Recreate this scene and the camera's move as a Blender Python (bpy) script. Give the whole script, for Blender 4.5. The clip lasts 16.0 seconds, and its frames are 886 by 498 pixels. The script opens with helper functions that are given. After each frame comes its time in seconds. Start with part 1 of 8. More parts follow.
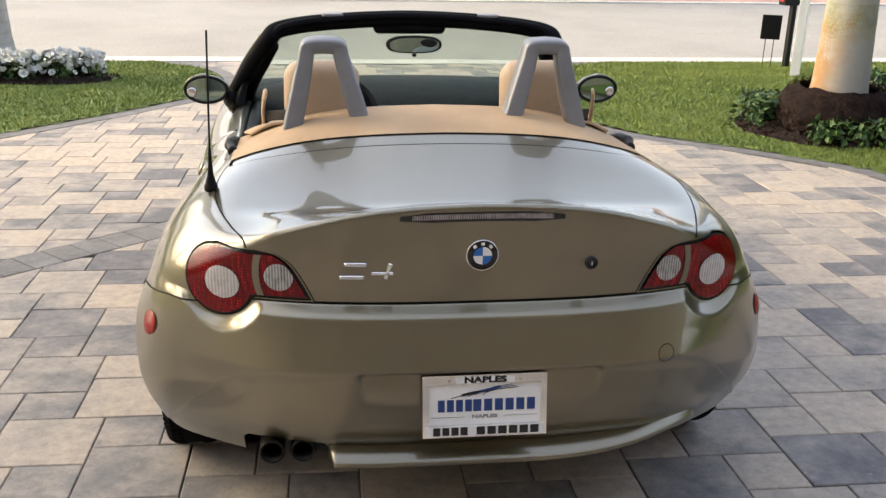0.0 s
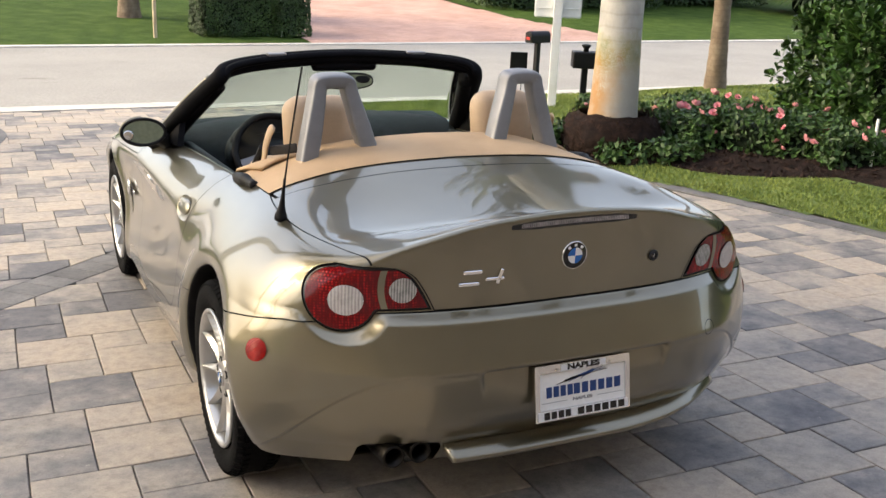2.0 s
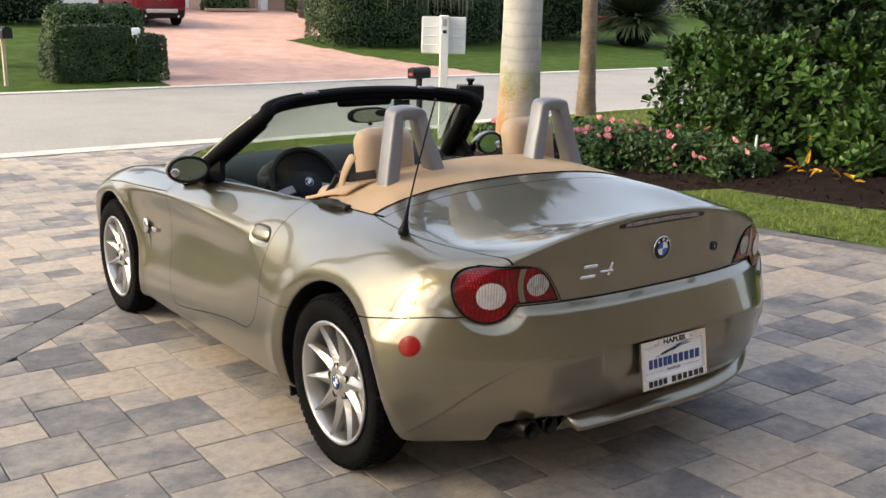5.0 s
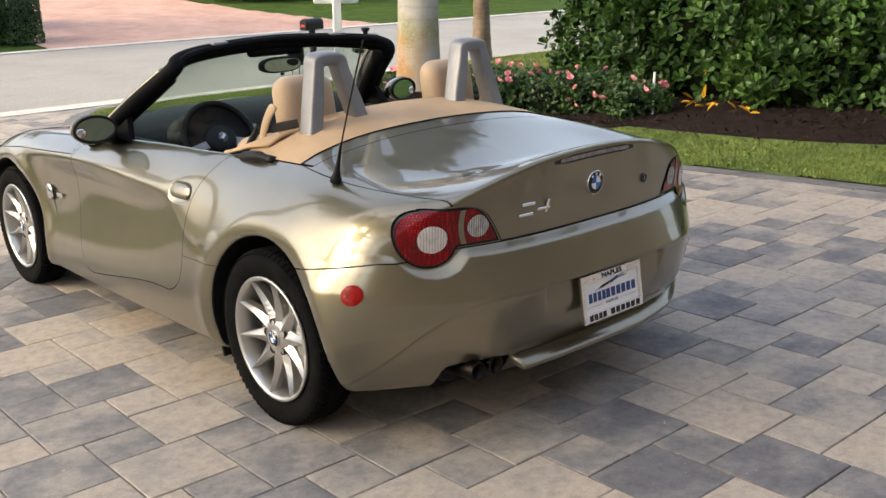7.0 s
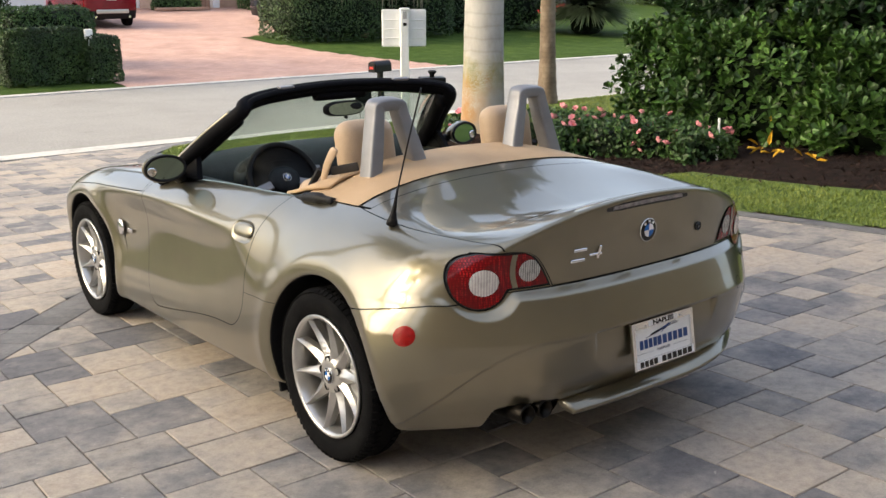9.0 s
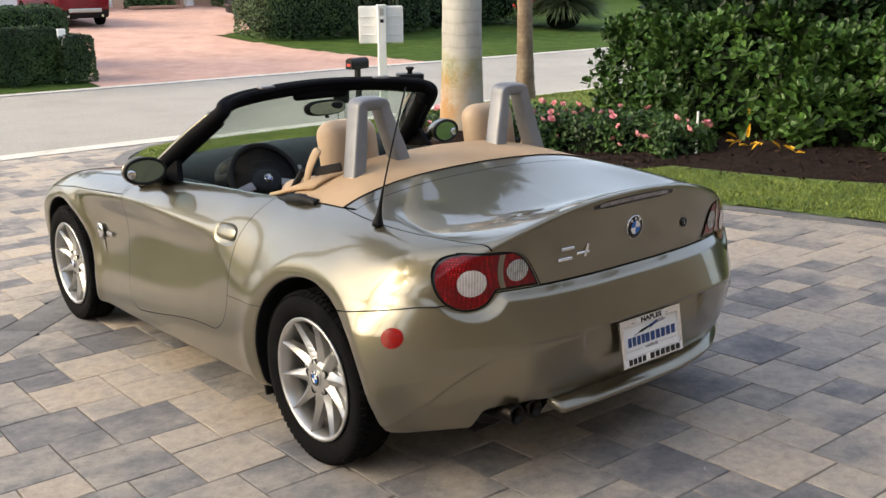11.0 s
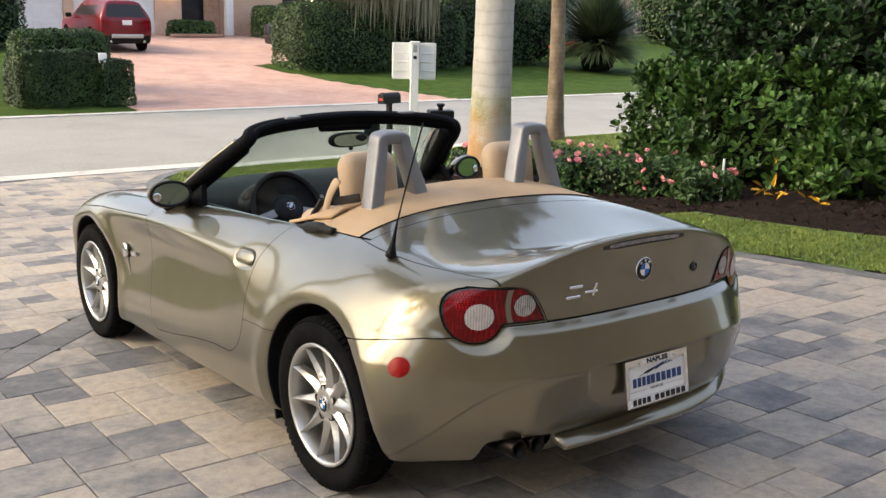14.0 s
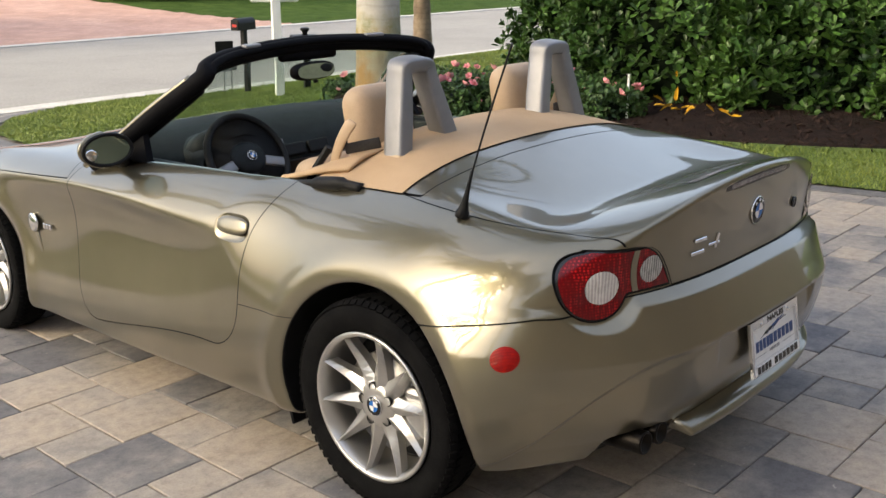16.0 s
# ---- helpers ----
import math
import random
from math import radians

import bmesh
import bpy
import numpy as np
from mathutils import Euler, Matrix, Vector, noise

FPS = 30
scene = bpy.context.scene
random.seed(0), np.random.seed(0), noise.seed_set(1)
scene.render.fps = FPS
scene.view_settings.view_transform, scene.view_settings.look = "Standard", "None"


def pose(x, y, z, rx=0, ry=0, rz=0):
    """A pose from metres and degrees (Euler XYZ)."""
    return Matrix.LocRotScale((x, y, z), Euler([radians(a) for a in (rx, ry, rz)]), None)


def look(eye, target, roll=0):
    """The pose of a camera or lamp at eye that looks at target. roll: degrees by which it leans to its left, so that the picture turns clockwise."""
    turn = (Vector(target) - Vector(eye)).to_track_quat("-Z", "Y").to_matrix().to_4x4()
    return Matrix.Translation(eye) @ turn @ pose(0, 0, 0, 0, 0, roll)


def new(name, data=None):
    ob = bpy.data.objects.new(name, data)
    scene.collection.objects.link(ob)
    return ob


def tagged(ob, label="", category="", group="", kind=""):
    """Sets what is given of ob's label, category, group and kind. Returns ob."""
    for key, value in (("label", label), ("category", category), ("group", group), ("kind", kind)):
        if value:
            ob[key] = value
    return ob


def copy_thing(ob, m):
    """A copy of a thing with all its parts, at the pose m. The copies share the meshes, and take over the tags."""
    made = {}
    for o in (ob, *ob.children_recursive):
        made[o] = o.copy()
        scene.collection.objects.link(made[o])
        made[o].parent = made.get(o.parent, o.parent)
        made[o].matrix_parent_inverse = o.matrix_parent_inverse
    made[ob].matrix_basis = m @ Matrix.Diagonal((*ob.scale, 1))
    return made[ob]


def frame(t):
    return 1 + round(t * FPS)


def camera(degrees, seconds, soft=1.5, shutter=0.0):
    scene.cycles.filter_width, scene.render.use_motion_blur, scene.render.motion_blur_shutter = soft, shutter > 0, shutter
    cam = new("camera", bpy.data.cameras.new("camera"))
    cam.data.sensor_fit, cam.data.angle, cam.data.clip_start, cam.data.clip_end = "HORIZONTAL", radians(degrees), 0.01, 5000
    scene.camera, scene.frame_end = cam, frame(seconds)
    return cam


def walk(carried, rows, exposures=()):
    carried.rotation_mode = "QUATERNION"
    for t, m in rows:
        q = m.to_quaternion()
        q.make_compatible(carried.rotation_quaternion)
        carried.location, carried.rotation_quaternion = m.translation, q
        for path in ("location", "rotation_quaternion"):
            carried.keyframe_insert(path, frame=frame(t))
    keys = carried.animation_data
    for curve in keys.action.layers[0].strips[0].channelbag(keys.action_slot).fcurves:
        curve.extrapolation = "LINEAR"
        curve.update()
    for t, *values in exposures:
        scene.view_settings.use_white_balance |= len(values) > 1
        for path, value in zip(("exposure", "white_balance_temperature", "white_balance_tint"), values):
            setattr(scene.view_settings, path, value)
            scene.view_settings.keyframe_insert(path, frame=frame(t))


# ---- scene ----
cam = camera(48.0, 16.0)
PATH = [
    (0, (-0.407, -3.042, 1.572), (-0.154, -1.15, 0.975), 1.0),
    (0.5, (-0.629, -2.988, 1.533), (-0.292, -1.116, 0.913), -2.7),
    (1, (-0.894, -2.913, 1.536), (-0.458, -1.081, 0.864), -1.4),
    (1.5, (-1.182, -2.973, 1.506), (-0.478, -1.183, 0.959), 0.7),
    (2, (-1.492, -3.025, 1.546), (-0.665, -1.275, 1.039), 1.0),
    (2.5, (-1.701, -2.89, 1.513), (-0.817, -1.166, 1.014), -0.2),
    (2.8, (-1.838, -2.821, 1.516), (-0.865, -1.144, 1.024), -0.8),
    (3, (-1.936, -2.773, 1.535), (-0.935, -1.111, 1.053), -0.7),
    (3.2, (-2.055, -2.792, 1.531), (-0.999, -1.157, 1.068), -2.2),
    (5.3, (-2.492, -3.029, 1.552), (-1.361, -1.438, 1.117), -0.2),
    (5.5, (-2.466, -3.069, 1.538), (-1.387, -1.462, 1.037), -0.3),
    (6, (-2.398, -3.11, 1.528), (-1.342, -1.514, 0.944), 0.7),
    (6.5, (-2.449, -3.018, 1.532), (-1.296, -1.467, 1.016), -0.8),
    (7, (-2.569, -2.859, 1.518), (-1.294, -1.413, 0.988), -2.2),
    (7.5, (-2.613, -2.796, 1.539), (-1.344, -1.329, 1.05), -1.2),
    (8, (-2.627, -2.791, 1.539), (-1.365, -1.313, 1.067), -0.9),
    (8.5, (-2.629, -2.854, 1.534), (-1.407, -1.338, 1.074), -1.1),
    (8.7, (-2.584, -2.912, 1.542), (-1.389, -1.372, 1.095), -1.7),
    (10.8, (-2.56, -2.952, 1.544), (-1.378, -1.405, 1.084), -1.9),
    (11, (-2.579, -2.89, 1.554), (-1.356, -1.375, 1.095), -2.4),
    (11.5, (-2.647, -2.817, 1.554), (-1.405, -1.306, 1.135), -1.2),
    (12, (-2.66, -2.821, 1.549), (-1.399, -1.326, 1.132), -0.2),
    (12.5, (-2.636, -2.901, 1.548), (-1.42, -1.359, 1.17), 0.6),
    (13, (-2.56, -3.001, 1.55), (-1.372, -1.441, 1.156), 0.6),
    (13.5, (-2.555, -3.06, 1.554), (-1.397, -1.475, 1.171), -0.3),
    (14, (-2.576, -2.973, 1.555), (-1.386, -1.413, 1.169), -0.2),
    (14.5, (-2.63, -2.816, 1.538), (-1.369, -1.324, 1.107), -0.5),
    (15, (-2.61, -2.575, 1.514), (-1.321, -1.106, 1.09), 0.6),
    (15.5, (-2.552, -2.223, 1.546), (-1.222, -0.817, 1.041), 0.1),
    (16, (-2.661, -1.923, 1.511), (-1.233, -0.63, 0.974), -1.8),
]
GRADE = pose(0, 0, 0, -3.1, 0, 0)  # the drive falls towards the street
walk(cam, [(t, GRADE @ look(eye, target, roll)) for t, eye, target, roll in PATH],
     [(0, 1.86, 7000, 9), (2.5, 1.74, 6900, 9), (5.5, 1.65, 6900, 9), (8.5, 1.62, 6800, 8), (11.5, 1.62, 6800, 8), (13.5, 1.62, 6800, 8), (15, 1.63, 6800, 8), (16, 1.54, 6800, 8)])

# ---- light ----
world = bpy.data.worlds.new("sky")
scene.world = world
world.use_nodes = True
wn = world.node_tree.nodes
sky = wn.new("ShaderNodeTexSky")
sky.sky_type, sky.sun_disc = "NISHITA", False
sky.sun_elevation, sky.sun_rotation = radians(33), radians(-67)
sky.air_density, sky.dust_density, sky.ozone_density = 1.0, 4.5, 1.0
wn["Background"].inputs[1].default_value = 0.122
# thin high cloud: an even pale veil over a dimmed clear sky
veil = wn.new("ShaderNodeVectorMath")
veil.operation = "MULTIPLY_ADD"
veil.inputs[1].default_value, veil.inputs[2].default_value = (0.68, 0.68, 0.68), (1.55, 1.68, 2.05)
world.node_tree.links.new(sky.outputs[0], veil.inputs[0])
world.node_tree.links.new(veil.outputs[0], wn["Background"].inputs[0])
sun = new("sun", bpy.data.lights.new("sun", "SUN"))
sun.data.energy, sun.data.angle, sun.data.color = 1.2, radians(26), (1.0, 0.86, 0.60)
sun.matrix_world = look((-27.6, 11.7, 19.5), (0, 0, 0))


# ---- materials ----
def material(name, build=None, **sockets):
    m = bpy.data.materials.new(name)
    m.use_nodes = True
    p = m.node_tree.nodes["Principled BSDF"]
    for key, value in sockets.items():
        p.inputs[key.replace("_", " ")].default_value = value
    return m, m.node_tree, p


def link(nt, a, b):
    nt.links.new(a, b)


def noise_out(nt, scale, detail=4.0, rough=0.6, coords="Object", stretch=(1, 1, 1), distort=0.0):
    tc = nt.nodes.new("ShaderNodeTexCoord")
    mp = nt.nodes.new("ShaderNodeMapping")
    mp.inputs["Scale"].default_value = stretch
    n = nt.nodes.new("ShaderNodeTexNoise")
    n.inputs["Scale"].default_value, n.inputs["Detail"].default_value = scale, detail
    n.inputs["Roughness"].default_value, n.inputs["Distortion"].default_value = rough, distort
    link(nt, tc.outputs[coords], mp.inputs[0])
    link(nt, mp.outputs[0], n.inputs["Vector"])
    return n.outputs["Fac"]


def ramp(nt, fac, stops):
    r = nt.nodes.new("ShaderNodeValToRGB")
    els = r.color_ramp.elements
    while len(els) < len(stops):
        els.new(0.5)
    for e, (at, col) in zip(els, stops):
        e.position, e.color = at, (*col, 1) if len(col) == 3 else col
    link(nt, fac, r.inputs[0])
    return r.outputs[0]


def mix(nt, fac, a, b, mode="MIX"):
    m = nt.nodes.new("ShaderNodeMix")
    m.data_type, m.blend_type = "RGBA", mode
    for sock, value in ((m.inputs[0], fac), (m.inputs[6], a), (m.inputs[7], b)):
        if isinstance(value, (int, float)):
            sock.default_value = value
        elif isinstance(value, tuple):
            sock.default_value = (*value, 1)
        else:
            link(nt, value, sock)
    return m.outputs[2]


def bump(nt, p, height, strength=0.3, dist=0.01):
    b = nt.nodes.new("ShaderNodeBump")
    b.inputs["Strength"].default_value, b.inputs["Distance"].default_value = strength, dist
    link(nt, height, b.inputs["Height"])
    link(nt, b.outputs[0], p.inputs["Normal"])


def surface(name, dark, mid, light, scale, rough=0.8, fine=None, relief=0.3, depth=0.005, coords="Object", stretch=(1, 1, 1), grit=0.8, **sockets):
    """A matt surface with a coarse and a fine variation."""
    m, nt, p = material(name, Roughness=rough, **sockets)
    a = noise_out(nt, scale, coords=coords, stretch=stretch)
    b = noise_out(nt, fine or scale * 9, 6, 0.7, coords=coords, stretch=stretch)
    c1 = ramp(nt, a, [(0.3, dark), (0.5, mid), (0.72, light)])
    c2 = ramp(nt, b, [(0.25, (0.55, 0.55, 0.55)), (0.6, (1, 1, 1)), (0.8, (1.25, 1.25, 1.25))])
    link(nt, mix(nt, grit, c1, c2, "MULTIPLY"), p.inputs["Base Color"])
    bump(nt, p, b, relief, depth)
    if max(light) < 0.07:
        p.inputs["Specular IOR Level"].default_value = 0.22
    return m


def vary(m, amount=0.5, island=False):
    """Lets each piece differ in lightness and a little in hue."""
    nt, p = m.node_tree, m.node_tree.nodes["Principled BSDF"]
    src = p.inputs["Base Color"].links[0].from_socket if p.inputs["Base Color"].links else None
    if island:
        rnd = nt.nodes.new("ShaderNodeNewGeometry").outputs["Random Per Island"]
    else:
        rnd = nt.nodes.new("ShaderNodeObjectInfo").outputs["Random"]
    tone = ramp(nt, rnd, [(0.0, (1 - amount,) * 3), (0.5, (1, 1, 1)), (1.0, (1 + amount * 0.6,) * 3)])
    link(nt, mix(nt, 1.0, src or tuple(p.inputs["Base Color"].default_value)[:3], tone, "MULTIPLY"), p.inputs["Base Color"])
    return m


def paver_material(name, island):
    """Tumbled concrete: each piece blends charcoal, tan and cream in a cloud of its own, with fine pits and pale scuffs."""
    m, nt, p = material(name, Roughness=0.8)
    p.inputs["Specular IOR Level"].default_value = 0.3
    geo = nt.nodes.new("ShaderNodeNewGeometry")
    rnd = geo.outputs["Random Per Island"] if island else nt.nodes.new("ShaderNodeObjectInfo").outputs["Random"]
    far = nt.nodes.new("ShaderNodeMath")
    far.operation = "MULTIPLY"
    far.inputs[1].default_value = 91.0
    link(nt, rnd, far.inputs[0])
    shift = nt.nodes.new("ShaderNodeVectorMath")
    shift.operation = "ADD"
    link(nt, geo.outputs["Position"], shift.inputs[0])
    link(nt, far.outputs[0], shift.inputs[1])

    def cloud(scale, detail, rough, at):
        n = nt.nodes.new("ShaderNodeTexNoise")
        n.inputs["Scale"].default_value, n.inputs["Detail"].default_value, n.inputs["Roughness"].default_value = scale, detail, rough
        link(nt, at, n.inputs["Vector"])
        return n.outputs["Fac"]
    own = cloud(3.6, 6, 0.58, shift.outputs[0])
    lean = nt.nodes.new("ShaderNodeMapRange")
    lean.inputs[3].default_value, lean.inputs[4].default_value = -0.24, 0.24
    white = nt.nodes.new("ShaderNodeTexWhiteNoise")
    white.noise_dimensions = "1D"
    link(nt, rnd, white.inputs["W"])
    link(nt, white.outputs["Value"], lean.inputs[0])
    add = nt.nodes.new("ShaderNodeMath")
    link(nt, own, add.inputs[0])
    link(nt, lean.outputs[0], add.inputs[1])
    tone = ramp(nt, add.outputs[0], [(0.22, (0.135, 0.133, 0.142)), (0.36, (0.215, 0.204, 0.201)), (0.48, (0.300, 0.271, 0.245)),
                                     (0.60, (0.355, 0.313, 0.273)), (0.72, (0.390, 0.335, 0.282)), (0.9, (0.375, 0.312, 0.250))])
    mottle = ramp(nt, cloud(24, 6, 0.68, shift.outputs[0]), [(0.3, (0.74, 0.74, 0.75)), (0.5, (1, 1, 1)), (0.7, (1.18, 1.17, 1.14))])
    pits = cloud(150, 4, 0.6, geo.outputs["Position"])
    grit = ramp(nt, pits, [(0.3, (0.82, 0.82, 0.82)), (0.5, (1, 1, 1)), (0.75, (1.1, 1.1, 1.1))])
    scuff = ramp(nt, cloud(42, 3, 0.5, geo.outputs["Position"]), [(0.70, (0, 0, 0)), (0.78, (0.55, 0.55, 0.55))])
    c = mix(nt, 0.85, mix(nt, 0.9, tone, mottle, "MULTIPLY"), grit, "MULTIPLY")
    link(nt, mix(nt, scuff, c, (0.5, 0.47, 0.42)), p.inputs["Base Color"])
    bump(nt, p, pits, 0.3, 0.003)
    return m


PAVER, PAVER_FAR = paver_material("paver", False), paver_material("paver_far", True)
PAVER_DARK = vary(surface("dark_paver", (0.10, 0.10, 0.105), (0.15, 0.147, 0.15), (0.2, 0.195, 0.19), 5), 0.3, True)
SAND = surface("joint_sand", (0.08, 0.07, 0.06), (0.13, 0.115, 0.1), (0.18, 0.16, 0.14), 8, 0.95)
ROAD = surface("road", (0.262, 0.25, 0.232), (0.30, 0.287, 0.267), (0.33, 0.315, 0.294), 0.6, 0.9, fine=30, relief=0.15)
road_p = ROAD.node_tree.nodes["Principled BSDF"]
road_c = road_p.inputs["Base Color"].links[0].from_socket
road_spots = ramp(ROAD.node_tree, noise_out(ROAD.node_tree, 1.7, 5, 0.62, stretch=(0.45, 1.6, 1)), [(0.66, (1, 1, 1)), (0.72, (0.62, 0.6, 0.57))])
link(ROAD.node_tree, mix(ROAD.node_tree, 0.9, road_c, road_spots, "MULTIPLY"), road_p.inputs["Base Color"])
KERB = surface("kerb_concrete", (0.42, 0.40, 0.37), (0.52, 0.50, 0.47), (0.6, 0.58, 0.54), 3, 0.9)
PINK = surface("pink_pavers", (0.45, 0.27, 0.215), (0.53, 0.33, 0.265), (0.60, 0.39, 0.32), 1.2, 0.85, fine=26)
pink_nt = PINK.node_tree
pink_p = pink_nt.nodes["Principled BSDF"]
pink_c = pink_p.inputs["Base Color"].links[0].from_socket
courses = pink_nt.nodes.new("ShaderNodeTexBrick")
for key, value in (("Scale", 1.0), ("Mortar Size", 0.006), ("Brick Width", 0.24), ("Row Height", 0.12), ("Color1", (1.06, 1.04, 1.0, 1)), ("Color2", (0.86, 0.85, 0.86, 1)), ("Mortar", (0.7, 0.68, 0.66, 1))):
    courses.inputs[key].default_value = value
link(pink_nt, pink_nt.nodes.new("ShaderNodeTexCoord").outputs["Object"], courses.inputs["Vector"])
link(pink_nt, mix(pink_nt, 0.9, pink_c, courses.outputs["Color"], "MULTIPLY"), pink_p.inputs["Base Color"])
WHITEDRIVE = surface("pale_concrete", (0.52, 0.5, 0.47), (0.6, 0.58, 0.55), (0.66, 0.64, 0.6), 1.5, 0.9)
# the near grass darkened: shade on the far lawn is put into its colour
FARGRASS = surface("far_grass", (0.030, 0.058, 0.010), (0.048, 0.086, 0.016), (0.076, 0.116, 0.026), 2.2, 0.95, fine=45, relief=0.6, depth=0.02)
FARGRASS.node_tree.nodes["Principled BSDF"].inputs["Specular IOR Level"].default_value = 0.1
GRASS = surface("grass", (0.062, 0.105, 0.017), (0.098, 0.150, 0.027), (0.145, 0.190, 0.042), 2.2, 0.9, fine=45, relief=0.6, depth=0.02)
BLADE = vary(surface("grass_blade", (0.110, 0.160, 0.024), (0.165, 0.220, 0.036), (0.230, 0.270, 0.058), 1.5, 0.6), 0.25, True)
MULCH = surface("mulch", (0.010, 0.006, 0.005), (0.022, 0.012, 0.010), (0.042, 0.023, 0.017), 14, 0.95, fine=70, relief=1.0, depth=0.03)
CHIP = vary(surface("mulch_chip", (0.014, 0.008, 0.006), (0.03, 0.016, 0.012), (0.05, 0.028, 0.02), 20, 0.9), 0.5, True)


def leaf_material(name, dark, mid, light, rough=0.42, amount=0.55, back=0.15):
    m = surface(name, dark, mid, light, 1.3, rough, fine=25, relief=0.1)
    vary(m, amount, True)
    p = m.node_tree.nodes["Principled BSDF"]
    p.inputs["Specular IOR Level"].default_value = 0.3
    return m


CLUSIA = leaf_material("clusia_leaf", (0.030, 0.070, 0.014), (0.058, 0.125, 0.024), (0.110, 0.205, 0.042), 0.38)
# darker copy of the clusia leaf: the tall hedge's shade is in its colour
CLUSIA_SHADED = leaf_material("shaded_clusia_leaf", (0.010, 0.026, 0.008), (0.020, 0.050, 0.014), (0.042, 0.092, 0.026), 0.34)
DARKLEAF = leaf_material("dark_leaf", (0.014, 0.032, 0.009), (0.030, 0.062, 0.016), (0.062, 0.108, 0.028), 0.5)
# near-black colour stands for the shade deep between the leaves
CORE_SHADE = surface("bush_core_shade", (0.002, 0.005, 0.0015), (0.004, 0.010, 0.003), (0.007, 0.015, 0.005), 6, 0.9)
BUSHLEAF = leaf_material("bush_leaf", (0.022, 0.050, 0.014), (0.048, 0.100, 0.024), (0.095, 0.168, 0.042), 0.45)
FROND = leaf_material("frond_leaf", (0.025, 0.05, 0.015), (0.05, 0.085, 0.024), (0.085, 0.13, 0.04), 0.5)
YUCCA = leaf_material("yucca_leaf", (0.03, 0.045, 0.025), (0.055, 0.08, 0.04), (0.09, 0.12, 0.06), 0.5)
DRYMOSS = leaf_material("dry_moss", (0.13, 0.12, 0.075), (0.2, 0.18, 0.12), (0.28, 0.25, 0.16), 0.9)
YELLOWLEAF = leaf_material("yellow_leaf", (0.5, 0.27, 0.02), (0.72, 0.42, 0.03), (0.8, 0.52, 0.08), 0.55, 0.2)
PETAL = leaf_material("pink_petal", (0.72, 0.2, 0.26), (0.8, 0.32, 0.36), (0.85, 0.5, 0.5), 0.6, 0.3)
REDPETAL = leaf_material("red_petal", (0.45, 0.02, 0.03), (0.6, 0.04, 0.05), (0.68, 0.08, 0.08), 0.6, 0.3)
WHITEPETAL = leaf_material("white_petal", (0.65, 0.65, 0.62), (0.78, 0.78, 0.75), (0.85, 0.85, 0.83), 0.7, 0.15)
STEM = surface("stem", (0.1, 0.075, 0.05), (0.16, 0.125, 0.085), (0.22, 0.18, 0.125), 12, 0.85)
WHITEPAINT = surface("white_paint", (0.74, 0.74, 0.73), (0.8, 0.8, 0.79), (0.84, 0.84, 0.83), 5, 0.5, relief=0.05, grit=0.15)
BLACKPAINT = surface("black_paint", (0.006, 0.006, 0.007), (0.009, 0.009, 0.010), (0.014, 0.014, 0.015), 7, 0.45, relief=0.05)
REDPLASTIC = surface("red_flag", (0.42, 0.02, 0.015), (0.55, 0.03, 0.02), (0.62, 0.05, 0.03), 9, 0.45, relief=0.05)
TIMBER = surface("pale_timber", (0.38, 0.3, 0.19), (0.48, 0.39, 0.26), (0.56, 0.47, 0.33), 6, 0.8, stretch=(4, 4, 0.6))


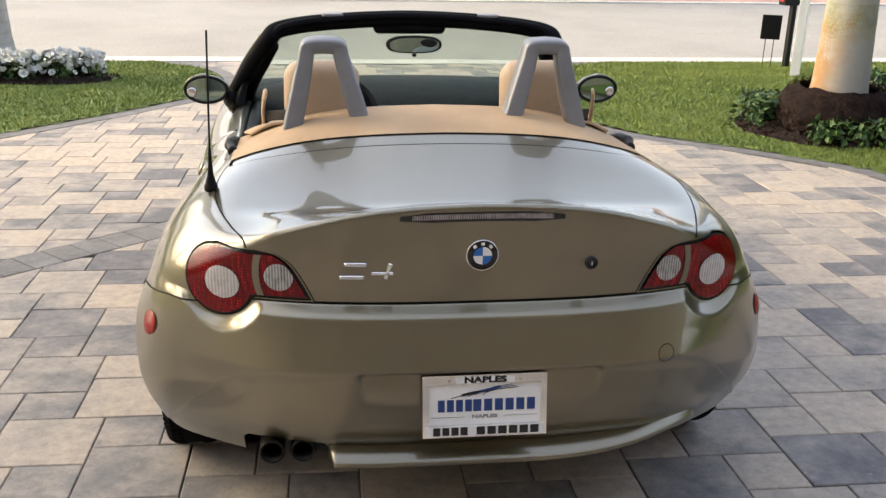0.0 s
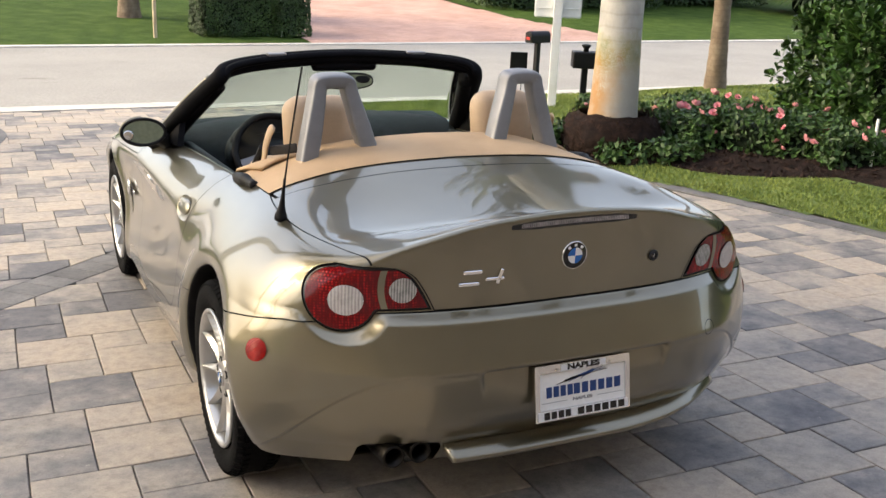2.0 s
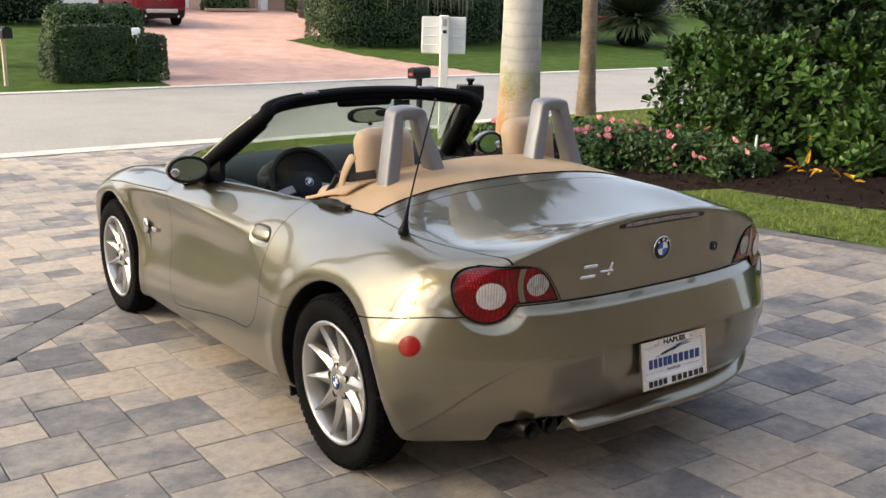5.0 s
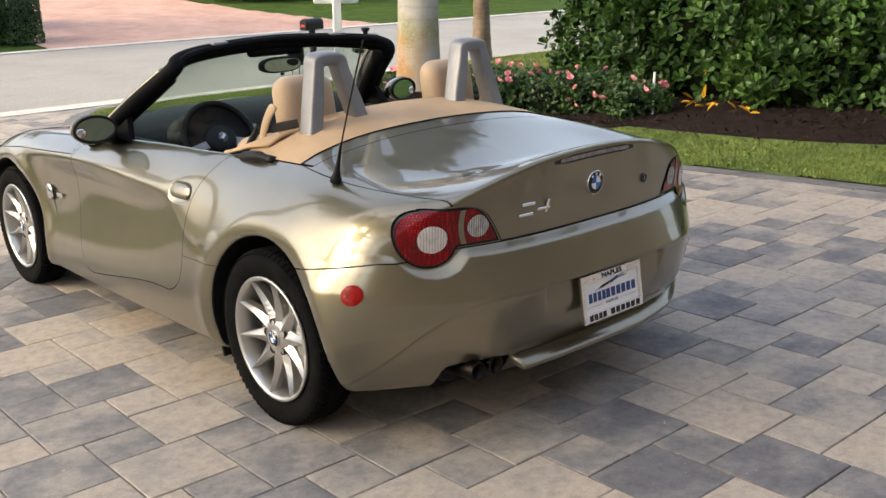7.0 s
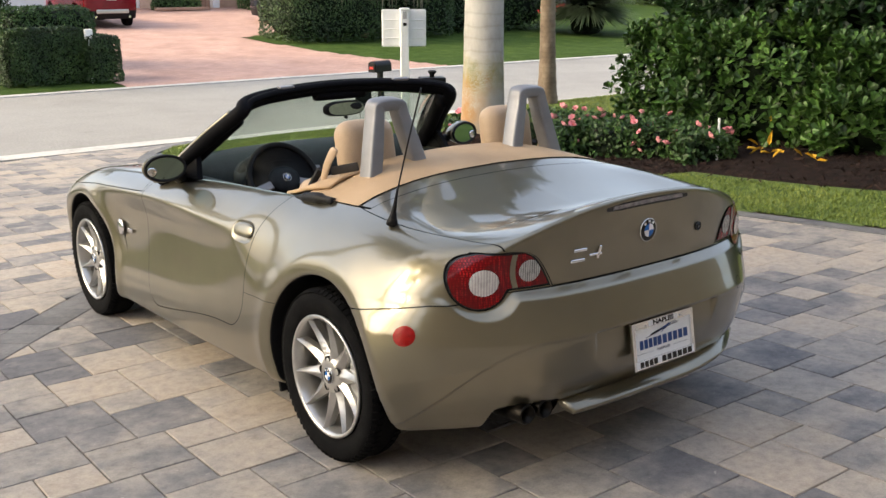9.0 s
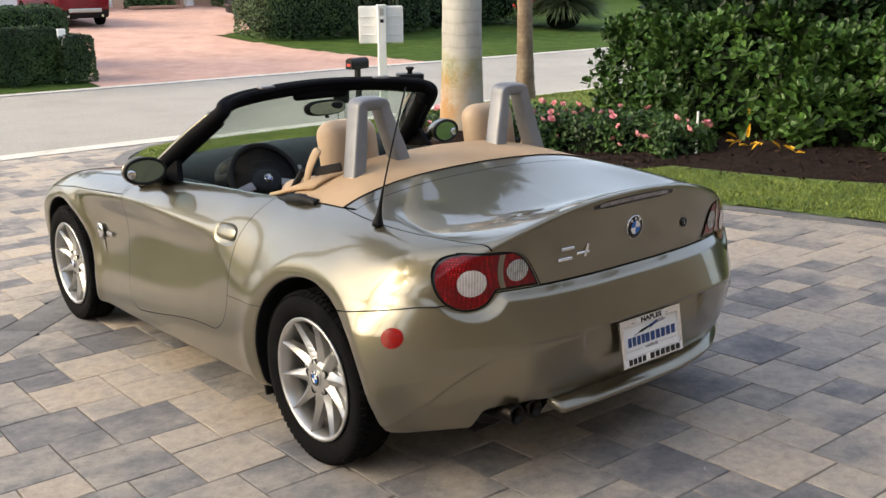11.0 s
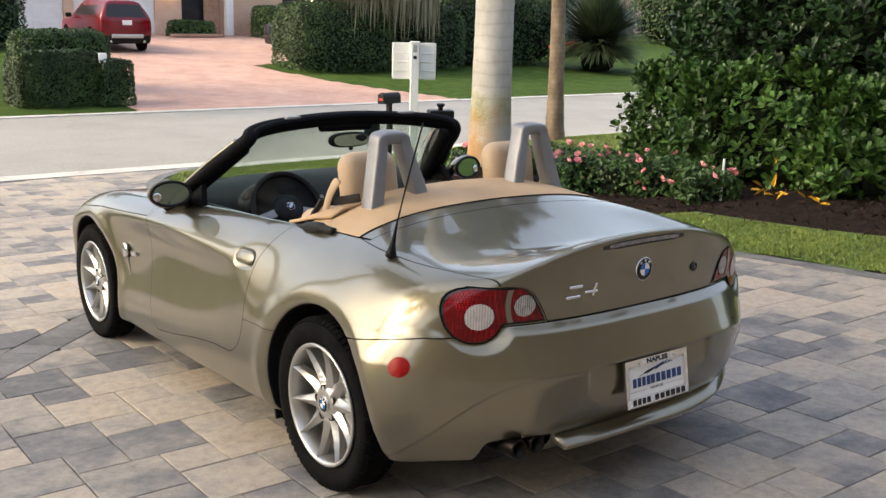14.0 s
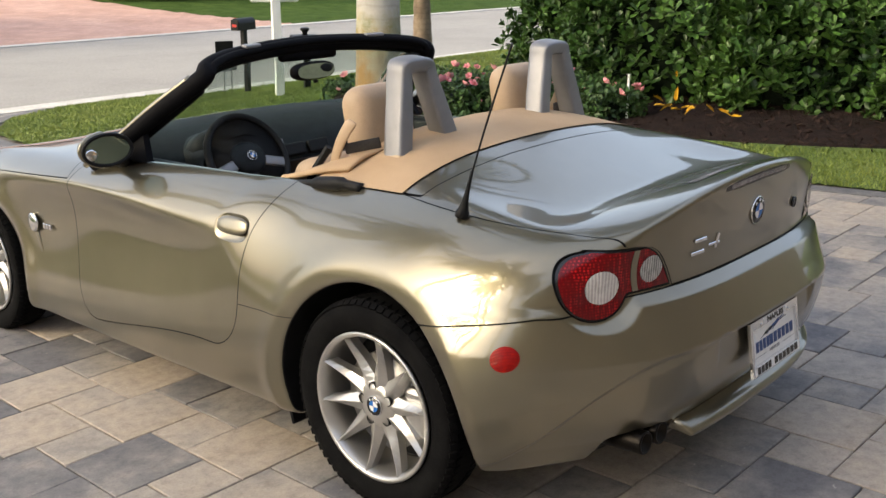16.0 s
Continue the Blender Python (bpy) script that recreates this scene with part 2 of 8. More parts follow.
def trunk_material(name, stains, grey=True):
    """Palm bark: grey with ring scars; with lichen and rust-coloured stains on its foot if wanted."""
    m, nt, p = material(name, Roughness=0.9)
    base = ramp(nt, noise_out(nt, 4, 6, 0.65, stretch=(1, 1, 0.5)), [(0.3, (0.31, 0.295, 0.26)), (0.5, (0.42, 0.405, 0.365)), (0.7, (0.5, 0.49, 0.45))])
    if not grey:
        base = ramp(nt, noise_out(nt, 6, 6, 0.65, stretch=(1, 1, 0.6)), [(0.3, (0.10, 0.070, 0.046)), (0.5, (0.165, 0.12, 0.082)), (0.7, (0.26, 0.20, 0.145))])
    tc = nt.nodes.new("ShaderNodeTexCoord")
    sep = nt.nodes.new("ShaderNodeSeparateXYZ")
    link(nt, tc.outputs["Object"], sep.inputs[0])
    rings = nt.nodes.new("ShaderNodeTexWave")
    rings.bands_direction = "Z"
    rings.inputs["Scale"].default_value, rings.inputs["Distortion"].default_value, rings.inputs["Detail"].default_value = 2.6 if grey else 4.5, 2.2, 3
    rings.inputs["Detail Scale"].default_value = 1.6
    link(nt, tc.outputs["Object"], rings.inputs["Vector"])
    ring = ramp(nt, rings.outputs["Fac"], [(0.0, (0.86, 0.855, 0.84)), (0.12, (1, 1, 1)), (1.0, (1.04, 1.04, 1.04))])
    col = mix(nt, 0.8, base, ring, "MULTIPLY")
    if stains:
        moss = ramp(nt, noise_out(nt, 6, 5, 0.6, stretch=(1, 1, 0.55)), [(0.36, (0.30, 0.16, 0.035)), (0.48, (0.27, 0.21, 0.04)), (0.62, (0.17, 0.175, 0.05))])
        across = nt.nodes.new("ShaderNodeVectorMath")
        across.operation = "DOT_PRODUCT"
        across.inputs[1].default_value = (0.76, -0.64, 0.0)
        link(nt, tc.outputs["Object"], across.inputs[0])
        wander = nt.nodes.new("ShaderNodeMath")
        wander.operation = "MULTIPLY_ADD"
        wander.inputs[1].default_value = 0.30
        link(nt, noise_out(nt, 4, 4), wander.inputs[0])
        link(nt, across.outputs["Value"], wander.inputs[2])
        flank = nt.nodes.new("ShaderNodeMapRange")
        flank.inputs[1].default_value, flank.inputs[2].default_value = 0.02, 0.24
        link(nt, wander.outputs[0], flank.inputs[0])
        low = nt.nodes.new("ShaderNodeMapRange")
        low.inputs[1].default_value, low.inputs[2].default_value = 1.05, 0.75
        link(nt, sep.outputs["Z"], low.inputs[0])
        foot_tone = mix(nt, flank.outputs[0], (0.36, 0.20, 0.085), (0.36, 0.34, 0.29))
        rust = mix(nt, low.outputs[0], moss, foot_tone)
        mask = nt.nodes.new("ShaderNodeMapRange")
        mask.inputs[1].default_value, mask.inputs[2].default_value = 1.45, 1.2
        wob = nt.nodes.new("ShaderNodeMath")
        wob.operation = "MULTIPLY_ADD"
        link(nt, noise_out(nt, 5, 4), wob.inputs[0])
        wob.inputs[1].default_value = 0.5
        link(nt, sep.outputs["Z"], wob.inputs[2])
        link(nt, wob.outputs[0], mask.inputs[0])
        keep = nt.nodes.new("ShaderNodeMath")
        keep.operation = "MULTIPLY"
        link(nt, mask.outputs[0], keep.inputs[0])
        blot = nt.nodes.new("ShaderNodeMapRange")
        blot.inputs[1].default_value, blot.inputs[2].default_value, blot.inputs[3].default_value = 0.36, 0.56, 0.62
        link(nt, noise_out(nt, 7, 6, 0.7), blot.inputs[0])
        link(nt, blot.outputs[0], keep.inputs[1])
        col = mix(nt, keep.outputs[0], col, rust)
        vor = nt.nodes.new("ShaderNodeTexVoronoi")
        vor.inputs["Scale"].default_value = 95
        link(nt, tc.outputs["Object"], vor.inputs["Vector"])
        spots = ramp(nt, vor.outputs["Distance"], [(0.30, (0.8, 0.8, 0.8)), (0.5, (0, 0, 0))])
        patch = ramp(nt, noise_out(nt, 2.6, 3, stretch=(1, 1, 0.8)), [(0.48, (0, 0, 0)), (0.56, (1, 1, 1))])
        lich = mix(nt, 1.0, mix(nt, 1.0, spots, patch, "MULTIPLY"), mask.outputs[0], "MULTIPLY")
        col = mix(nt, lich, col, (0.42, 0.44, 0.38))
    link(nt, col, p.inputs["Base Color"])
    bump(nt, p, rings.outputs["Fac"], 0.25, 0.006)
    return m


TRUNK, TRUNK_BROWN = trunk_material("royal_palm_bark", True), trunk_material("brown_palm_bark", False, False)
TRUNK_GREY = trunk_material("grey_palm_bark", False)
STUCCO = surface("pink_stucco", (0.55, 0.36, 0.26), (0.62, 0.42, 0.31), (0.68, 0.48, 0.36), 2, 0.9, grit=0.2)
GARAGEWHITE = surface("garage_white", (0.7, 0.7, 0.69), (0.76, 0.76, 0.75), (0.8, 0.8, 0.79), 2, 0.6, relief=0.03, grit=0.1)
DARKDOOR = surface("dark_door", (0.012, 0.011, 0.014), (0.02, 0.018, 0.022), (0.03, 0.026, 0.03), 3, 0.5)
ROOFTILE = surface("roof_tile", (0.3, 0.17, 0.11), (0.38, 0.23, 0.16), (0.44, 0.28, 0.2), 3, 0.8)
OWNWALL = surface("own_house_wall", (0.25, 0.212, 0.17), (0.29, 0.25, 0.20), (0.33, 0.285, 0.23), 2, 0.9)
GARAGEBROWN = surface("own_garage_door", (0.22, 0.186, 0.148), (0.26, 0.222, 0.176), (0.30, 0.256, 0.204), 3, 0.6)
LAMPGLOW, lg_nt, lg_p = material("lantern_glow", Base_Color=(1, 0.7, 0.4, 1))
lg_p.inputs["Emission Color"].default_value = (1.0, 0.62, 0.26, 1)
lg_p.inputs["Emission Strength"].default_value = 9.0


# ---- mesh helpers ----
def part(name, bm, mat, parent=None, label="", smooth=False):
    """Links a bmesh as one mesh object, under a thing or a part if given."""
    me = bpy.data.meshes.new(name)
    if smooth:
        for f in bm.faces:
            f.smooth = True
    bm.to_mesh(me)
    bm.free()
    me.materials.append(mat)
    ob = new(name, me)
    if parent:
        ob.parent = parent
    return tagged(ob, label)


def raw(name, verts, faces, mat, parent=None, label="", smooth=False):
    """The same from arrays of vertices and faces."""
    me = bpy.data.meshes.new(name)
    me.from_pydata([tuple(v) for v in verts], [], [tuple(int(i) for i in f) for f in faces])
    if smooth:
        me.shade_smooth()
    me.materials.append(mat)
    ob = new(name, me)
    if parent:
        ob.parent = parent
    return tagged(ob, label)


def thing(name, label, category, group="", kind="", m=None):
    ob = tagged(new(name), label, category, group, kind)
    if m is not None:
        ob.matrix_world = m
    return ob


def box(size, at=(0, 0, 0), bevel=0.0, segs=2, turn=None):
    bm = bmesh.new()
    bmesh.ops.create_cube(bm, size=1)
    bmesh.ops.scale(bm, vec=size, verts=bm.verts)
    if bevel:
        bmesh.ops.bevel(bm, geom=bm.edges[:], offset=bevel, segments=segs, profile=0.5, affect="EDGES")
    if turn is not None:
        bmesh.ops.transform(bm, matrix=turn, verts=bm.verts)
    bmesh.ops.translate(bm, vec=at, verts=bm.verts)
    return bm


def join(*bms):
    out = bmesh.new()
    for b in bms:
        me = bpy.data.meshes.new("tmp")
        b.to_mesh(me)
        b.free()
        out.from_mesh(me)
        bpy.data.meshes.remove(me)
    return out


def tube(points, radii, sides=10, caps=True):
    """A round tube along points; radii one number or one a point."""
    pts = [Vector(p) for p in points]
    if isinstance(radii, (int, float)):
        radii = [radii] * len(pts)
    bm = bmesh.new()
    rings = []
    up = Vector((0, 0, 1))
    side = None
    for i, p in enumerate(pts):
        d = (pts[min(i + 1, len(pts) - 1)] - pts[max(i - 1, 0)]).normalized()
        if side is None:
            side = d.cross(up if abs(d.z) < 0.95 else Vector((0, 1, 0))).normalized()
        else:
            side = (side - d * side.dot(d)).normalized()
        other = d.cross(side)
        rings.append([bm.verts.new(p + (side * math.cos(a) + other * math.sin(a)) * radii[i])
                      for a in [2 * math.pi * k / sides for k in range(sides)]])
    for a, b in zip(rings, rings[1:]):
        for k in range(sides):
            bm.faces.new((a[k], a[(k + 1) % sides], b[(k + 1) % sides], b[k]))
    if caps:
        bm.faces.new(rings[0][::-1])
        bm.faces.new(rings[-1])
    bmesh.ops.recalc_face_normals(bm, faces=bm.faces)
    return bm


def curve_points(keys, n=24):
    """A smooth line through a few points."""
    k = [Vector(p) for p in keys]
    k = [2 * k[0] - k[1]] + k + [2 * k[-1] - k[-2]]
    out = []
    for i in range(1, len(k) - 2):
        for j in range(n):
            t = j / n
            a, b, c, d = k[i - 1:i + 3]
            out.append(0.5 * (2 * b + (c - a) * t + (2 * a - 5 * b + 4 * c - d) * t * t + (3 * b - a - 3 * c + d) * t ** 3))
    return out + [k[-2]]


def lathe(profile, sides=32, axis="z", caps=True):
    """profile: (radius, height) pairs, turned round the axis."""
    bm = bmesh.new()
    rings = []
    for r, h in profile:
        ring = []
        for k in range(sides):
            a = 2 * math.pi * k / sides
            c, s = r * math.cos(a), r * math.sin(a)
            ring.append(bm.verts.new((c, s, h) if axis == "z" else (h, c, s)))
        rings.append(ring)
    for a, b in zip(rings, rings[1:]):
        for k in range(sides):
            bm.faces.new((a[k], a[(k + 1) % sides], b[(k + 1) % sides], b[k]))
    if caps and profile[0][0] > 1e-6:
        bm.faces.new(rings[0][::-1])
    if caps and profile[-1][0] > 1e-6:
        bm.faces.new(rings[-1])
    bmesh.ops.remove_doubles(bm, verts=bm.verts, dist=1e-6)
    bmesh.ops.recalc_face_normals(bm, faces=bm.faces)
    return bm


def scatter_leaves(places, normals, sizes, rng, shape, droop=0.3):
    """Many leaves as arrays: shape is a list of (along, across, lift) and its faces."""
    pts, faces = shape
    pts = np.array(pts, float)
    n = len(places)
    nrm = normals / np.linalg.norm(normals, axis=1, keepdims=True)
    rnd = rng.normal(size=(n, 3))
    along = rnd - nrm * np.sum(rnd * nrm, axis=1, keepdims=True)
    along /= np.linalg.norm(along, axis=1, keepdims=True) + 1e-9
    along[:, 2] += rng.uniform(-droop, 0.6, n)
    along /= np.linalg.norm(along, axis=1, keepdims=True)
    across = np.cross(nrm, along)
    across /= np.linalg.norm(across, axis=1, keepdims=True) + 1e-9
    lift = np.cross(along, across)
    v = (places[:, None] + sizes[:, None, None] * (pts[None, :, 0:1] * along[:, None] + pts[None, :, 1:2] * across[:, None] + pts[None, :, 2:3] * lift[:, None]))
    f = [[i + k * len(pts) for i in face] for k in range(n) for face in faces]
    return v.reshape(-1, 3), f


OBOVATE = ([(0, 0, 0), (0.45, -0.2, 0.05), (0.85, -0.27, 0.03), (1.0, 0, -0.02), (0.85, 0.27, 0.03), (0.45, 0.2, 0.05), (0.5, 0, 0.0)],
           [(0, 1, 6), (1, 2, 3, 6), (6, 3, 4, 5), (0, 6, 5)])
SMALL = ([(0, 0, 0), (0.5, -0.28, 0.06), (1.0, 0, 0), (0.5, 0.28, 0.06)], [(0, 1, 2), (0, 2, 3)])
BLADE_SHAPE = ([(0, -0.07, 0), (0, 0.07, 0), (0.6, 0.05, 0.06), (1.0, 0, 0.2)], [(0, 1, 2), (0, 2, 3)])


# ---- lie of the land ----
FALL = math.tan(radians(3.1))
KERB_NEAR, KERB_FAR, STREET = 10.15, 17.2, -0.575
CURVE_R = [(4.25, -12), (4.2, -1.0), (4.1, 0.5), (3.98, 1.7), (3.84, 2.6), (3.62, 3.6), (2.95, 4.45), (2.3, 5.1), (1.85, 6.2), (1.75, 7.4), (1.95, 8.6), (2.6, 9.6), (3.6, 10.15)]
CURVE_L = [(-9.6, -12), (-9.2, -2.0), (-6.8, 1.8), (-3.9, 4.1), (-2.95, 5.2), (-2.2, 6.2), (-1.62, 7.1), (-1.4, 7.9), (-1.42, 8.6), (-1.7, 9.4), (-2.4, 10.15)]


def side_of(curve, y):
    ys = [p[1] for p in curve]
    return np.interp(y, ys, [p[0] for p in curve])


def smooth01(t):
    t = np.clip(t, 0, 1)
    return t * t * (3 - 2 * t)


def land(x, y):
    """Height of the near ground: a drive that falls to the street, lawns that swell beside it."""
    x, y = np.asarray(x, float), np.asarray(y, float)
    plane = -FALL * np.minimum(y, KERB_NEAR)
    right = np.clip(x - side_of(CURVE_R, y), 0, None)
    left = np.clip(side_of(CURVE_L, y) - x, 0, None)
    crest = smooth01((KERB_NEAR + 0.1 - y) / 3.2)
    swell = 0.34 * smooth01(right / 6.0) * smooth01(y / 6) + 0.12 * smooth01(right / 2.0) * (1 - smooth01((y - 2) / 4)) + 0.10 * smooth01(left / 3.0)
    z = plane + swell * crest
    z = np.where(y > KERB_NEAR, STREET - 0.02 + 0.035 * np.cos((y - 13.7) / 3.6 * 1.4), z)
    rise = 0.042 * np.clip(y - KERB_FAR - 0.05, 0, 26)
    return np.where(y > KERB_FAR, STREET + 0.03 + rise, z)


def sheet(name, inside, x0, x1, y0, y1, step, mat, lift, label, category, kind="structure", depth=0.06):
    """A piece of ground on the lie of the land where inside(x, y) holds, with a skirt."""
    xs, ys = np.arange(x0, x1 + step, step), np.arange(y0, y1 + step, step)
    gx, gy = np.meshgrid(xs, ys, indexing="ij")
    gz = land(gx, gy) + lift
    cx, cy = (gx[1:, 1:] + gx[:-1, :-1]) / 2, (gy[1:, 1:] + gy[:-1, :-1]) / 2
    ok = inside(cx, cy)
    idx = -np.ones(gx.shape, int)
    used = np.zeros(gx.shape, bool)
    for a, b in ((0, 0), (1, 0), (0, 1), (1, 1)):
        used[a:a + ok.shape[0], b:b + ok.shape[1]] |= ok
    idx[used] = np.arange(used.sum())
    v = np.stack([gx[used], gy[used], gz[used]], 1)
    i, j = np.nonzero(ok)
    f = np.stack([idx[i, j], idx[i + 1, j], idx[i + 1, j + 1], idx[i, j + 1]], 1)
    ob = raw(name, v, f, mat, smooth=True)
    return tagged(ob, label, category, kind=kind)


def band(name, curve, width, mat, z_of, label, category, thick=0.05):
    """A raised strip that follows a line in plan; width to its left."""
    pts = [Vector((*p, 0)) for p in curve]
    bm = bmesh.new()
    rows = []
    for i, p in enumerate(pts):
        d = (pts[min(i + 1, len(pts) - 1)] - pts[max(i - 1, 0)]).normalized()
        nrm = Vector((-d.y, d.x, 0))
        q = p + nrm * width
        za, zb = float(z_of(p.x, p.y)), float(z_of(q.x, q.y))
        rows.append([bm.verts.new(c) for c in ((p.x, p.y, za - thick), (p.x, p.y, za), (q.x, q.y, zb), (q.x, q.y, zb - thick))])
    for a, b in zip(rows, rows[1:]):
        for k in range(3):
            bm.faces.new((a[k], a[k + 1], b[k + 1], b[k]))
    bmesh.ops.recalc_face_normals(bm, faces=bm.faces)
    return tagged(part(name, bm, mat), label, category, kind="structure")


# ---- ground ----
def near_lawn_right(x, y):
    return (x > side_of(CURVE_R, y) + 0.02) & (y < KERB_NEAR)


def near_lawn_left(x, y):
    return (x < side_of(CURVE_L, y) - 0.02) & (y < KERB_NEAR)


def pink_drive(x, y):
    """The neighbour's paved drive: a neck at the street that widens towards the garage; its left edge is fitted to the
    camera's line of sight.
    """
    lo = np.maximum(5.0, 0.29 * y - 1.66) - 2.0 * np.clip(y - 34.5, 0, 2)
    hi = 13.4 - 1.5 * np.sin(np.clip((y - KERB_FAR) / 6, 0, 1) * math.pi / 2) + np.where(y > 25.5, (y - 25.5) * 1.4, 0)
    return (y > KERB_FAR) & (y < 38.5) & (x > lo) & (x < np.minimum(hi, 24))


def pale_drive(x, y):
    return (y > KERB_FAR) & (x < -0.95 - 0.18 * (y - KERB_FAR)) & (x > -9)


base = sheet("ground", lambda x, y: np.abs(x) < 4000, -42, 62, -16, 64, 1.0, GRASS, -0.12, "level green land reaching out to the horizon", "ground")
bmg = bmesh.new()
for a, b, c, d in ((-1500, -42, -1500, 1500), (62, 1500, -1500, 1500), (-42, 62, 64, 1500), (-42, 62, -1500, -16)):
    z0 = -0.25 if d <= -16 else 0.3
    bmg.faces.new([bmg.verts.new(p) for p in ((a, c, z0), (b, c, z0), (b, d, z0), (a, d, z0))])
tagged(part("ground_beyond", bmg, GRASS), "flat grassy land far behind the houses", "ground", kind="structure")
sheet("driveway_bed", lambda x, y: (x > side_of(CURVE_L, y) - 0.1) & (x < side_of(CURVE_R, y) + 0.1) & (y < KERB_NEAR), -10, 5, -12, 10.2, 0.1, SAND, -0.012,
      "dark sandy bed between the driveway pavers", "driveway")
sheet("lawn_right", near_lawn_right, 1.5, 40, -12, 10.1, 0.085, GRASS, 0.01, "short green lawn beside the paved driveway", "lawn")
sheet("lawn_left", near_lawn_left, -30, -1.2, -12, 10.1, 0.085, GRASS, 0.01, "short green lawn at the driveway's far side", "lawn")
sheet("road", lambda x, y: (y > KERB_NEAR) & (y < KERB_FAR), -42, 62, 10.15, 17.2, 0.47, ROAD, 0.0, "pale grey worn asphalt street with faint stains", "road")
sheet("neighbour_driveway", pink_drive, -4, 26, 17.2, 39, 0.2, PINK, 0.02, "pinkish brick-paved driveway across the street", "driveway")
sheet("pale_driveway", pale_drive, -9, 0, 17.2, 39, 0.25, WHITEDRIVE, 0.02, "very pale concrete driveway across the street", "driveway")
sheet("far_lawn", lambda x, y: (y > KERB_FAR) & ~pink_drive(x, y) & ~pale_drive(x, y), -30, 60, 17.2, 60, 0.25, FARGRASS, 0.0, "bright green mown lawn across the street", "lawn")
for name, y, w in (("kerb_near", KERB_NEAR + 0.14, 0.34), ("kerb_far", KERB_FAR - 0.02, 0.26)):
    pts = [(x, y) for x in np.linspace(60, -42, 120)]
    band(name, [(x, y - w / 2) for x, y in pts], -w, KERB, lambda x, y: STREET + 0.04, "low white concrete kerb along the street", "kerb", 0.2)
# dark edging along both sides of the drive
for nm, crv, w in (("edging_right", CURVE_R, 0.16), ("edging_left", CURVE_L, -0.16)):
    line = [(p.x, p.y) for p in curve_points([(*c, 0) for c in crv[1:]], 8)]
    band(nm, line, w, PAVER_DARK, lambda x, y: -FALL * y + 0.006, "dark grey paver edging of the driveway", "edging", 0.05)


# ---- the car's shape ----
# x to the car's side, y ahead from the rear axle, z up from the ground under the tyres
def spline(xs, ys):
    """A natural cubic through the knots, straight beyond its ends."""
    xs, ys = np.array(xs, float), np.array(ys, float)
    n = len(xs)
    h = np.diff(xs)
    A = np.eye(n)
    r = np.zeros(n)
    for i in range(1, n - 1):
        A[i, i - 1:i + 2] = h[i - 1], 2 * (h[i - 1] + h[i]), h[i]
        r[i] = 6 * ((ys[i + 1] - ys[i]) / h[i] - (ys[i] - ys[i - 1]) / h[i - 1])
    m = np.linalg.solve(A, r)

    def f(x):
        x = np.asarray(x, float)
        c = np.clip(x, xs[0], xs[-1])
        i = np.clip(np.searchsorted(xs, c) - 1, 0, n - 2)
        a, b = xs[i + 1] - c, c - xs[i]
        v = (m[i] * a ** 3 + m[i + 1] * b ** 3) / (6 * h[i]) + (ys[i] / h[i] - m[i] * h[i] / 6) * a + (ys[i + 1] / h[i] - m[i + 1] * h[i] / 6) * b
        s0 = (ys[1] - ys[0]) / h[0] - h[0] * (2 * m[0] + m[1]) / 6
        s1 = (ys[-1] - ys[-2]) / h[-1] + h[-1] * (m[-2] + 2 * m[-1]) / 6
        return v + np.where(x < xs[0], (x - xs[0]) * s0, 0) + np.where(x > xs[-1], (x - xs[-1]) * s1, 0)
    return f


class Lookup:
    """A smooth surface over two coordinates: splines through a small table, kept on a fine grid."""

    def __init__(self, us, vs, table, step=0.02, pad=0.3):
        u = np.arange(us[0] - pad, us[-1] + pad, step)
        v = np.arange(vs[0] - pad, vs[-1] + pad, step)
        rows = np.array([spline(vs, row)(v) for row in table])
        self.g = np.array([spline(us, rows[:, k])(u) for k in range(len(v))]).T
        self.u0, self.v0, self.step = u[0], v[0], step

    def __call__(self, u, v):
        a = np.clip((u - self.u0) / self.step, 1, self.g.shape[0] - 3.001)
        b = np.clip((v - self.v0) / self.step, 1, self.g.shape[1] - 3.001)
        i, j = a.astype(int), b.astype(int)
        s, t = a - i, b - j

        def w(q):
            return (-0.5 * q + q * q - 0.5 * q ** 3, 1 - 2.5 * q * q + 1.5 * q ** 3, 0.5 * q + 2 * q * q - 1.5 * q ** 3, -0.5 * q * q + 0.5 * q ** 3)
        ws, wt = w(s), w(t)
        out = 0
        for m in range(4):
            row = 0
            for n in range(4):
                row = row + wt[n] * self.g[i + m - 1, j + n - 1]
            out = out + ws[m] * row
        return out


SIDE = Lookup((-0.9, -0.45, 0.0, 0.45, 1.0, 1.6, 2.05, 2.5, 2.95, 3.3), (0.15, 0.30, 0.45, 0.58, 0.70, 0.80, 0.90), [
    (0.825, 0.875, 0.89, 0.88, 0.85, 0.80, 0.73),
    (0.845, 0.893, 0.907, 0.897, 0.87, 0.825, 0.755),
    (0.845, 0.892, 0.91, 0.906, 0.88, 0.84, 0.778),
    (0.845, 0.884, 0.888, 0.874, 0.85, 0.82, 0.775),
    (0.845, 0.878, 0.866, 0.840, 0.832, 0.846, 0.83),
    (0.845, 0.868, 0.844, 0.823, 0.826, 0.852, 0.85),
    (0.84, 0.855, 0.836, 0.832, 0.845, 0.85, 0.81),
    (0.83, 0.86, 0.872, 0.874, 0.855, 0.80, 0.72),
    (0.76, 0.79, 0.80, 0.80, 0.78, 0.73, 0.66),
    (0.66, 0.69, 0.70, 0.70, 0.68, 0.63, 0.56)])
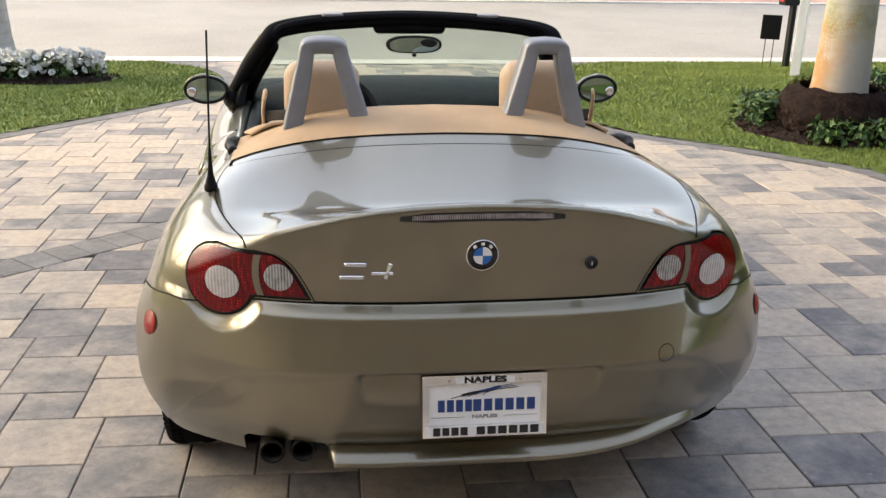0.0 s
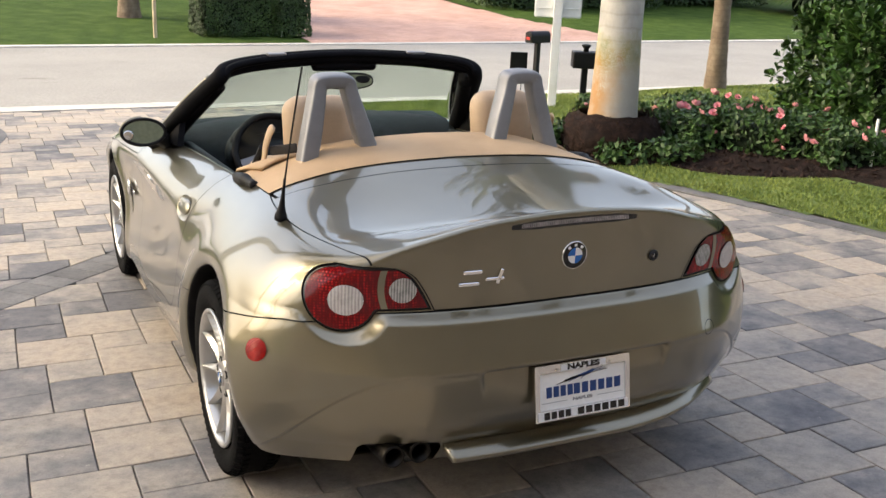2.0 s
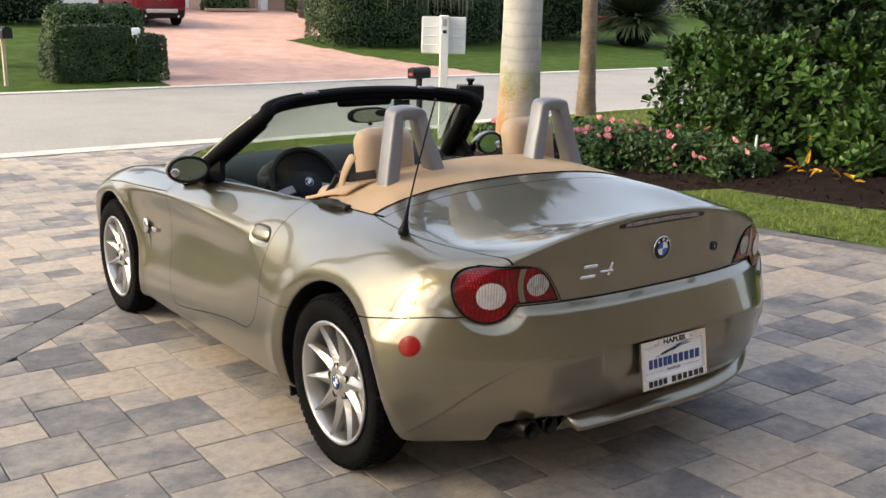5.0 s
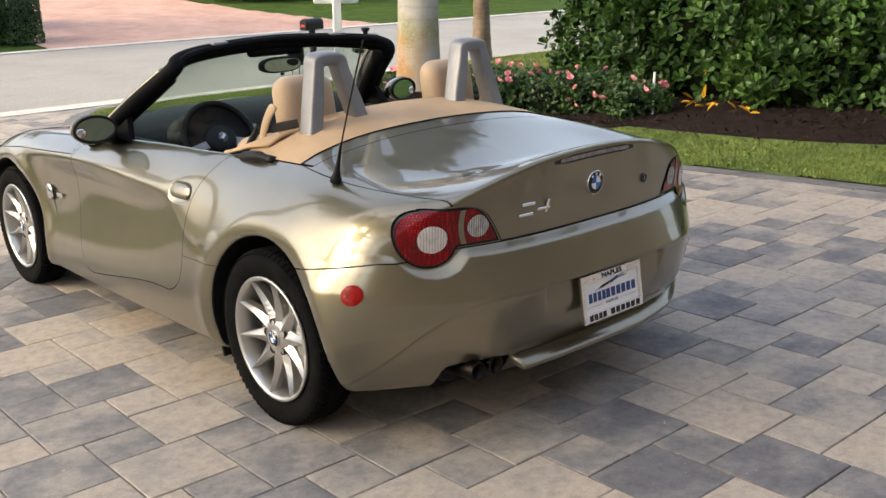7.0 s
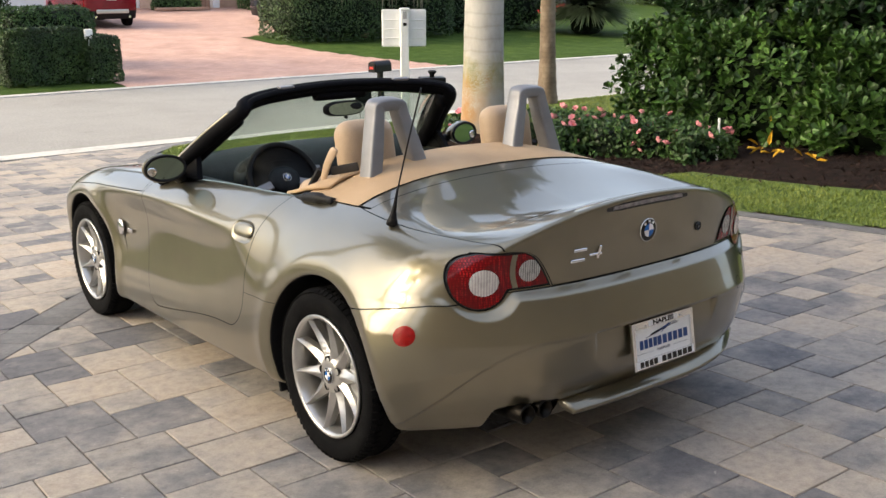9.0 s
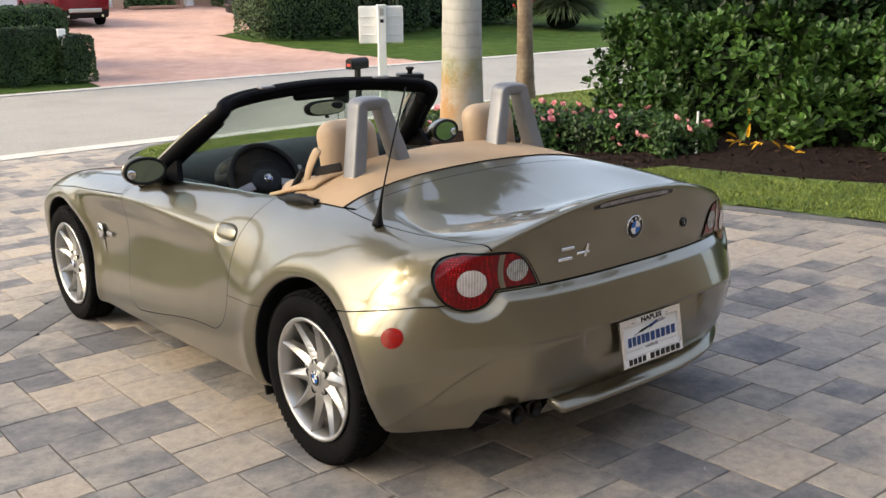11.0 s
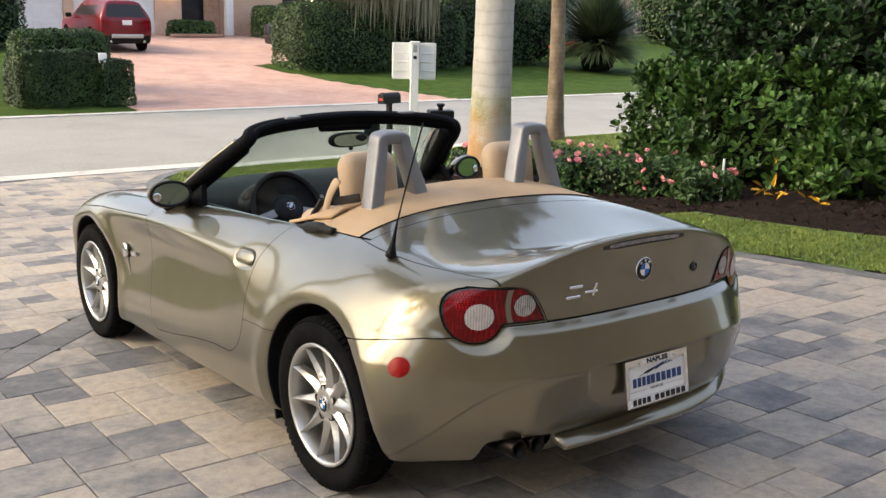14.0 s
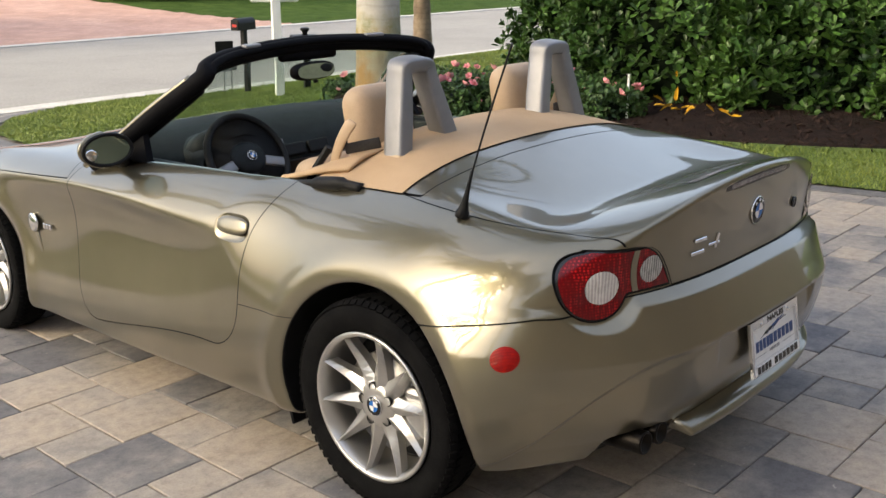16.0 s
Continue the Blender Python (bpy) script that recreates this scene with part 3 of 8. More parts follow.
DECK = Lookup((-0.85, -0.72, -0.58, -0.50, -0.42, -0.35, -0.20, -0.05, 0.10, 0.45, 1.0, 1.65, 2.0, 2.5, 3.0, 3.35), (0.0, 0.3, 0.5, 0.65, 0.76, 0.9), [
    (0.962, 0.936, 0.872, 0.805, 0.745, 0.66),
    (0.955, 0.934, 0.882, 0.822, 0.770, 0.69),
    (0.916, 0.903, 0.873, 0.842, 0.800, 0.725),
    (0.889, 0.882, 0.867, 0.856, 0.826, 0.753),
    (0.869, 0.864, 0.861, 0.866, 0.850, 0.777),
    (0.876, 0.870, 0.867, 0.875, 0.862, 0.790),
    (0.909, 0.902, 0.893, 0.896, 0.886, 0.822),
    (0.952, 0.945, 0.928, 0.910, 0.890, 0.828),
    (0.998, 0.986, 0.955, 0.913, 0.89, 0.83),
    (1.03, 1.01, 0.962, 0.91, 0.886, 0.82),
    (1.0, 0.98, 0.94, 0.895, 0.868, 0.81),
    (0.955, 0.945, 0.915, 0.875, 0.842, 0.78),
    (0.905, 0.90, 0.88, 0.857, 0.838, 0.77),
    (0.80, 0.802, 0.805, 0.812, 0.805, 0.73),
    (0.68, 0.68, 0.675, 0.67, 0.655, 0.58),
    (0.56, 0.56, 0.55, 0.54, 0.52, 0.45)])


def smax(a, b, k):
    h = np.clip(k - np.abs(a - b), 0, None)
    return np.maximum(a, b) + h * h / (4 * k)


def smin(a, b, k):
    return -smax(-a, -b, k)


def sstep(a, b, t):
    return smooth01((t - a) / (b - a))


def tail(ax, z):
    """How far back the rear reaches: boot face above, bumper with its ledge below."""
    lid = -0.722 - 0.075 * np.clip(z - 0.70, -0.1, 0.4)
    out = 1 - 0.8 * sstep(0.42, 0.86, ax)
    scoop = sstep(0.092, 0.122, np.hypot(ax - 0.651, z - 0.738))
    brow = 0.542 - 2.85 * np.clip(ax - 0.42, 0, 1) ** 2.6
    shelf = 0.034 * smin(smax((0.6975 - z) / 0.022, 0 * z, 0.1), 1.0 + 0 * z, 0.2)
    face = 0.044 * np.clip((0.678 - z) / 0.136, 0, 1)
    ledge = (shelf + face) * out * scoop
    belly = 0.02 * np.clip(1 - ((z - 0.50) / 0.2) ** 2, 0, 1)
    tuck = 0.55 * np.clip(0.40 - z, 0, 1) ** 2 * 4
    return lid - ledge - belly + tuck + 0.385 * ax ** 3 + 0.006 * (1 - sstep(brow - 0.007, brow + 0.007, z)) + 0.21 * np.clip(0.545 - 0.17 * ax ** 2.2 - z, 0, 1)


def arch(y, z, y0, r):
    return r - np.hypot(y - y0, (z - 0.31) * np.where(z < 0.31, 0.72, 1.0))


def body(x, y, z):
    """Below nought inside the car's shell."""
    ax = np.abs(x)
    rr = np.hypot(y, z - 0.31)
    rf = np.hypot(y - 2.495, z - 0.31)
    flare = 0.010 * np.exp(-((rr - 0.428) / 0.05) ** 2) + 0.010 * np.exp(-((rf - 0.428) / 0.05) ** 2) - 0.20 * np.clip(0.428 - np.minimum(rr, rf), 0, 0.06)
    side = ax - SIDE(y, z) - flare + 0.30 * np.clip(z - 0.580, 0, 0.085) * sstep(-0.05, -0.58, y)
    # the crease that climbs from the door handle to the bonnet, with a leaning shoulder above it
    crease = 0.738 + 0.062 * smooth01((y - 0.62) / 1.15) + 0.12 * sstep(0.75, 0.1, y) - 0.035 * np.clip(y - 1.8, 0, 2) + 0.10 * sstep(2.25, 2.75, y)
    lean = 0.84 * (ax - 0.838 - 0.004 * sstep(0.8, 1.8, y) + (0.62 + 0.25 * sstep(1.4, 2.0, y)) * (z - crease))
    side = smax(side, lean, 0.014 + 0.13 * sstep(0.8, 0.35, y))
    top = z - DECK(y, ax)
    back = tail(ax, z) - y
    crisp = 0.016 + 0.12 * sstep(0.5, 0.78, ax)
    f = smax(top, back, crisp)
    f = smax(f, side, 0.11 + 0.05 * np.exp(-((y - 0.1) / 0.5) ** 2) - 0.05 * sstep(0.6, 1.3, y))
    low = 0.175 + 0.038 * sstep(0.0, -0.5, y) + 0.04 * sstep(2.5, 3.1, y) - z
    f = smax(f, low, 0.05 - 0.02 * sstep(0.0, -0.4, y))
    front = y - (3.24 - 0.42 * ax ** 2.6 - 0.25 * np.abs(z - 0.42) ** 1.6)
    f = smax(f, front, 0.14)
    for y0 in (0.0, 2.495):
        f = smax(f, smin(arch(y, z, y0, 0.372), ax - 0.56, 0.03), 0.012)
    # cockpit
    pit = smax(ax - (0.655 + 0.02 * sstep(0.4, 1.4, y)), smax(0.33 - y + 0.10 * (ax / 0.65) ** 2, y - 1.78 + 0.35 * ax ** 2, 0.12), 0.14 - 0.10 * sstep(0.9, 0.6, y))
    pit = smax(pit, 0.34 - z, 0.06)
    f = smax(f, -pit, 0.03)
    # number plate recess
    rec = smax(ax - 0.295 + 0.25 * (y + 0.80) - 0.2 * (z - 0.45), np.abs(z - 0.447) - 0.092, 0.02)
    rec = smax(rec, y + 0.776 + 0.12 * (0.533 - z), 0.008)
    f = smax(f, -rec, 0.014)
    return f


def shell(fn, lo, hi, h):
    """The surface fn = 0 as half a car (x up to nought): points, outward normals and triangles; the other half is its mirror image."""
    nx = int((hi[0]) / h) + 2
    xs = (np.arange(nx) - 0.5) * h
    ys, zs = np.arange(lo[1], hi[1], h), np.arange(lo[2], hi[2], h)
    g = np.empty((len(xs), len(ys), len(zs)), np.float32)
    yy, zz = np.meshgrid(ys, zs, indexing="ij")
    for i, x in enumerate(xs):
        g[i] = fn(np.full_like(yy, abs(x)), yy, zz)
    ins = g < 0
    corner = [(a, b, c) for a in (0, 1) for b in (0, 1) for c in (0, 1)]
    n = [s - 1 for s in g.shape]
    tot = sum(ins[a:a + n[0], b:b + n[1], c:c + n[2]].astype(np.int8) for a, b, c in corner)
    act = (tot > 0) & (tot < 8)
    idx = -np.ones(act.shape, np.int64)
    ci = np.argwhere(act)
    idx[act] = np.arange(len(ci))
    acc, cnt = np.zeros((len(ci), 3)), np.zeros(len(ci))
    for p in corner:
        for ax in range(3):
            if p[ax]:
                continue
            q = list(p)
            q[ax] = 1
            va = g[ci[:, 0] + p[0], ci[:, 1] + p[1], ci[:, 2] + p[2]]
            vb = g[ci[:, 0] + q[0], ci[:, 1] + q[1], ci[:, 2] + q[2]]
            cross = (va < 0) != (vb < 0)
            t = np.where(cross, va / np.where(cross, va - vb, 1), 0)
            pt = np.tile(np.array(p, float), (len(ci), 1))
            pt[:, ax] += t
            acc += pt * cross[:, None]
            cnt += cross
    V = (ci + acc / cnt[:, None]) * h + np.array([xs[0], lo[1], lo[2]])
    mid = ci[:, 0] == 0

    def grad(P, e=0.004):
        G = np.empty_like(P)
        for k in range(3):
            d = np.zeros(3)
            d[k] = e
            a, b = P + d, P - d
            G[:, k] = fn(a[:, 0], a[:, 1], a[:, 2]) - fn(b[:, 0], b[:, 1], b[:, 2])
        return G / (2 * e)
    for _ in range(3):
        G = grad(V, 0.002)
        val = fn(V[:, 0], V[:, 1], V[:, 2])
        step = val[:, None] * G / (np.sum(G * G, 1) + 1e-6)[:, None]
        V -= np.clip(step, -h * 0.6, h * 0.6) * 0.9
        V[mid, 0] = 0
    N = grad(V, 0.004)
    N[mid, 0] = 0
    N /= np.linalg.norm(N, axis=1, keepdims=True) + 1e-9
    quads = []
    for ax in range(3):
        a, b = (ax + 1) % 3, (ax + 2) % 3
        s0 = [slice(0, -1) if k == ax else slice(1, -1) for k in range(3)]
        s1 = [slice(1, None) if k == ax else slice(1, -1) for k in range(3)]
        u, w = ins[tuple(s0)], ins[tuple(s1)]
        ch = np.argwhere(u != w)
        flip = w[tuple(ch.T)]
        e = ch + np.array([0 if k == ax else 1 for k in range(3)])
        da, db = np.eye(3, dtype=int)[a], np.eye(3, dtype=int)[b]
        q = np.stack([idx[tuple((e - x).T)] for x in (da + db, db, 0 * da, da)], 1)
        q[flip] = q[flip][:, ::-1]
        quads.append(q[(q >= 0).all(1)])
    Q = np.concatenate(quads)
    T = np.concatenate([Q[:, [0, 1, 2]], Q[:, [0, 2, 3]]])
    return V, N, T


def mirrored(m):
    V, N, T = m
    return V * (-1, 1, 1), N * (-1, 1, 1), T[:, ::-1]


def both(m):
    """Both halves in one surface, sewn together along the middle."""
    V, N, T = m
    V2, N2, T2 = mirrored(m)
    VV, NN, TT = np.concatenate([V, V2]), np.concatenate([N, N2]), np.concatenate([T, T2 + len(V)])
    key = np.round(VV * 1e5).astype(np.int64)
    key[np.abs(VV[:, 0]) > 1e-6, 0] += 10 ** 7 * (1 + np.arange(len(VV))[np.abs(VV[:, 0]) > 1e-6])
    _, first, inv = np.unique(key, axis=0, return_index=True, return_inverse=True)
    return VV[first], NN[first], inv.ravel()[TT]


def refine(m, where):
    """Splits the triangles whose middle lies where asked into four."""
    V, N, T = m
    sel = where(V[T].mean(1))
    t = T[sel]
    e = np.sort(np.concatenate([t[:, [0, 1]], t[:, [1, 2]], t[:, [2, 0]]]), 1)
    u, inv = np.unique(e, axis=0, return_inverse=True)
    inv = inv.ravel()
    n = len(t)
    nn = N[u[:, 0]] + N[u[:, 1]]
    nn /= np.linalg.norm(nn, axis=1, keepdims=True) + 1e-9
    a, b, c = len(V) + inv[:n], len(V) + inv[n:2 * n], len(V) + inv[2 * n:]
    new_t = [T[~sel], np.stack([t[:, 0], a, c], 1), np.stack([a, t[:, 1], b], 1), np.stack([c, b, t[:, 2]], 1), np.stack([a, b, c], 1)]
    return np.concatenate([V, (V[u[:, 0]] + V[u[:, 1]]) / 2]), np.concatenate([N, nn]), np.concatenate(new_t)


def cut(m, f):
    """Cuts a surface along f(points) = 0; gives the part where f is below nought, and the rest."""
    V, N, T = m
    s = f(V)
    neg = s[T] < 0
    c = neg.sum(1)
    out = []
    for want in (True, False):
        full = T[c == (3 if want else 0)]
        tris, vs, ns, base = [full], [V], [N], len(V)
        for k in (1, 2):
            sel = (c == k)
            t, g = T[sel], neg[sel]
            if not len(t):
                continue
            lone = g if k == 1 else ~g
            i0 = lone.argmax(1)
            r = np.arange(len(t))
            a, b, d = t[r, i0], t[r, (i0 + 1) % 3], t[r, (i0 + 2) % 3]
            tb, td = s[a] / (s[a] - s[b]), s[a] / (s[a] - s[d])
            for q, tt in ((b, tb), (d, td)):
                vs.append(V[a] + (V[q] - V[a]) * tt[:, None])
                nn = N[a] + (N[q] - N[a]) * tt[:, None]
                ns.append(nn / (np.linalg.norm(nn, axis=1, keepdims=True) + 1e-9))
            m1, m2 = base + r, base + len(t) + r
            base += 2 * len(t)
            if (k == 1) == want:
                tris.append(np.stack([a, m1, m2], 1))
            else:
                tris += [np.stack([m1, b, d], 1), np.stack([m1, d, m2], 1)]
        TT, VV, NN = np.concatenate(tris), np.concatenate(vs), np.concatenate(ns)
        keep, inv = np.unique(TT, return_inverse=True)
        out.append((VV[keep], NN[keep], inv.reshape(-1, 3)))
    return out


def panel(name, m, mat, parent, label="", lift=0.0):
    """Links a cut surface as a mesh that keeps the shell's own normals."""
    V, N, T = m
    V = V + N * lift
    me = bpy.data.meshes.new(name)
    me.vertices.add(len(V))
    me.vertices.foreach_set("co", V.astype(np.float32).ravel())
    me.loops.add(T.size)
    me.loops.foreach_set("vertex_index", T.astype(np.int32).ravel())
    me.polygons.add(len(T))
    me.polygons.foreach_set("loop_start", np.arange(0, T.size, 3, dtype=np.int32))
    me.update(calc_edges=True)
    me.validate()
    me.shade_smooth()
    me.normals_split_custom_set_from_vertices(N.astype(np.float32).tolist())
    me.materials.append(mat)
    ob = new(name, me)
    ob.parent = parent
    return tagged(ob, label)


# ---- the car's materials ----
def metallic_paint(name, dark, light, rough=0.36):
    m, nt, p = material(name, Metallic=0.82, Roughness=rough)
    p.inputs["Coat Weight"].default_value, p.inputs["Coat Roughness"].default_value, p.inputs["Coat IOR"].default_value = 1.0, 0.02, 1.62
    flakes = noise_out(nt, 1100, 2)
    haze = noise_out(nt, 2.2, 3)
    c = mix(nt, 0.5, ramp(nt, flakes, [(0.3, dark), (0.7, light)]), ramp(nt, haze, [(0.3, dark), (0.7, light)]))
    link(nt, c, p.inputs["Base Color"])
    # a thin uneven film of dust dulls the clear coat
    film = nt.nodes.new("ShaderNodeMapRange")
    film.inputs[1].default_value, film.inputs[2].default_value, film.inputs[3].default_value, film.inputs[4].default_value = 0.35, 0.65, 0.012, 0.05
    link(nt, noise_out(nt, 5, 5, 0.65), film.inputs[0])
    link(nt, film.outputs[0], p.inputs["Coat Roughness"])
    return m


PAINT = metallic_paint("olive_metallic", (0.150, 0.132, 0.088), (0.224, 0.200, 0.138), 0.31)
SILVER = surface("satin_silver", (0.195, 0.195, 0.205), (0.23, 0.23, 0.242), (0.26, 0.26, 0.272), 4, 0.42, relief=0.05, grit=0.15, Metallic=0.35)
ALLOY = metallic_paint("alloy_silver", (0.40, 0.39, 0.37), (0.52, 0.51, 0.49), 0.32)
CHROME = material("chrome", Base_Color=(0.75, 0.75, 0.76, 1), Metallic=1.0, Roughness=0.12)[0]
PIPE = material("exhaust_steel", Base_Color=(0.02, 0.018, 0.016, 1), Metallic=1.0, Roughness=0.4)[0]
RUBBER = surface("tyre_rubber", (0.004, 0.004, 0.0045), (0.0065, 0.0065, 0.007), (0.010, 0.010, 0.010), 12, 0.85)
BLACKTRIM = surface("black_trim", (0.004, 0.004, 0.0045), (0.0065, 0.0065, 0.0075), (0.010, 0.010, 0.011), 15, 0.55)
SOFTBLACK = surface("black_seal", (0.002, 0.002, 0.003), (0.0035, 0.0035, 0.005), (0.0055, 0.0055, 0.0075), 9, 0.7, relief=0.2)
DASHBLACK = surface("dash_black", (0.007, 0.0095, 0.0115), (0.011, 0.0145, 0.0175), (0.016, 0.020, 0.024), 20, 0.55, fine=220, relief=0.3, depth=0.002)
DASHBLACK.node_tree.nodes["Principled BSDF"].inputs["Specular IOR Level"].default_value = 0.2
SOFTBLACK.node_tree.nodes["Principled BSDF"].inputs["Specular IOR Level"].default_value = 0.10
RUBBER.node_tree.nodes["Principled BSDF"].inputs["Specular IOR Level"].default_value = 0.05
TAN = surface("tan_fabric", (0.40, 0.265, 0.15), (0.47, 0.32, 0.185), (0.52, 0.36, 0.215), 2.5, 0.75, fine=420, relief=0.25, depth=0.0012, grit=0.35)
TANLEATHER = surface("tan_leather", (0.36, 0.25, 0.155), (0.43, 0.305, 0.195), (0.48, 0.35, 0.23), 3.5, 0.5, fine=180, relief=0.2, depth=0.001, grit=0.25)
STRAP = surface("dark_strap", (0.030, 0.027, 0.025), (0.045, 0.040, 0.037), (0.06, 0.054, 0.05), 12, 0.6)
DARKWOOD = surface("dash_wood", (0.012, 0.007, 0.005), (0.024, 0.014, 0.010), (0.04, 0.025, 0.018), 9, 0.3, stretch=(0.3, 1, 3))
DISC = material("brake_disc", Base_Color=(0.3, 0.29, 0.28, 1), Metallic=1.0, Roughness=0.4)[0]
WHITEENAMEL = material("white_enamel", Base_Color=(0.75, 0.75, 0.76, 1), Roughness=0.25)[0]
BLUEENAMEL = material("blue_enamel", Base_Color=(0.02, 0.13, 0.42, 1), Roughness=0.25)[0]
BLACKENAMEL = material("black_enamel", Base_Color=(0.008, 0.008, 0.01, 1), Roughness=0.2)[0]
BLUEPRINT = material("blue_print", Base_Color=(0.010, 0.045, 0.17, 1), Roughness=0.4)[0]
GREYPRINT = material("grey_print", Base_Color=(0.22, 0.22, 0.24, 1), Roughness=0.4)[0]


def ribbed(name, dark, light, count, rough=0.12, axis="X"):
    """Moulded lens plastic with fine upright ribs behind a glossy face."""
    m, nt, p = material(name, Roughness=rough)
    p.inputs["Coat Weight"].default_value = 0.15
    p.inputs["Specular IOR Level"].default_value = 0.15
    p.inputs["Coat Roughness"].default_value = 0.03
    tc = nt.nodes.new("ShaderNodeTexCoord")
    w = nt.nodes.new("ShaderNodeTexWave")
    w.bands_direction = axis
    w.inputs["Scale"].default_value = count
    w.inputs["Distortion"].default_value = 0.4
    link(nt, tc.outputs["Object"], w.inputs["Vector"])
    n = noise_out(nt, 60, 2)
    c = mix(nt, 0.35, ramp(nt, w.outputs["Fac"], [(0.2, dark), (0.8, light)]), ramp(nt, n, [(0.35, dark), (0.65, light)]))
    link(nt, c, p.inputs["Base Color"])
    bump(nt, p, w.outputs["Fac"], 0.4, 0.002)
    return m


def prism_red(name, deep, glow):
    """Red moulded plastic: deep colour, with the sparkle of small prisms put into it as bright dots."""
    m, nt, p = material(name, Roughness=0.1)
    p.inputs["Specular IOR Level"].default_value = 0.3
    p.inputs["Coat Weight"].default_value = 0.1
    tc = nt.nodes.new("ShaderNodeTexCoord")
    cells = nt.nodes.new("ShaderNodeTexVoronoi")
    cells.inputs["Scale"].default_value, cells.inputs["Randomness"].default_value = 135, 0.25
    link(nt, tc.outputs["Object"], cells.inputs["Vector"])
    spark = ramp(nt, cells.outputs["Distance"], [(0.12, (1, 1, 1)), (0.5, (0, 0, 0))])
    patch = ramp(nt, noise_out(nt, 16, 3), [(0.42, (0.15, 0.15, 0.15)), (0.62, (1, 1, 1))])
    link(nt, mix(nt, mix(nt, 1.0, spark, patch, "MULTIPLY"), deep, glow), p.inputs["Base Color"])
    bump(nt, p, cells.outputs["Distance"], 0.25, 0.0015)
    return m


REDLENS = prism_red("red_lens", (0.105, 0.001, 0.003), (0.62, 0.014, 0.016))
CLEARLENS = ribbed("clear_lens", (0.36, 0.33, 0.32), (0.62, 0.58, 0.56), 38)
GREYLENS = ribbed("grey_lens", (0.13, 0.125, 0.12), (0.5, 0.48, 0.46), 42)
MARKER = ribbed("side_marker_red", (0.14, 0.001, 0.001), (0.34, 0.006, 0.003), 90, axis="Z")
STOPLENS = ribbed("stop_lens", (0.05, 0.045, 0.045), (0.42, 0.38, 0.37), 55)
GLASS, gnt, gp = material("windscreen_glass", Base_Color=(0.72, 0.83, 0.765, 1), Roughness=0.0, IOR=1.45)
gp.inputs["Transmission Weight"].default_value = 1.0
MIRROR = material("mirror_glass", Base_Color=(0.34, 0.45, 0.42, 1), Metallic=1.0, Roughness=0.02)[0]

# ---- the car ----
car = thing("convertible_car", "olive green metallic two-seat convertible with its top down, parked on pavers", "car")
whole = shell(body, (0, -0.95, 0.12), (0.99, 3.35, 1.06), 0.0088)
for _ in range(2):
    whole = refine(whole, lambda P: (P[:, 0] > 0.38) & (P[:, 1] < -0.3) & (np.abs(P[:, 2] - 0.75) < 0.13))
    whole = refine(whole, lambda P: (P[:, 0] > 0.7) & (np.abs(P[:, 1] - 0.65) < 0.12) & (np.abs(P[:, 2] - 0.735) < 0.09))
whole = refine(whole, lambda P: (P[:, 1] < -0.45) & (P[:, 2] > 0.5) & (P[:, 2] < 0.95))


def pit_edge(P):
    ax, y, z = np.abs(P[:, 0]), P[:, 1], P[:, 2]
    pit = smax(ax - (0.655 + 0.02 * sstep(0.4, 1.4, y)), smax(0.33 - y + 0.10 * (ax / 0.65) ** 2, y - 1.78 + 0.35 * ax ** 2, 0.12), 0.14 - 0.10 * sstep(0.9, 0.6, y))
    return np.where(z > 0.3, pit, 1.0) - 0.008


def arch_edge(P):
    a = np.maximum(arch(P[:, 1], P[:, 2], 0.0, 0.372), arch(P[:, 1], P[:, 2], 2.495, 0.372))
    return np.where(np.abs(P[:, 0]) > 0.5, -(a + 0.003), 0.5)


lid_flank = spline((-0.75, -0.633, -0.5, -0.26, 0.0, 0.2), (0.545, 0.588, 0.634, 0.685, 0.668, 0.62))
lamp_inner = spline((0.62, 0.70, 0.75, 0.783, 0.805, 0.818, 0.827, 0.834), (0.378, 0.413, 0.438, 0.458, 0.477, 0.497, 0.530, 0.592))


def tonneau_back(ax):
    return 0.042 - 0.015 * ax ** 2


def lid_edge(P):
    ax, y, z = np.abs(P[:, 0]), P[:, 1], P[:, 2]
    rear = np.where(z < 0.834, lamp_inner(z), 9.0)
    rear = np.where(y > -0.58, 9.0, rear)
    return np.maximum.reduce([ax - np.minimum(lid_flank(y), rear), np.where(y < -0.5, 0.701 - z, -1), y - tonneau_back(ax)])


def strip_edge(P):
    """The painted strip between the folded top's cover and the boot lid."""
    ax, y = np.abs(P[:, 0]), P[:, 1]
    return np.maximum.reduce([lid_edge(P), tonneau_back(ax) - 0.062 - 0.02 * ax ** 2 - y, 0.9 - P[:, 2]])


def tonneau_edge(P):
    ax, y, z = np.abs(P[:, 0]), P[:, 1], P[:, 2]
    return np.maximum.reduce([tonneau_back(ax) - y, ax - 0.664, y - 0.62, 0.85 - z])


def lamp_edge(P):
    ax, y, z = np.abs(P[:, 0]), P[:, 1], P[:, 2]
    disc = np.hypot(ax - 0.651, z - 0.738) - 0.0890
    inner = np.maximum.reduce([lamp_inner(z) + 0.008 - ax, 0.706 - z, ax - 0.655, z - 0.8275])
    return np.where(y < -0.3, smin(disc, inner, 0.01), 0.5)


def bumper_edge(P):
    ax, y, z = np.abs(P[:, 0]), P[:, 1], P[:, 2]
    line = 0.6985 - 0.0255 * sstep(0.55, 0.72, ax) - 0.17 * np.clip(y + 0.53, 0, 1)
    return np.maximum(z - line, y + 0.02)


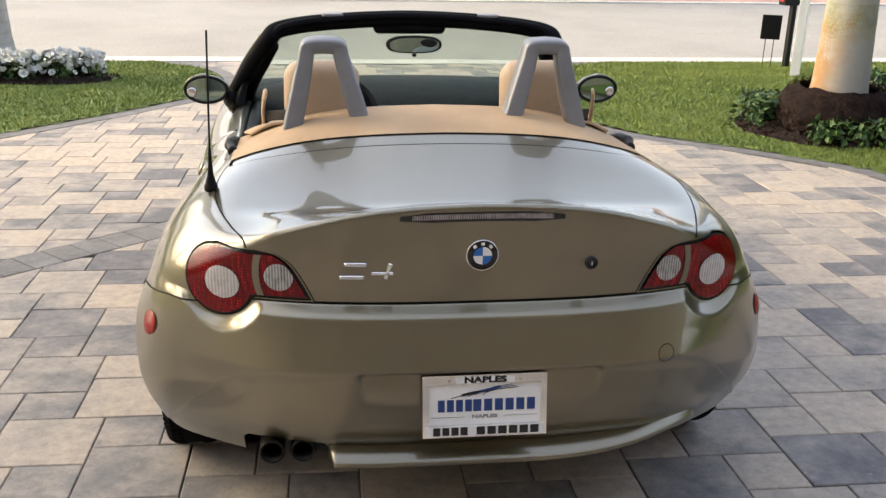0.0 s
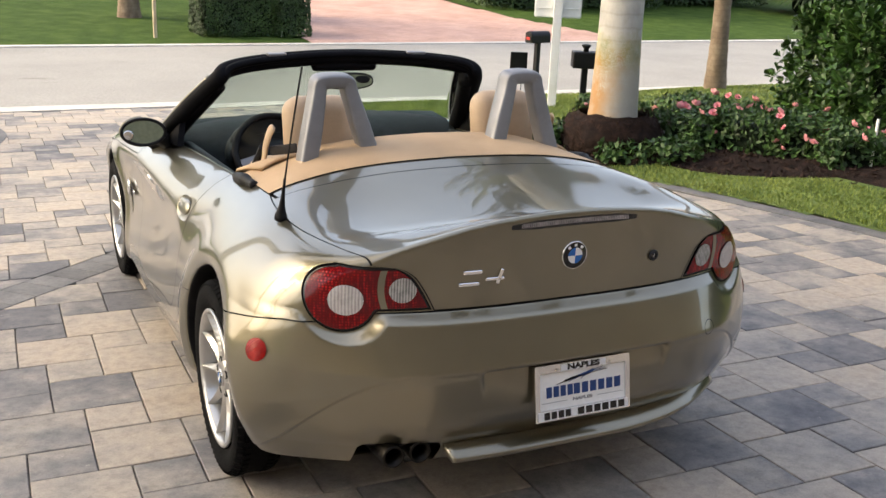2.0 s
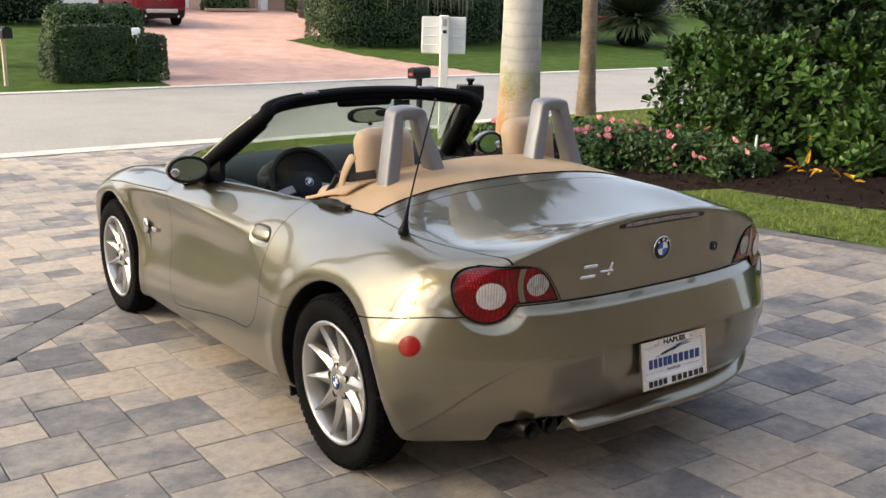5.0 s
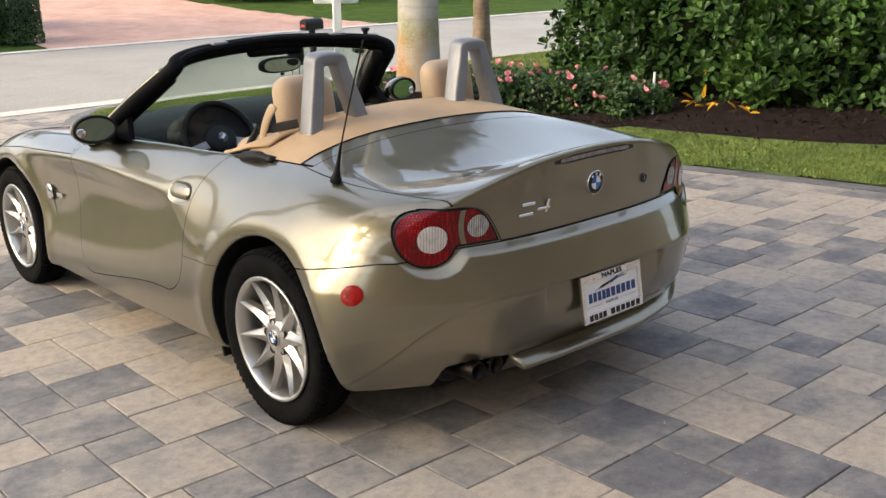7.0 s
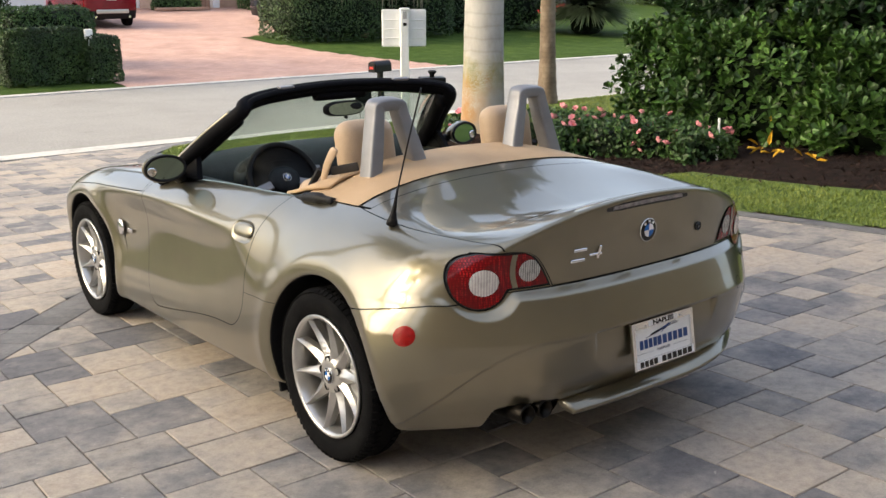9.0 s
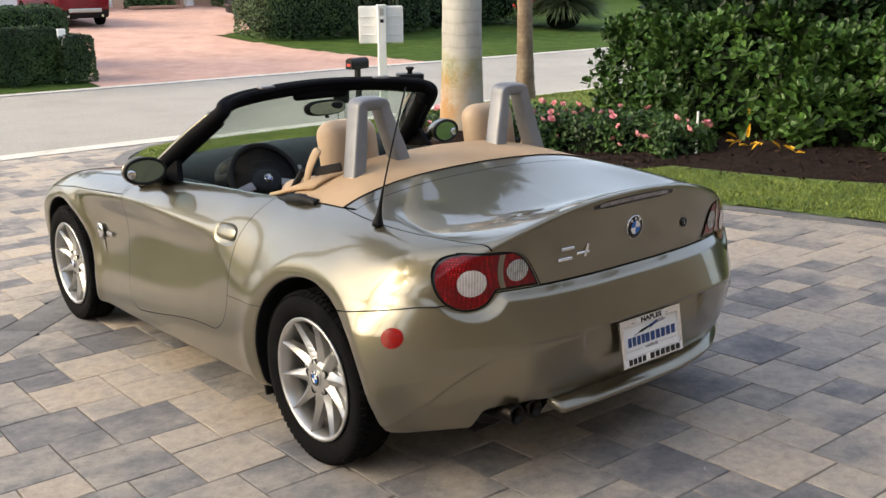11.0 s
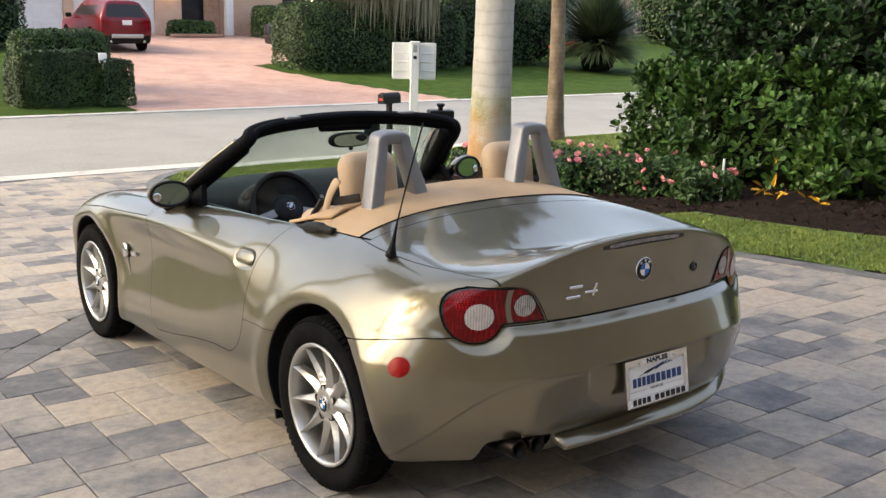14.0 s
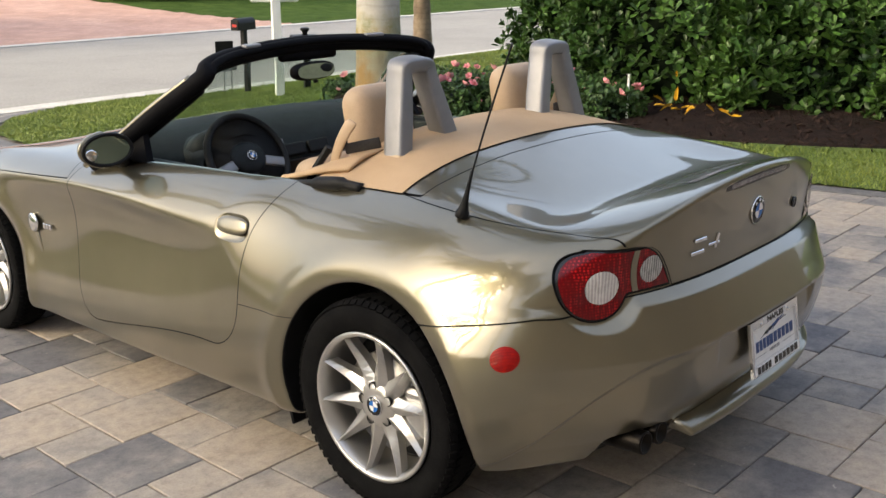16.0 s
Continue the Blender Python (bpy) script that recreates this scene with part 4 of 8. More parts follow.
door_back = spline((0.30, 0.365, 0.42, 0.55, 0.73, 0.885, 0.95), (0.72, 0.655, 0.61, 0.585, 0.558, 0.483, 0.44))
door_front = spline((0.2, 0.30, 0.45, 0.65, 0.80, 0.95), (1.50, 1.585, 1.645, 1.665, 1.645, 1.58))


def door_edge(P):
    ax, y, z = np.abs(P[:, 0]), P[:, 1], P[:, 2]
    low = 0.352 - 0.10 * sstep(0.75, 1.7, y)
    f = smax(door_back(z) - y, y - door_front(z), 0.02)
    return np.where(ax > 0.55, smax(f, low - z, 0.06), 0.5)


def bonnet_edge(P):
    ax, y, z = np.abs(P[:, 0]), P[:, 1], P[:, 2]
    return np.maximum.reduce([1.66 + 0.12 * (1 - (ax / 0.85) ** 2) - y, 0.792 - 0.045 * (y - 1.64) - 0.05 * np.clip(y - 2.3, 0, 1) - z, y - 3.12])


def handle_edge(P):
    y, z = (P[:, 1] - 0.65) / 0.082, (P[:, 2] - 0.742) / 0.043
    return np.where(P[:, 0] > 0.6, (np.abs(y) ** 2.8 + np.abs(z) ** 2.8) ** (1 / 2.8) - 1, 1.0)


def bowl_dish(s):
    """The hollow behind the door handle: a rounded dish set into the door."""
    bm = bmesh.new()
    rows = []
    for r, d in ((1.0, -0.0005), (0.96, -0.002), (0.86, -0.005), (0.7, -0.008), (0.4, -0.010), (0.05, -0.011)):
        ring = []
        for k in range(40):
            a = 2 * math.pi * k / 40
            ca, sa = math.cos(a), math.sin(a)
            y = 0.65 + 0.082 * r * math.copysign(abs(ca) ** (1 / 1.4), ca)
            z = 0.742 + 0.043 * r * math.copysign(abs(sa) ** (1 / 1.4), sa)
            ring.append(bm.verts.new((s * (side_x(y, z) + d), y, z)))
        rows.append(ring)
    for a, b in zip(rows, rows[1:]):
        for k in range(40):
            bm.faces.new((a[k], a[(k + 1) % 40], b[(k + 1) % 40], b[k]))
    bmesh.ops.contextual_create(bm, geom=rows[-1])
    bmesh.ops.recalc_face_normals(bm, faces=bm.faces)
    return bm


def side_x(y, z):
    """Where the car's flank stands at a length and a height."""
    lo, hi = 0.6, 0.95
    for _ in range(22):
        m = (lo + hi) / 2
        if float(body(np.array(m), np.array(y), np.array(z))) < 0:
            lo = m
        else:
            hi = m
    return lo


HX = side_x(0.65, 0.757)
GAP = 0.0021
tub, rest = cut(whole, pit_edge)
rest, well = cut(rest, lambda P: -arch_edge(P))
pieces = {}
for key, edge in (("tonneau", tonneau_edge), ("strip", strip_edge), ("lid", lid_edge), ("lamp", lamp_edge), ("bumper", bumper_edge), ("door", door_edge), ("bonnet", bonnet_edge)):
    gap = 0.0007 if key == "tonneau" else GAP
    pieces[key] = cut(rest, lambda P: edge(P) + gap)[0]
    rest = cut(rest, lambda P: edge(P) - gap)[1]
fender_back = cut(rest, lambda P: P[:, 1] - 0.9)


def sill_edge(P):
    """The side sill, parted from the rear wing by a short level joint ahead of the wheel."""
    return np.maximum.reduce([P[:, 2] - 0.512 - 0.05 * (0.6 - P[:, 1]), 0.2 - P[:, 1], 0.6 - np.abs(P[:, 0])])


sill_back = cut(fender_back[0], lambda P: sill_edge(P) + 0.0012)[0]
wing_back = cut(fender_back[0], lambda P: sill_edge(P) - 0.0012)[1]

# black sheet under the panels stands for the shade inside their gaps
under = (whole[0] - whole[1] * 0.010, whole[1], whole[2])
under = cut(under, lambda P: pit_edge(P) - 0.02)[1]
under = cut(under, lambda P: -(arch_edge(P) - 0.012))[0]
under = cut(under, lambda P: 0.30 - P[:, 2])[0]
panel("inner_shell", both(under), BLACKTRIM, car, "black sheet under the panels, standing for shade in their gaps")
panel("floor_tub", both(tub), DASHBLACK, car, "black cockpit lining")
for s, m in ((1, well), (-1, mirrored(well))):
    for lo, hi in ((-1, 1.2), (1.2, 4)):
        w = cut(cut(m, lambda P: P[:, 1] - hi)[0], lambda P: lo - P[:, 1])[0]
        panel("wheel_arch_liner", w, BLACKTRIM, car, "black wheel arch liner")
lid_all = both(pieces["lid"])
stop_lamp, lid_all = cut(lid_all, lambda P: np.where(P[:, 1] < -0.5, np.maximum(np.abs(P[:, 2] - 0.926 + 0.10 * P[:, 0] ** 2) - 0.0125 + 0.028 * np.clip(np.abs(P[:, 0]) - 0.13, 0, 1) * 3, np.abs(P[:, 0]) - 0.205), 0.5))
lid_ob = panel("boot_lid", lid_all, PAINT, car)
stop_in, stop_out = cut(stop_lamp, lambda P: np.maximum(np.abs(P[:, 2] - 0.927 + 0.10 * P[:, 0] ** 2) - 0.0065, np.abs(P[:, 0]) - 0.175))
stop_ob = panel("stop_lamp", stop_out, BLACKENAMEL, car, "dark high-level brake lamp")
panel("stop_lens", stop_in, STOPLENS, stop_ob, "ribbed clear lens strip", 0.001)
bump_all = both(pieces["bumper"])


def exhaust_edge(P):
    x, y, z = P[:, 0], P[:, 1], P[:, 2]
    return np.where(y < -0.35, smax(np.abs(x + 0.497) - 0.112, z - 0.318 + 0.4 * (x + 0.497) ** 2, 0.03), 0.5)


bump_all = cut(bump_all, exhaust_edge)[1]
tow = cut(bump_all, lambda P: np.where(P[:, 1] < -0.5, np.hypot(P[:, 0] - 0.487, P[:, 2] - 0.555) - 0.0215, 0.5))
bump_all = cut(tow[1], lambda P: np.where(P[:, 1] < -0.5, np.hypot(P[:, 0] - 0.487, P[:, 2] - 0.555) - 0.0240, 0.5))[1]
bump_ob = panel("rear_bumper", bump_all, PAINT, car)
panel("tow_cover", tow[0], PAINT, bump_ob)
panel("tonneau_cover", both(pieces["tonneau"]), TAN, car, "tan fabric cover over the folded soft top", 0.004)
panel("bonnet", both(pieces["bonnet"]), PAINT, car)
panel("deck_strip", both(pieces["strip"]), PAINT, car, "painted strip behind the folded top")
for s in (1, -1):
    side = (lambda m: m) if s == 1 else mirrored
    door_ob = panel("door", side(cut(pieces["door"], handle_edge)[1]), PAINT, car)
    panel("rear_fender", side(wing_back), PAINT, car)
    panel("side_sill", side(sill_back), PAINT, car)
    panel("front_fender", side(fender_back[1]), PAINT, car)
    lamp = side(pieces["lamp"])

    def strip(P):
        return np.abs(np.abs(P[:, 0]) - 0.556 + 3.0 * (P[:, 2] - 0.772) ** 2) - 0.0085

    def big(P):
        return np.hypot(np.abs(P[:, 0]) - 0.641, P[:, 2] - 0.737) - 0.0430

    def small(P):
        return np.hypot(np.abs(P[:, 0]) - 0.500, P[:, 2] - 0.764) - 0.0355
    rim_, lens_ = cut(lamp, lambda P: -(lamp_edge(P) + 0.0065))
    lamp_ob = panel("tail_lamp", rim_, BLACKENAMEL, car, "round red and clear tail lamp in a black rim")
    trim_, lens_ = cut(lens_, strip)
    panel("lamp_divider", trim_, PAINT, lamp_ob, "", 0.006)
    big_, lens_ = cut(lens_, big)
    small_, lens_ = cut(lens_, small)
    panel("red_lens", lens_, REDLENS, lamp_ob, "glossy red lens", 0.004)
    panel("reversing_lens", big_, CLEARLENS, lamp_ob, "ribbed clear round lens", 0.007)
    panel("indicator_lens", small_, GREYLENS, lamp_ob, "ribbed grey round lens", 0.006)
    # side marker: a round red lens on the bumper's flank
    mk = cut(side(pieces["bumper"]), lambda P: np.hypot(P[:, 1] + 0.480, (P[:, 2] - 0.577)) - 0.0315 + 10 * (np.abs(P[:, 0]) < 0.6))[0]
    mid = mk[0].mean(0)
    away = (mk[0] - mid) / 0.0315
    swell = np.clip(1 - (away ** 2).sum(1), 0, 1)[:, None]
    turned = mk[1] + 0.28 * away
    mk = (mk[0] + mk[1] * 0.004 * swell, turned / np.linalg.norm(turned, axis=1, keepdims=True), mk[2])
    panel("side_marker", mk, MARKER, car, "round red side marker", 0.003)
    # door handle: shallow bowl with a flap over it
    part("handle_bowl", bowl_dish(s), PAINT, door_ob, "body-coloured handle bowl", True)
    bm = bmesh.new()
    bmesh.ops.create_uvsphere(bm, u_segments=28, v_segments=16, radius=1)
    for v in bm.verts:
        v.co = Vector((v.co.x * 0.010, math.copysign(abs(v.co.y) ** 0.7, v.co.y) * 0.076, math.copysign(abs(v.co.z) ** 0.75, v.co.z) * 0.029))
    bmesh.ops.transform(bm, matrix=pose(s * (HX + 0.002), 0.650, 0.750, 0, -s * 22, -s * 2), verts=bm.verts)
    part("door_handle", bm, PAINT, door_ob, "glossy oval door handle", True)
    # side grille behind the front wheel with a roundel and a bright bar
    part("side_grille", box((0.007, 0.022, 0.15), (s * 0.829, 1.975, 0.50), 0.003, 2, pose(0, 0, 0, -22, 0, 0)), PAINT, car, "slim body-coloured side grille fin", True)
    part("side_roundel_ring", lathe([(0.038, 0), (0.041, s * 0.006), (0.034, s * 0.011), (0.0, s * 0.012)], 28, "x"),
         CHROME, car, "chrome-ringed side roundel", True).location = (s * 0.834, 1.99, 0.572)
    for q in range(3):
        part("side_badge", box((0.006, 0.017, 0.022), (s * 0.831, 1.865 + 0.023 * q, 0.565), 0.002, 1), CHROME, car, "small chrome badge bar")
    # mirrors
    mir = part("door_mirror", bmesh.new(), PAINT, car, "oval door mirror")
    bm = bmesh.new()
    bmesh.ops.create_uvsphere(bm, u_segments=32, v_segments=20, radius=1)
    for v in bm.verts:
        c = v.co
        c.y = c.y * 0.085 if c.y > 0 else c.y * 0.012
        c.x, c.z = c.x * 0.096, c.z * 0.062 * (1.06 if c.x * s > 0 else 0.96)
    bmesh.ops.transform(bm, matrix=pose(s * 0.857, 1.315, 0.938, 0, 0, s * 8), verts=bm.verts)
    for f in bm.faces:
        f.smooth = True
    bm.to_mesh(mir.data)
    bm.free()
    rim = tube([Vector((s * 0.857, 1.302, 0.938)) + Vector((0.088 * math.cos(a), 0.088 * math.cos(a) * math.tan(radians(s * 8)) - 0.006, 0.055 * math.sin(a)))
                for a in np.linspace(0, 2 * math.pi, 41)], 0.007, 8, False)
    part("mirror_rim", rim, BLACKTRIM, mir, "black mirror rim", True)
    bm = bmesh.new()
    bmesh.ops.create_circle(bm, cap_ends=True, segments=40, radius=1)
    bmesh.ops.transform(bm, matrix=pose(s * 0.857, 1.297, 0.938, 0, 0, s * 8) @ pose(0, 0, 0, 90, 0, 0) @ Matrix.Diagonal((0.086, 0.053, 1, 1)), verts=bm.verts)
    part("mirror_glass", bm, MIRROR, mir, "greenish mirror glass")
    spot = lathe([(0.023, -0.001), (0.023, 0.002), (0.017, 0.0045), (0.0, 0.0065)], 24)
    part("spot_mirror", spot, CHROME, mir, "small round convex spot mirror", True).matrix_basis = pose(s * 0.857, 1.2955, 0.938, 0, 0, s * 8) @ pose(s * 0.062, 0, -0.012, 90, 0, 0)
    part("mirror_foot", tube(curve_points([(s * 0.735, 1.40, 0.872), (s * 0.775, 1.385, 0.90), (s * 0.82, 1.35, 0.925)], 6), [0.035] * 6 + [0.026] * 6 + [0.02], 12), BLACKTRIM, mir, "black mirror foot", True)
    # black tube under the side flap, in place of the shaded gap there
    part("flap_gap_tube", tube(curve_points([(s * 0.668, 0.20, 0.897), (s * 0.680, 0.29, 0.903), (s * 0.674, 0.41, 0.888), (s * 0.656, 0.56, 0.866)], 6), [0.016] * 5 + [0.022] * 7 + [0.014] * 7, 12), BLACKTRIM, car, "black tube standing for the dark gap under the flap", True)
    # tan side flap by the seat
    flap = bmesh.new()
    upper = curve_points([(s * 0.48, 0.29, 0.975), (s * 0.515, 0.38, 0.950), (s * 0.555, 0.49, 0.905), (s * 0.595, 0.57, 0.878), (s * 0.612, 0.62, 0.868)], 8)
    lower = curve_points([(s * 0.615, 0.31, 0.930), (s * 0.640, 0.40, 0.920), (s * 0.648, 0.49, 0.900), (s * 0.641, 0.56, 0.882), (s * 0.622, 0.63, 0.866)], 8)
    rows = []
    for p, q in zip(upper, lower):
        bulge = 0.012
        rows.append([flap.verts.new(p.lerp(q, k / 6) + Vector((s * 0.3, 0, 1)).normalized() * bulge * math.sin(math.pi * k / 6)) for k in range(7)])
    for a, b in zip(rows, rows[1:]):
        for k in range(6):
            flap.faces.new((a[k], a[k + 1], b[k + 1], b[k]))
    bmesh.ops.recalc_face_normals(flap, faces=flap.faces)
    fl = part("side_flap", flap, TAN, car, "tan leather side flap", True)
    sol = fl.modifiers.new("thickness", "SOLIDIFY")
    sol.thickness = 0.010
    sol.offset = 0
    # roll hoop
    hoop_path = curve_points([(s * 0.478, 0.230, 0.960), (s * 0.450, 0.246, 1.080), (s * 0.4275, 0.260, 1.190), (s * 0.4225, 0.262, 1.220), (s * 0.414, 0.262, 1.2305), (s * 0.369, 0.262, 1.2345),
                              (s * 0.324, 0.262, 1.2305), (s * 0.3155, 0.262, 1.220), (s * 0.3095, 0.260, 1.190), (s * 0.278, 0.246, 1.080), (s * 0.244, 0.230, 0.965)], 6)
    bm = bmesh.new()
    rows = []
    for i, p in enumerate(hoop_path):
        d = (hoop_path[min(i + 1, len(hoop_path) - 1)] - hoop_path[max(i - 1, 0)]).normalized()
        face = Vector((0, 1, 0.12)).normalized()
        acr = d.cross(face).normalized()
        half = 0.0245 + 0.0065 * min(1.0, max(0.0, (1.22 - p.z) / 0.16))
        deep = acr.cross(d).normalized()
        ring = []
        for k in range(24):
            a = 2 * math.pi * k / 24
            ca, sa = math.cos(a), math.sin(a)
            ring.append(bm.verts.new(p + acr * half * math.copysign(abs(ca) ** 0.36, ca) + deep * 0.039 * math.copysign(abs(sa) ** 0.36, sa)))
        rows.append(ring)
    for a, b in zip(rows, rows[1:]):
        for k in range(24):
            bm.faces.new((a[k], a[(k + 1) % 24], b[(k + 1) % 24], b[k]))
    bmesh.ops.recalc_face_normals(bm, faces=bm.faces)
    part("roll_hoop", bm, SILVER, car, "satin grey roll-over hoop", True).data.set_sharp_from_angle(angle=radians(50))
    for fx, lean in ((0.486, 24), (0.252, -20)):
        foot = box((0.062, 0.105, 0.10), (0, 0, 0), 0.018, 3)
        for v in foot.verts:
            v.co.x *= 1.0 - 0.35 * (v.co.z > 0)
            v.co.y *= 1.0 - 0.25 * (v.co.z > 0)
        part("hoop_foot", foot, TANLEATHER, car, "tan leather gusset at the hoop's foot", True).matrix_basis = pose(s * fx, 0.236, 0.955 if fx > 0.4 else 0.975, -8, -s * lean, 0)
    # seat
    seat = part("seat_back", box((0.44, 0.14, 0.52), (s * 0.375, 0.51, 0.68), 0.055, 4, pose(0, 0, 0, -14, 0, 0)), TANLEATHER, car, "tan leather seat back", True)
    for bx in (-0.2, 0.2):
        part("seat_bolster", box((0.085, 0.19, 0.42), (s * 0.375 + bx * 0.95, 0.58, 0.59), 0.04, 3, pose(0, 0, 0, -14, 0, 0)), TANLEATHER, seat, "padded side bolster", True)
    part("headrest", box((0.258, 0.125, 0.275), (s * 0.375, 0.41, 1.03), 0.062, 6, pose(0, 0, 0, -8, 0, 0)), TANLEATHER, seat, "tan headrest", True)
    part("seat_cushion", box((0.5, 0.55, 0.16), (s * 0.375, 0.80, 0.46), 0.06, 4, pose(0, 0, 0, 8, 0, 0)), TANLEATHER, car, "tan leather seat cushion", True)
    # belt guide on the outer shoulder
    guide = bmesh.new()
    rows = []
    for k, c in enumerate(curve_points([(s * 0.573, 0.430, 0.900), (s * 0.577, 0.412, 0.950), (s * 0.576, 0.388, 1.000), (s * 0.570, 0.360, 1.045), (s * 0.562, 0.338, 1.074)], 5)):
        t = k / 20
        w = 0.019 * (0.8 + 0.3 * t) * (1 - 0.35 * max(0, (t - 0.9) / 0.1) ** 2)
        side_v = Vector((s * 0.12, 0.90, 0.42)).normalized()
        thick = Vector((s, -0.2, 0.1)).normalized() * 0.0045
        rows.append([guide.verts.new(c + side_v * w * a + thick * b) for a, b in ((-1, 0.3), (-0.8, 1), (0.8, 1), (1, 0.3), (1, -0.3), (0.8, -1), (-0.8, -1), (-1, -0.3))])
    for a, b in zip(rows, rows[1:]):
        for k in range(8):
            guide.faces.new((a[k], a[(k + 1) % 8], b[(k + 1) % 8], b[k]))
    guide.faces.new(rows[0])
    guide.faces.new(rows[-1][::-1])
    bmesh.ops.recalc_face_normals(guide, faces=guide.faces)
    part("belt_guide", guide, TANLEATHER, car, "pale curved belt guide blade", True)
    part("belt_guide_arm", join(*[box((0.115, 0.009, 0.034), (0, 0, 0), 0.004, 2, pose(s * 0.527, 0.335, 0.992, 0, s * 10, s * 52))]), STRAP, car, "dark grey arm of the belt guide", True)
    part("seat_belt", tube(curve_points([(s * 0.575, 0.44, 0.985), (s * 0.60, 0.52, 0.86), (s * 0.6, 0.62, 0.62)], 6), 0.013, 6), BLACKTRIM, car, "black seat belt")
    part("door_card", box((0.05, 1.05, 0.42), (s * 0.645, 1.08, 0.66), 0.02, 3), DASHBLACK, door_ob, "black inner door trim", True)

# windscreen
head_keys = [(-0.582, 1.085, 1.17), (-0.54, 1.10, 1.206), (-0.42, 1.135, 1.228), (-0.2, 1.175, 1.243), (0, 1.19, 1.248), (0.2, 1.175, 1.243), (0.42, 1.135, 1.228), (0.555, 1.10, 1.206), (0.597, 1.085, 1.17)]
frame_path = ([Vector((-0.775, 1.55, 0.85)), Vector((-0.735, 1.43, 0.925)), Vector((-0.655, 1.24, 1.065))] + [Vector(p) for p in head_keys] + [Vector((0.655, 1.24, 1.065)), Vector((0.735, 1.43, 0.925)), Vector((0.775, 1.55, 0.85))])
fp = curve_points(frame_path, 7)
fr = tube(fp, 0.034, 14)
screen_frame = part("windscreen_frame", fr, SOFTBLACK, car, "black windscreen surround with roof seal", True)
for s in (1, -1):
    pl = tube(curve_points([(s * 0.80, 1.575, 0.845), (s * 0.757, 1.452, 0.93), (s * 0.682, 1.268, 1.068), (s * 0.61, 1.115, 1.175)], 8), 0.0125, 10)
    part("windscreen_pillar", pl, PAINT, car, "", True)
    part("pillar_lining", tube(curve_points([(s * 0.705, 1.50, 0.88), (s * 0.665, 1.37, 0.975), (s * 0.615, 1.235, 1.07), (s * 0.575, 1.13, 1.145)], 6), 0.038, 14), SOFTBLACK, screen_frame, "black inner lining of the pillar", True)
    part("quarter_seal", box((0.02, 0.17, 0.10), (s * 0.705, 1.40, 0.895), 0.012, 2, pose(0, 0, 0, 35, 0, 0)), SOFTBLACK, car, "black pillar foot seal", True)
    sail = bmesh.new()
    front = [sail.verts.new((s * (x + 0.012), y, z)) for x, y, z in ((0.745, 1.47, 0.885), (0.715, 1.26, 0.876), (0.682, 1.33, 0.995))]
    rear = [sail.verts.new((v.co.x - s * 0.026, v.co.y, v.co.z)) for v in front]
    for fc in (front, rear[::-1], (front[0], rear[0], rear[1], front[1]), (front[1], rear[1], rear[2], front[2]), (front[2], rear[2], rear[0], front[0])):
        sail.faces.new(fc)
    bmesh.ops.recalc_face_normals(sail, faces=sail.faces)
    part("mirror_sail", sail, SOFTBLACK, car, "black triangular pillar panel")
    part("roof_latch", box((0.085, 0.028, 0.012), (s * 0.32, 1.128, 1.266), 0.004, 2, pose(0, 0, 0, 10, 0, -s * 12)), SILVER, car, "small bright roof latch plate")
part("header_seal", tube(curve_points([(p[0] * 0.97, p[1] - 0.028, p[2] + 0.012) for p in head_keys], 6), 0.016, 10), SOFTBLACK, screen_frame, "ribbed rubber roof seal", True)
bm = bmesh.new()
rows = []
for i in range(25):
    u = -1 + i / 12
    lowp = Vector((u * 0.755, 1.56 + 0.26 * (1 - u * u), 0.855 + 0.035 * (1 - u * u)))
    topp = Vector((u * 0.545, 1.095 + 0.095 * (1 - u * u), 1.20 + 0.045 * (1 - abs(u) ** 2.5)))
    rows.append([bm.verts.new(lowp.lerp(topp, k / 8) + Vector((0, 0.03, 0.02)) * math.sin(math.pi * k / 8)) for k in range(9)])
for a, b in zip(rows, rows[1:]):
    for k in range(8):
        bm.faces.new((a[k], b[k], b[k + 1], a[k + 1]))
wind = part("windscreen", bm, GLASS, car, "curved greenish windscreen glass", True)
sol = wind.modifiers.new("thickness", "SOLIDIFY")
sol.thickness = 0.005
wind.visible_shadow = False
# inner mirror
part("mirror_mount", box((0.30, 0.03, 0.05), (0.0, 1.185, 1.212), 0.02, 3), SOFTBLACK, screen_frame, "black mirror mount cover", True)
bm = bmesh.new()
bmesh.ops.create_uvsphere(bm, u_segments=28, v_segments=16, radius=1)
for v in bm.verts:
    v.co.x = math.copysign(abs(v.co.x) ** 0.7, v.co.x) * 0.118
    v.co.z = math.copysign(abs(v.co.z) ** 0.8, v.co.z) * 0.037
    v.co.y *= 0.022
bmesh.ops.translate(bm, vec=(0.02, 1.185, 1.142), verts=bm.verts)
inner = part("inner_mirror", bm, BLACKTRIM, car, "oval interior mirror", True)
bm = bmesh.new()
bmesh.ops.create_circle(bm, cap_ends=True, segments=36, radius=1)
for v in bm.verts:
    v.co = Vector((math.copysign(abs(v.co.x) ** 0.7, v.co.x) * 0.106, 0, math.copysign(abs(v.co.y) ** 0.8, v.co.y) * 0.029))
bmesh.ops.transform(bm, matrix=pose(0.02, 1.160, 1.142, -7, 0, 6), verts=bm.verts)
part("inner_mirror_glass", bm, MIRROR, inner, "interior mirror glass")
part("inner_mirror_knob", lathe([(0.0, -0.012), (0.009, -0.01), (0.011, 0), (0.0, 0.004)], 12), BLACKTRIM, inner).location = (0.02, 1.17, 1.104)

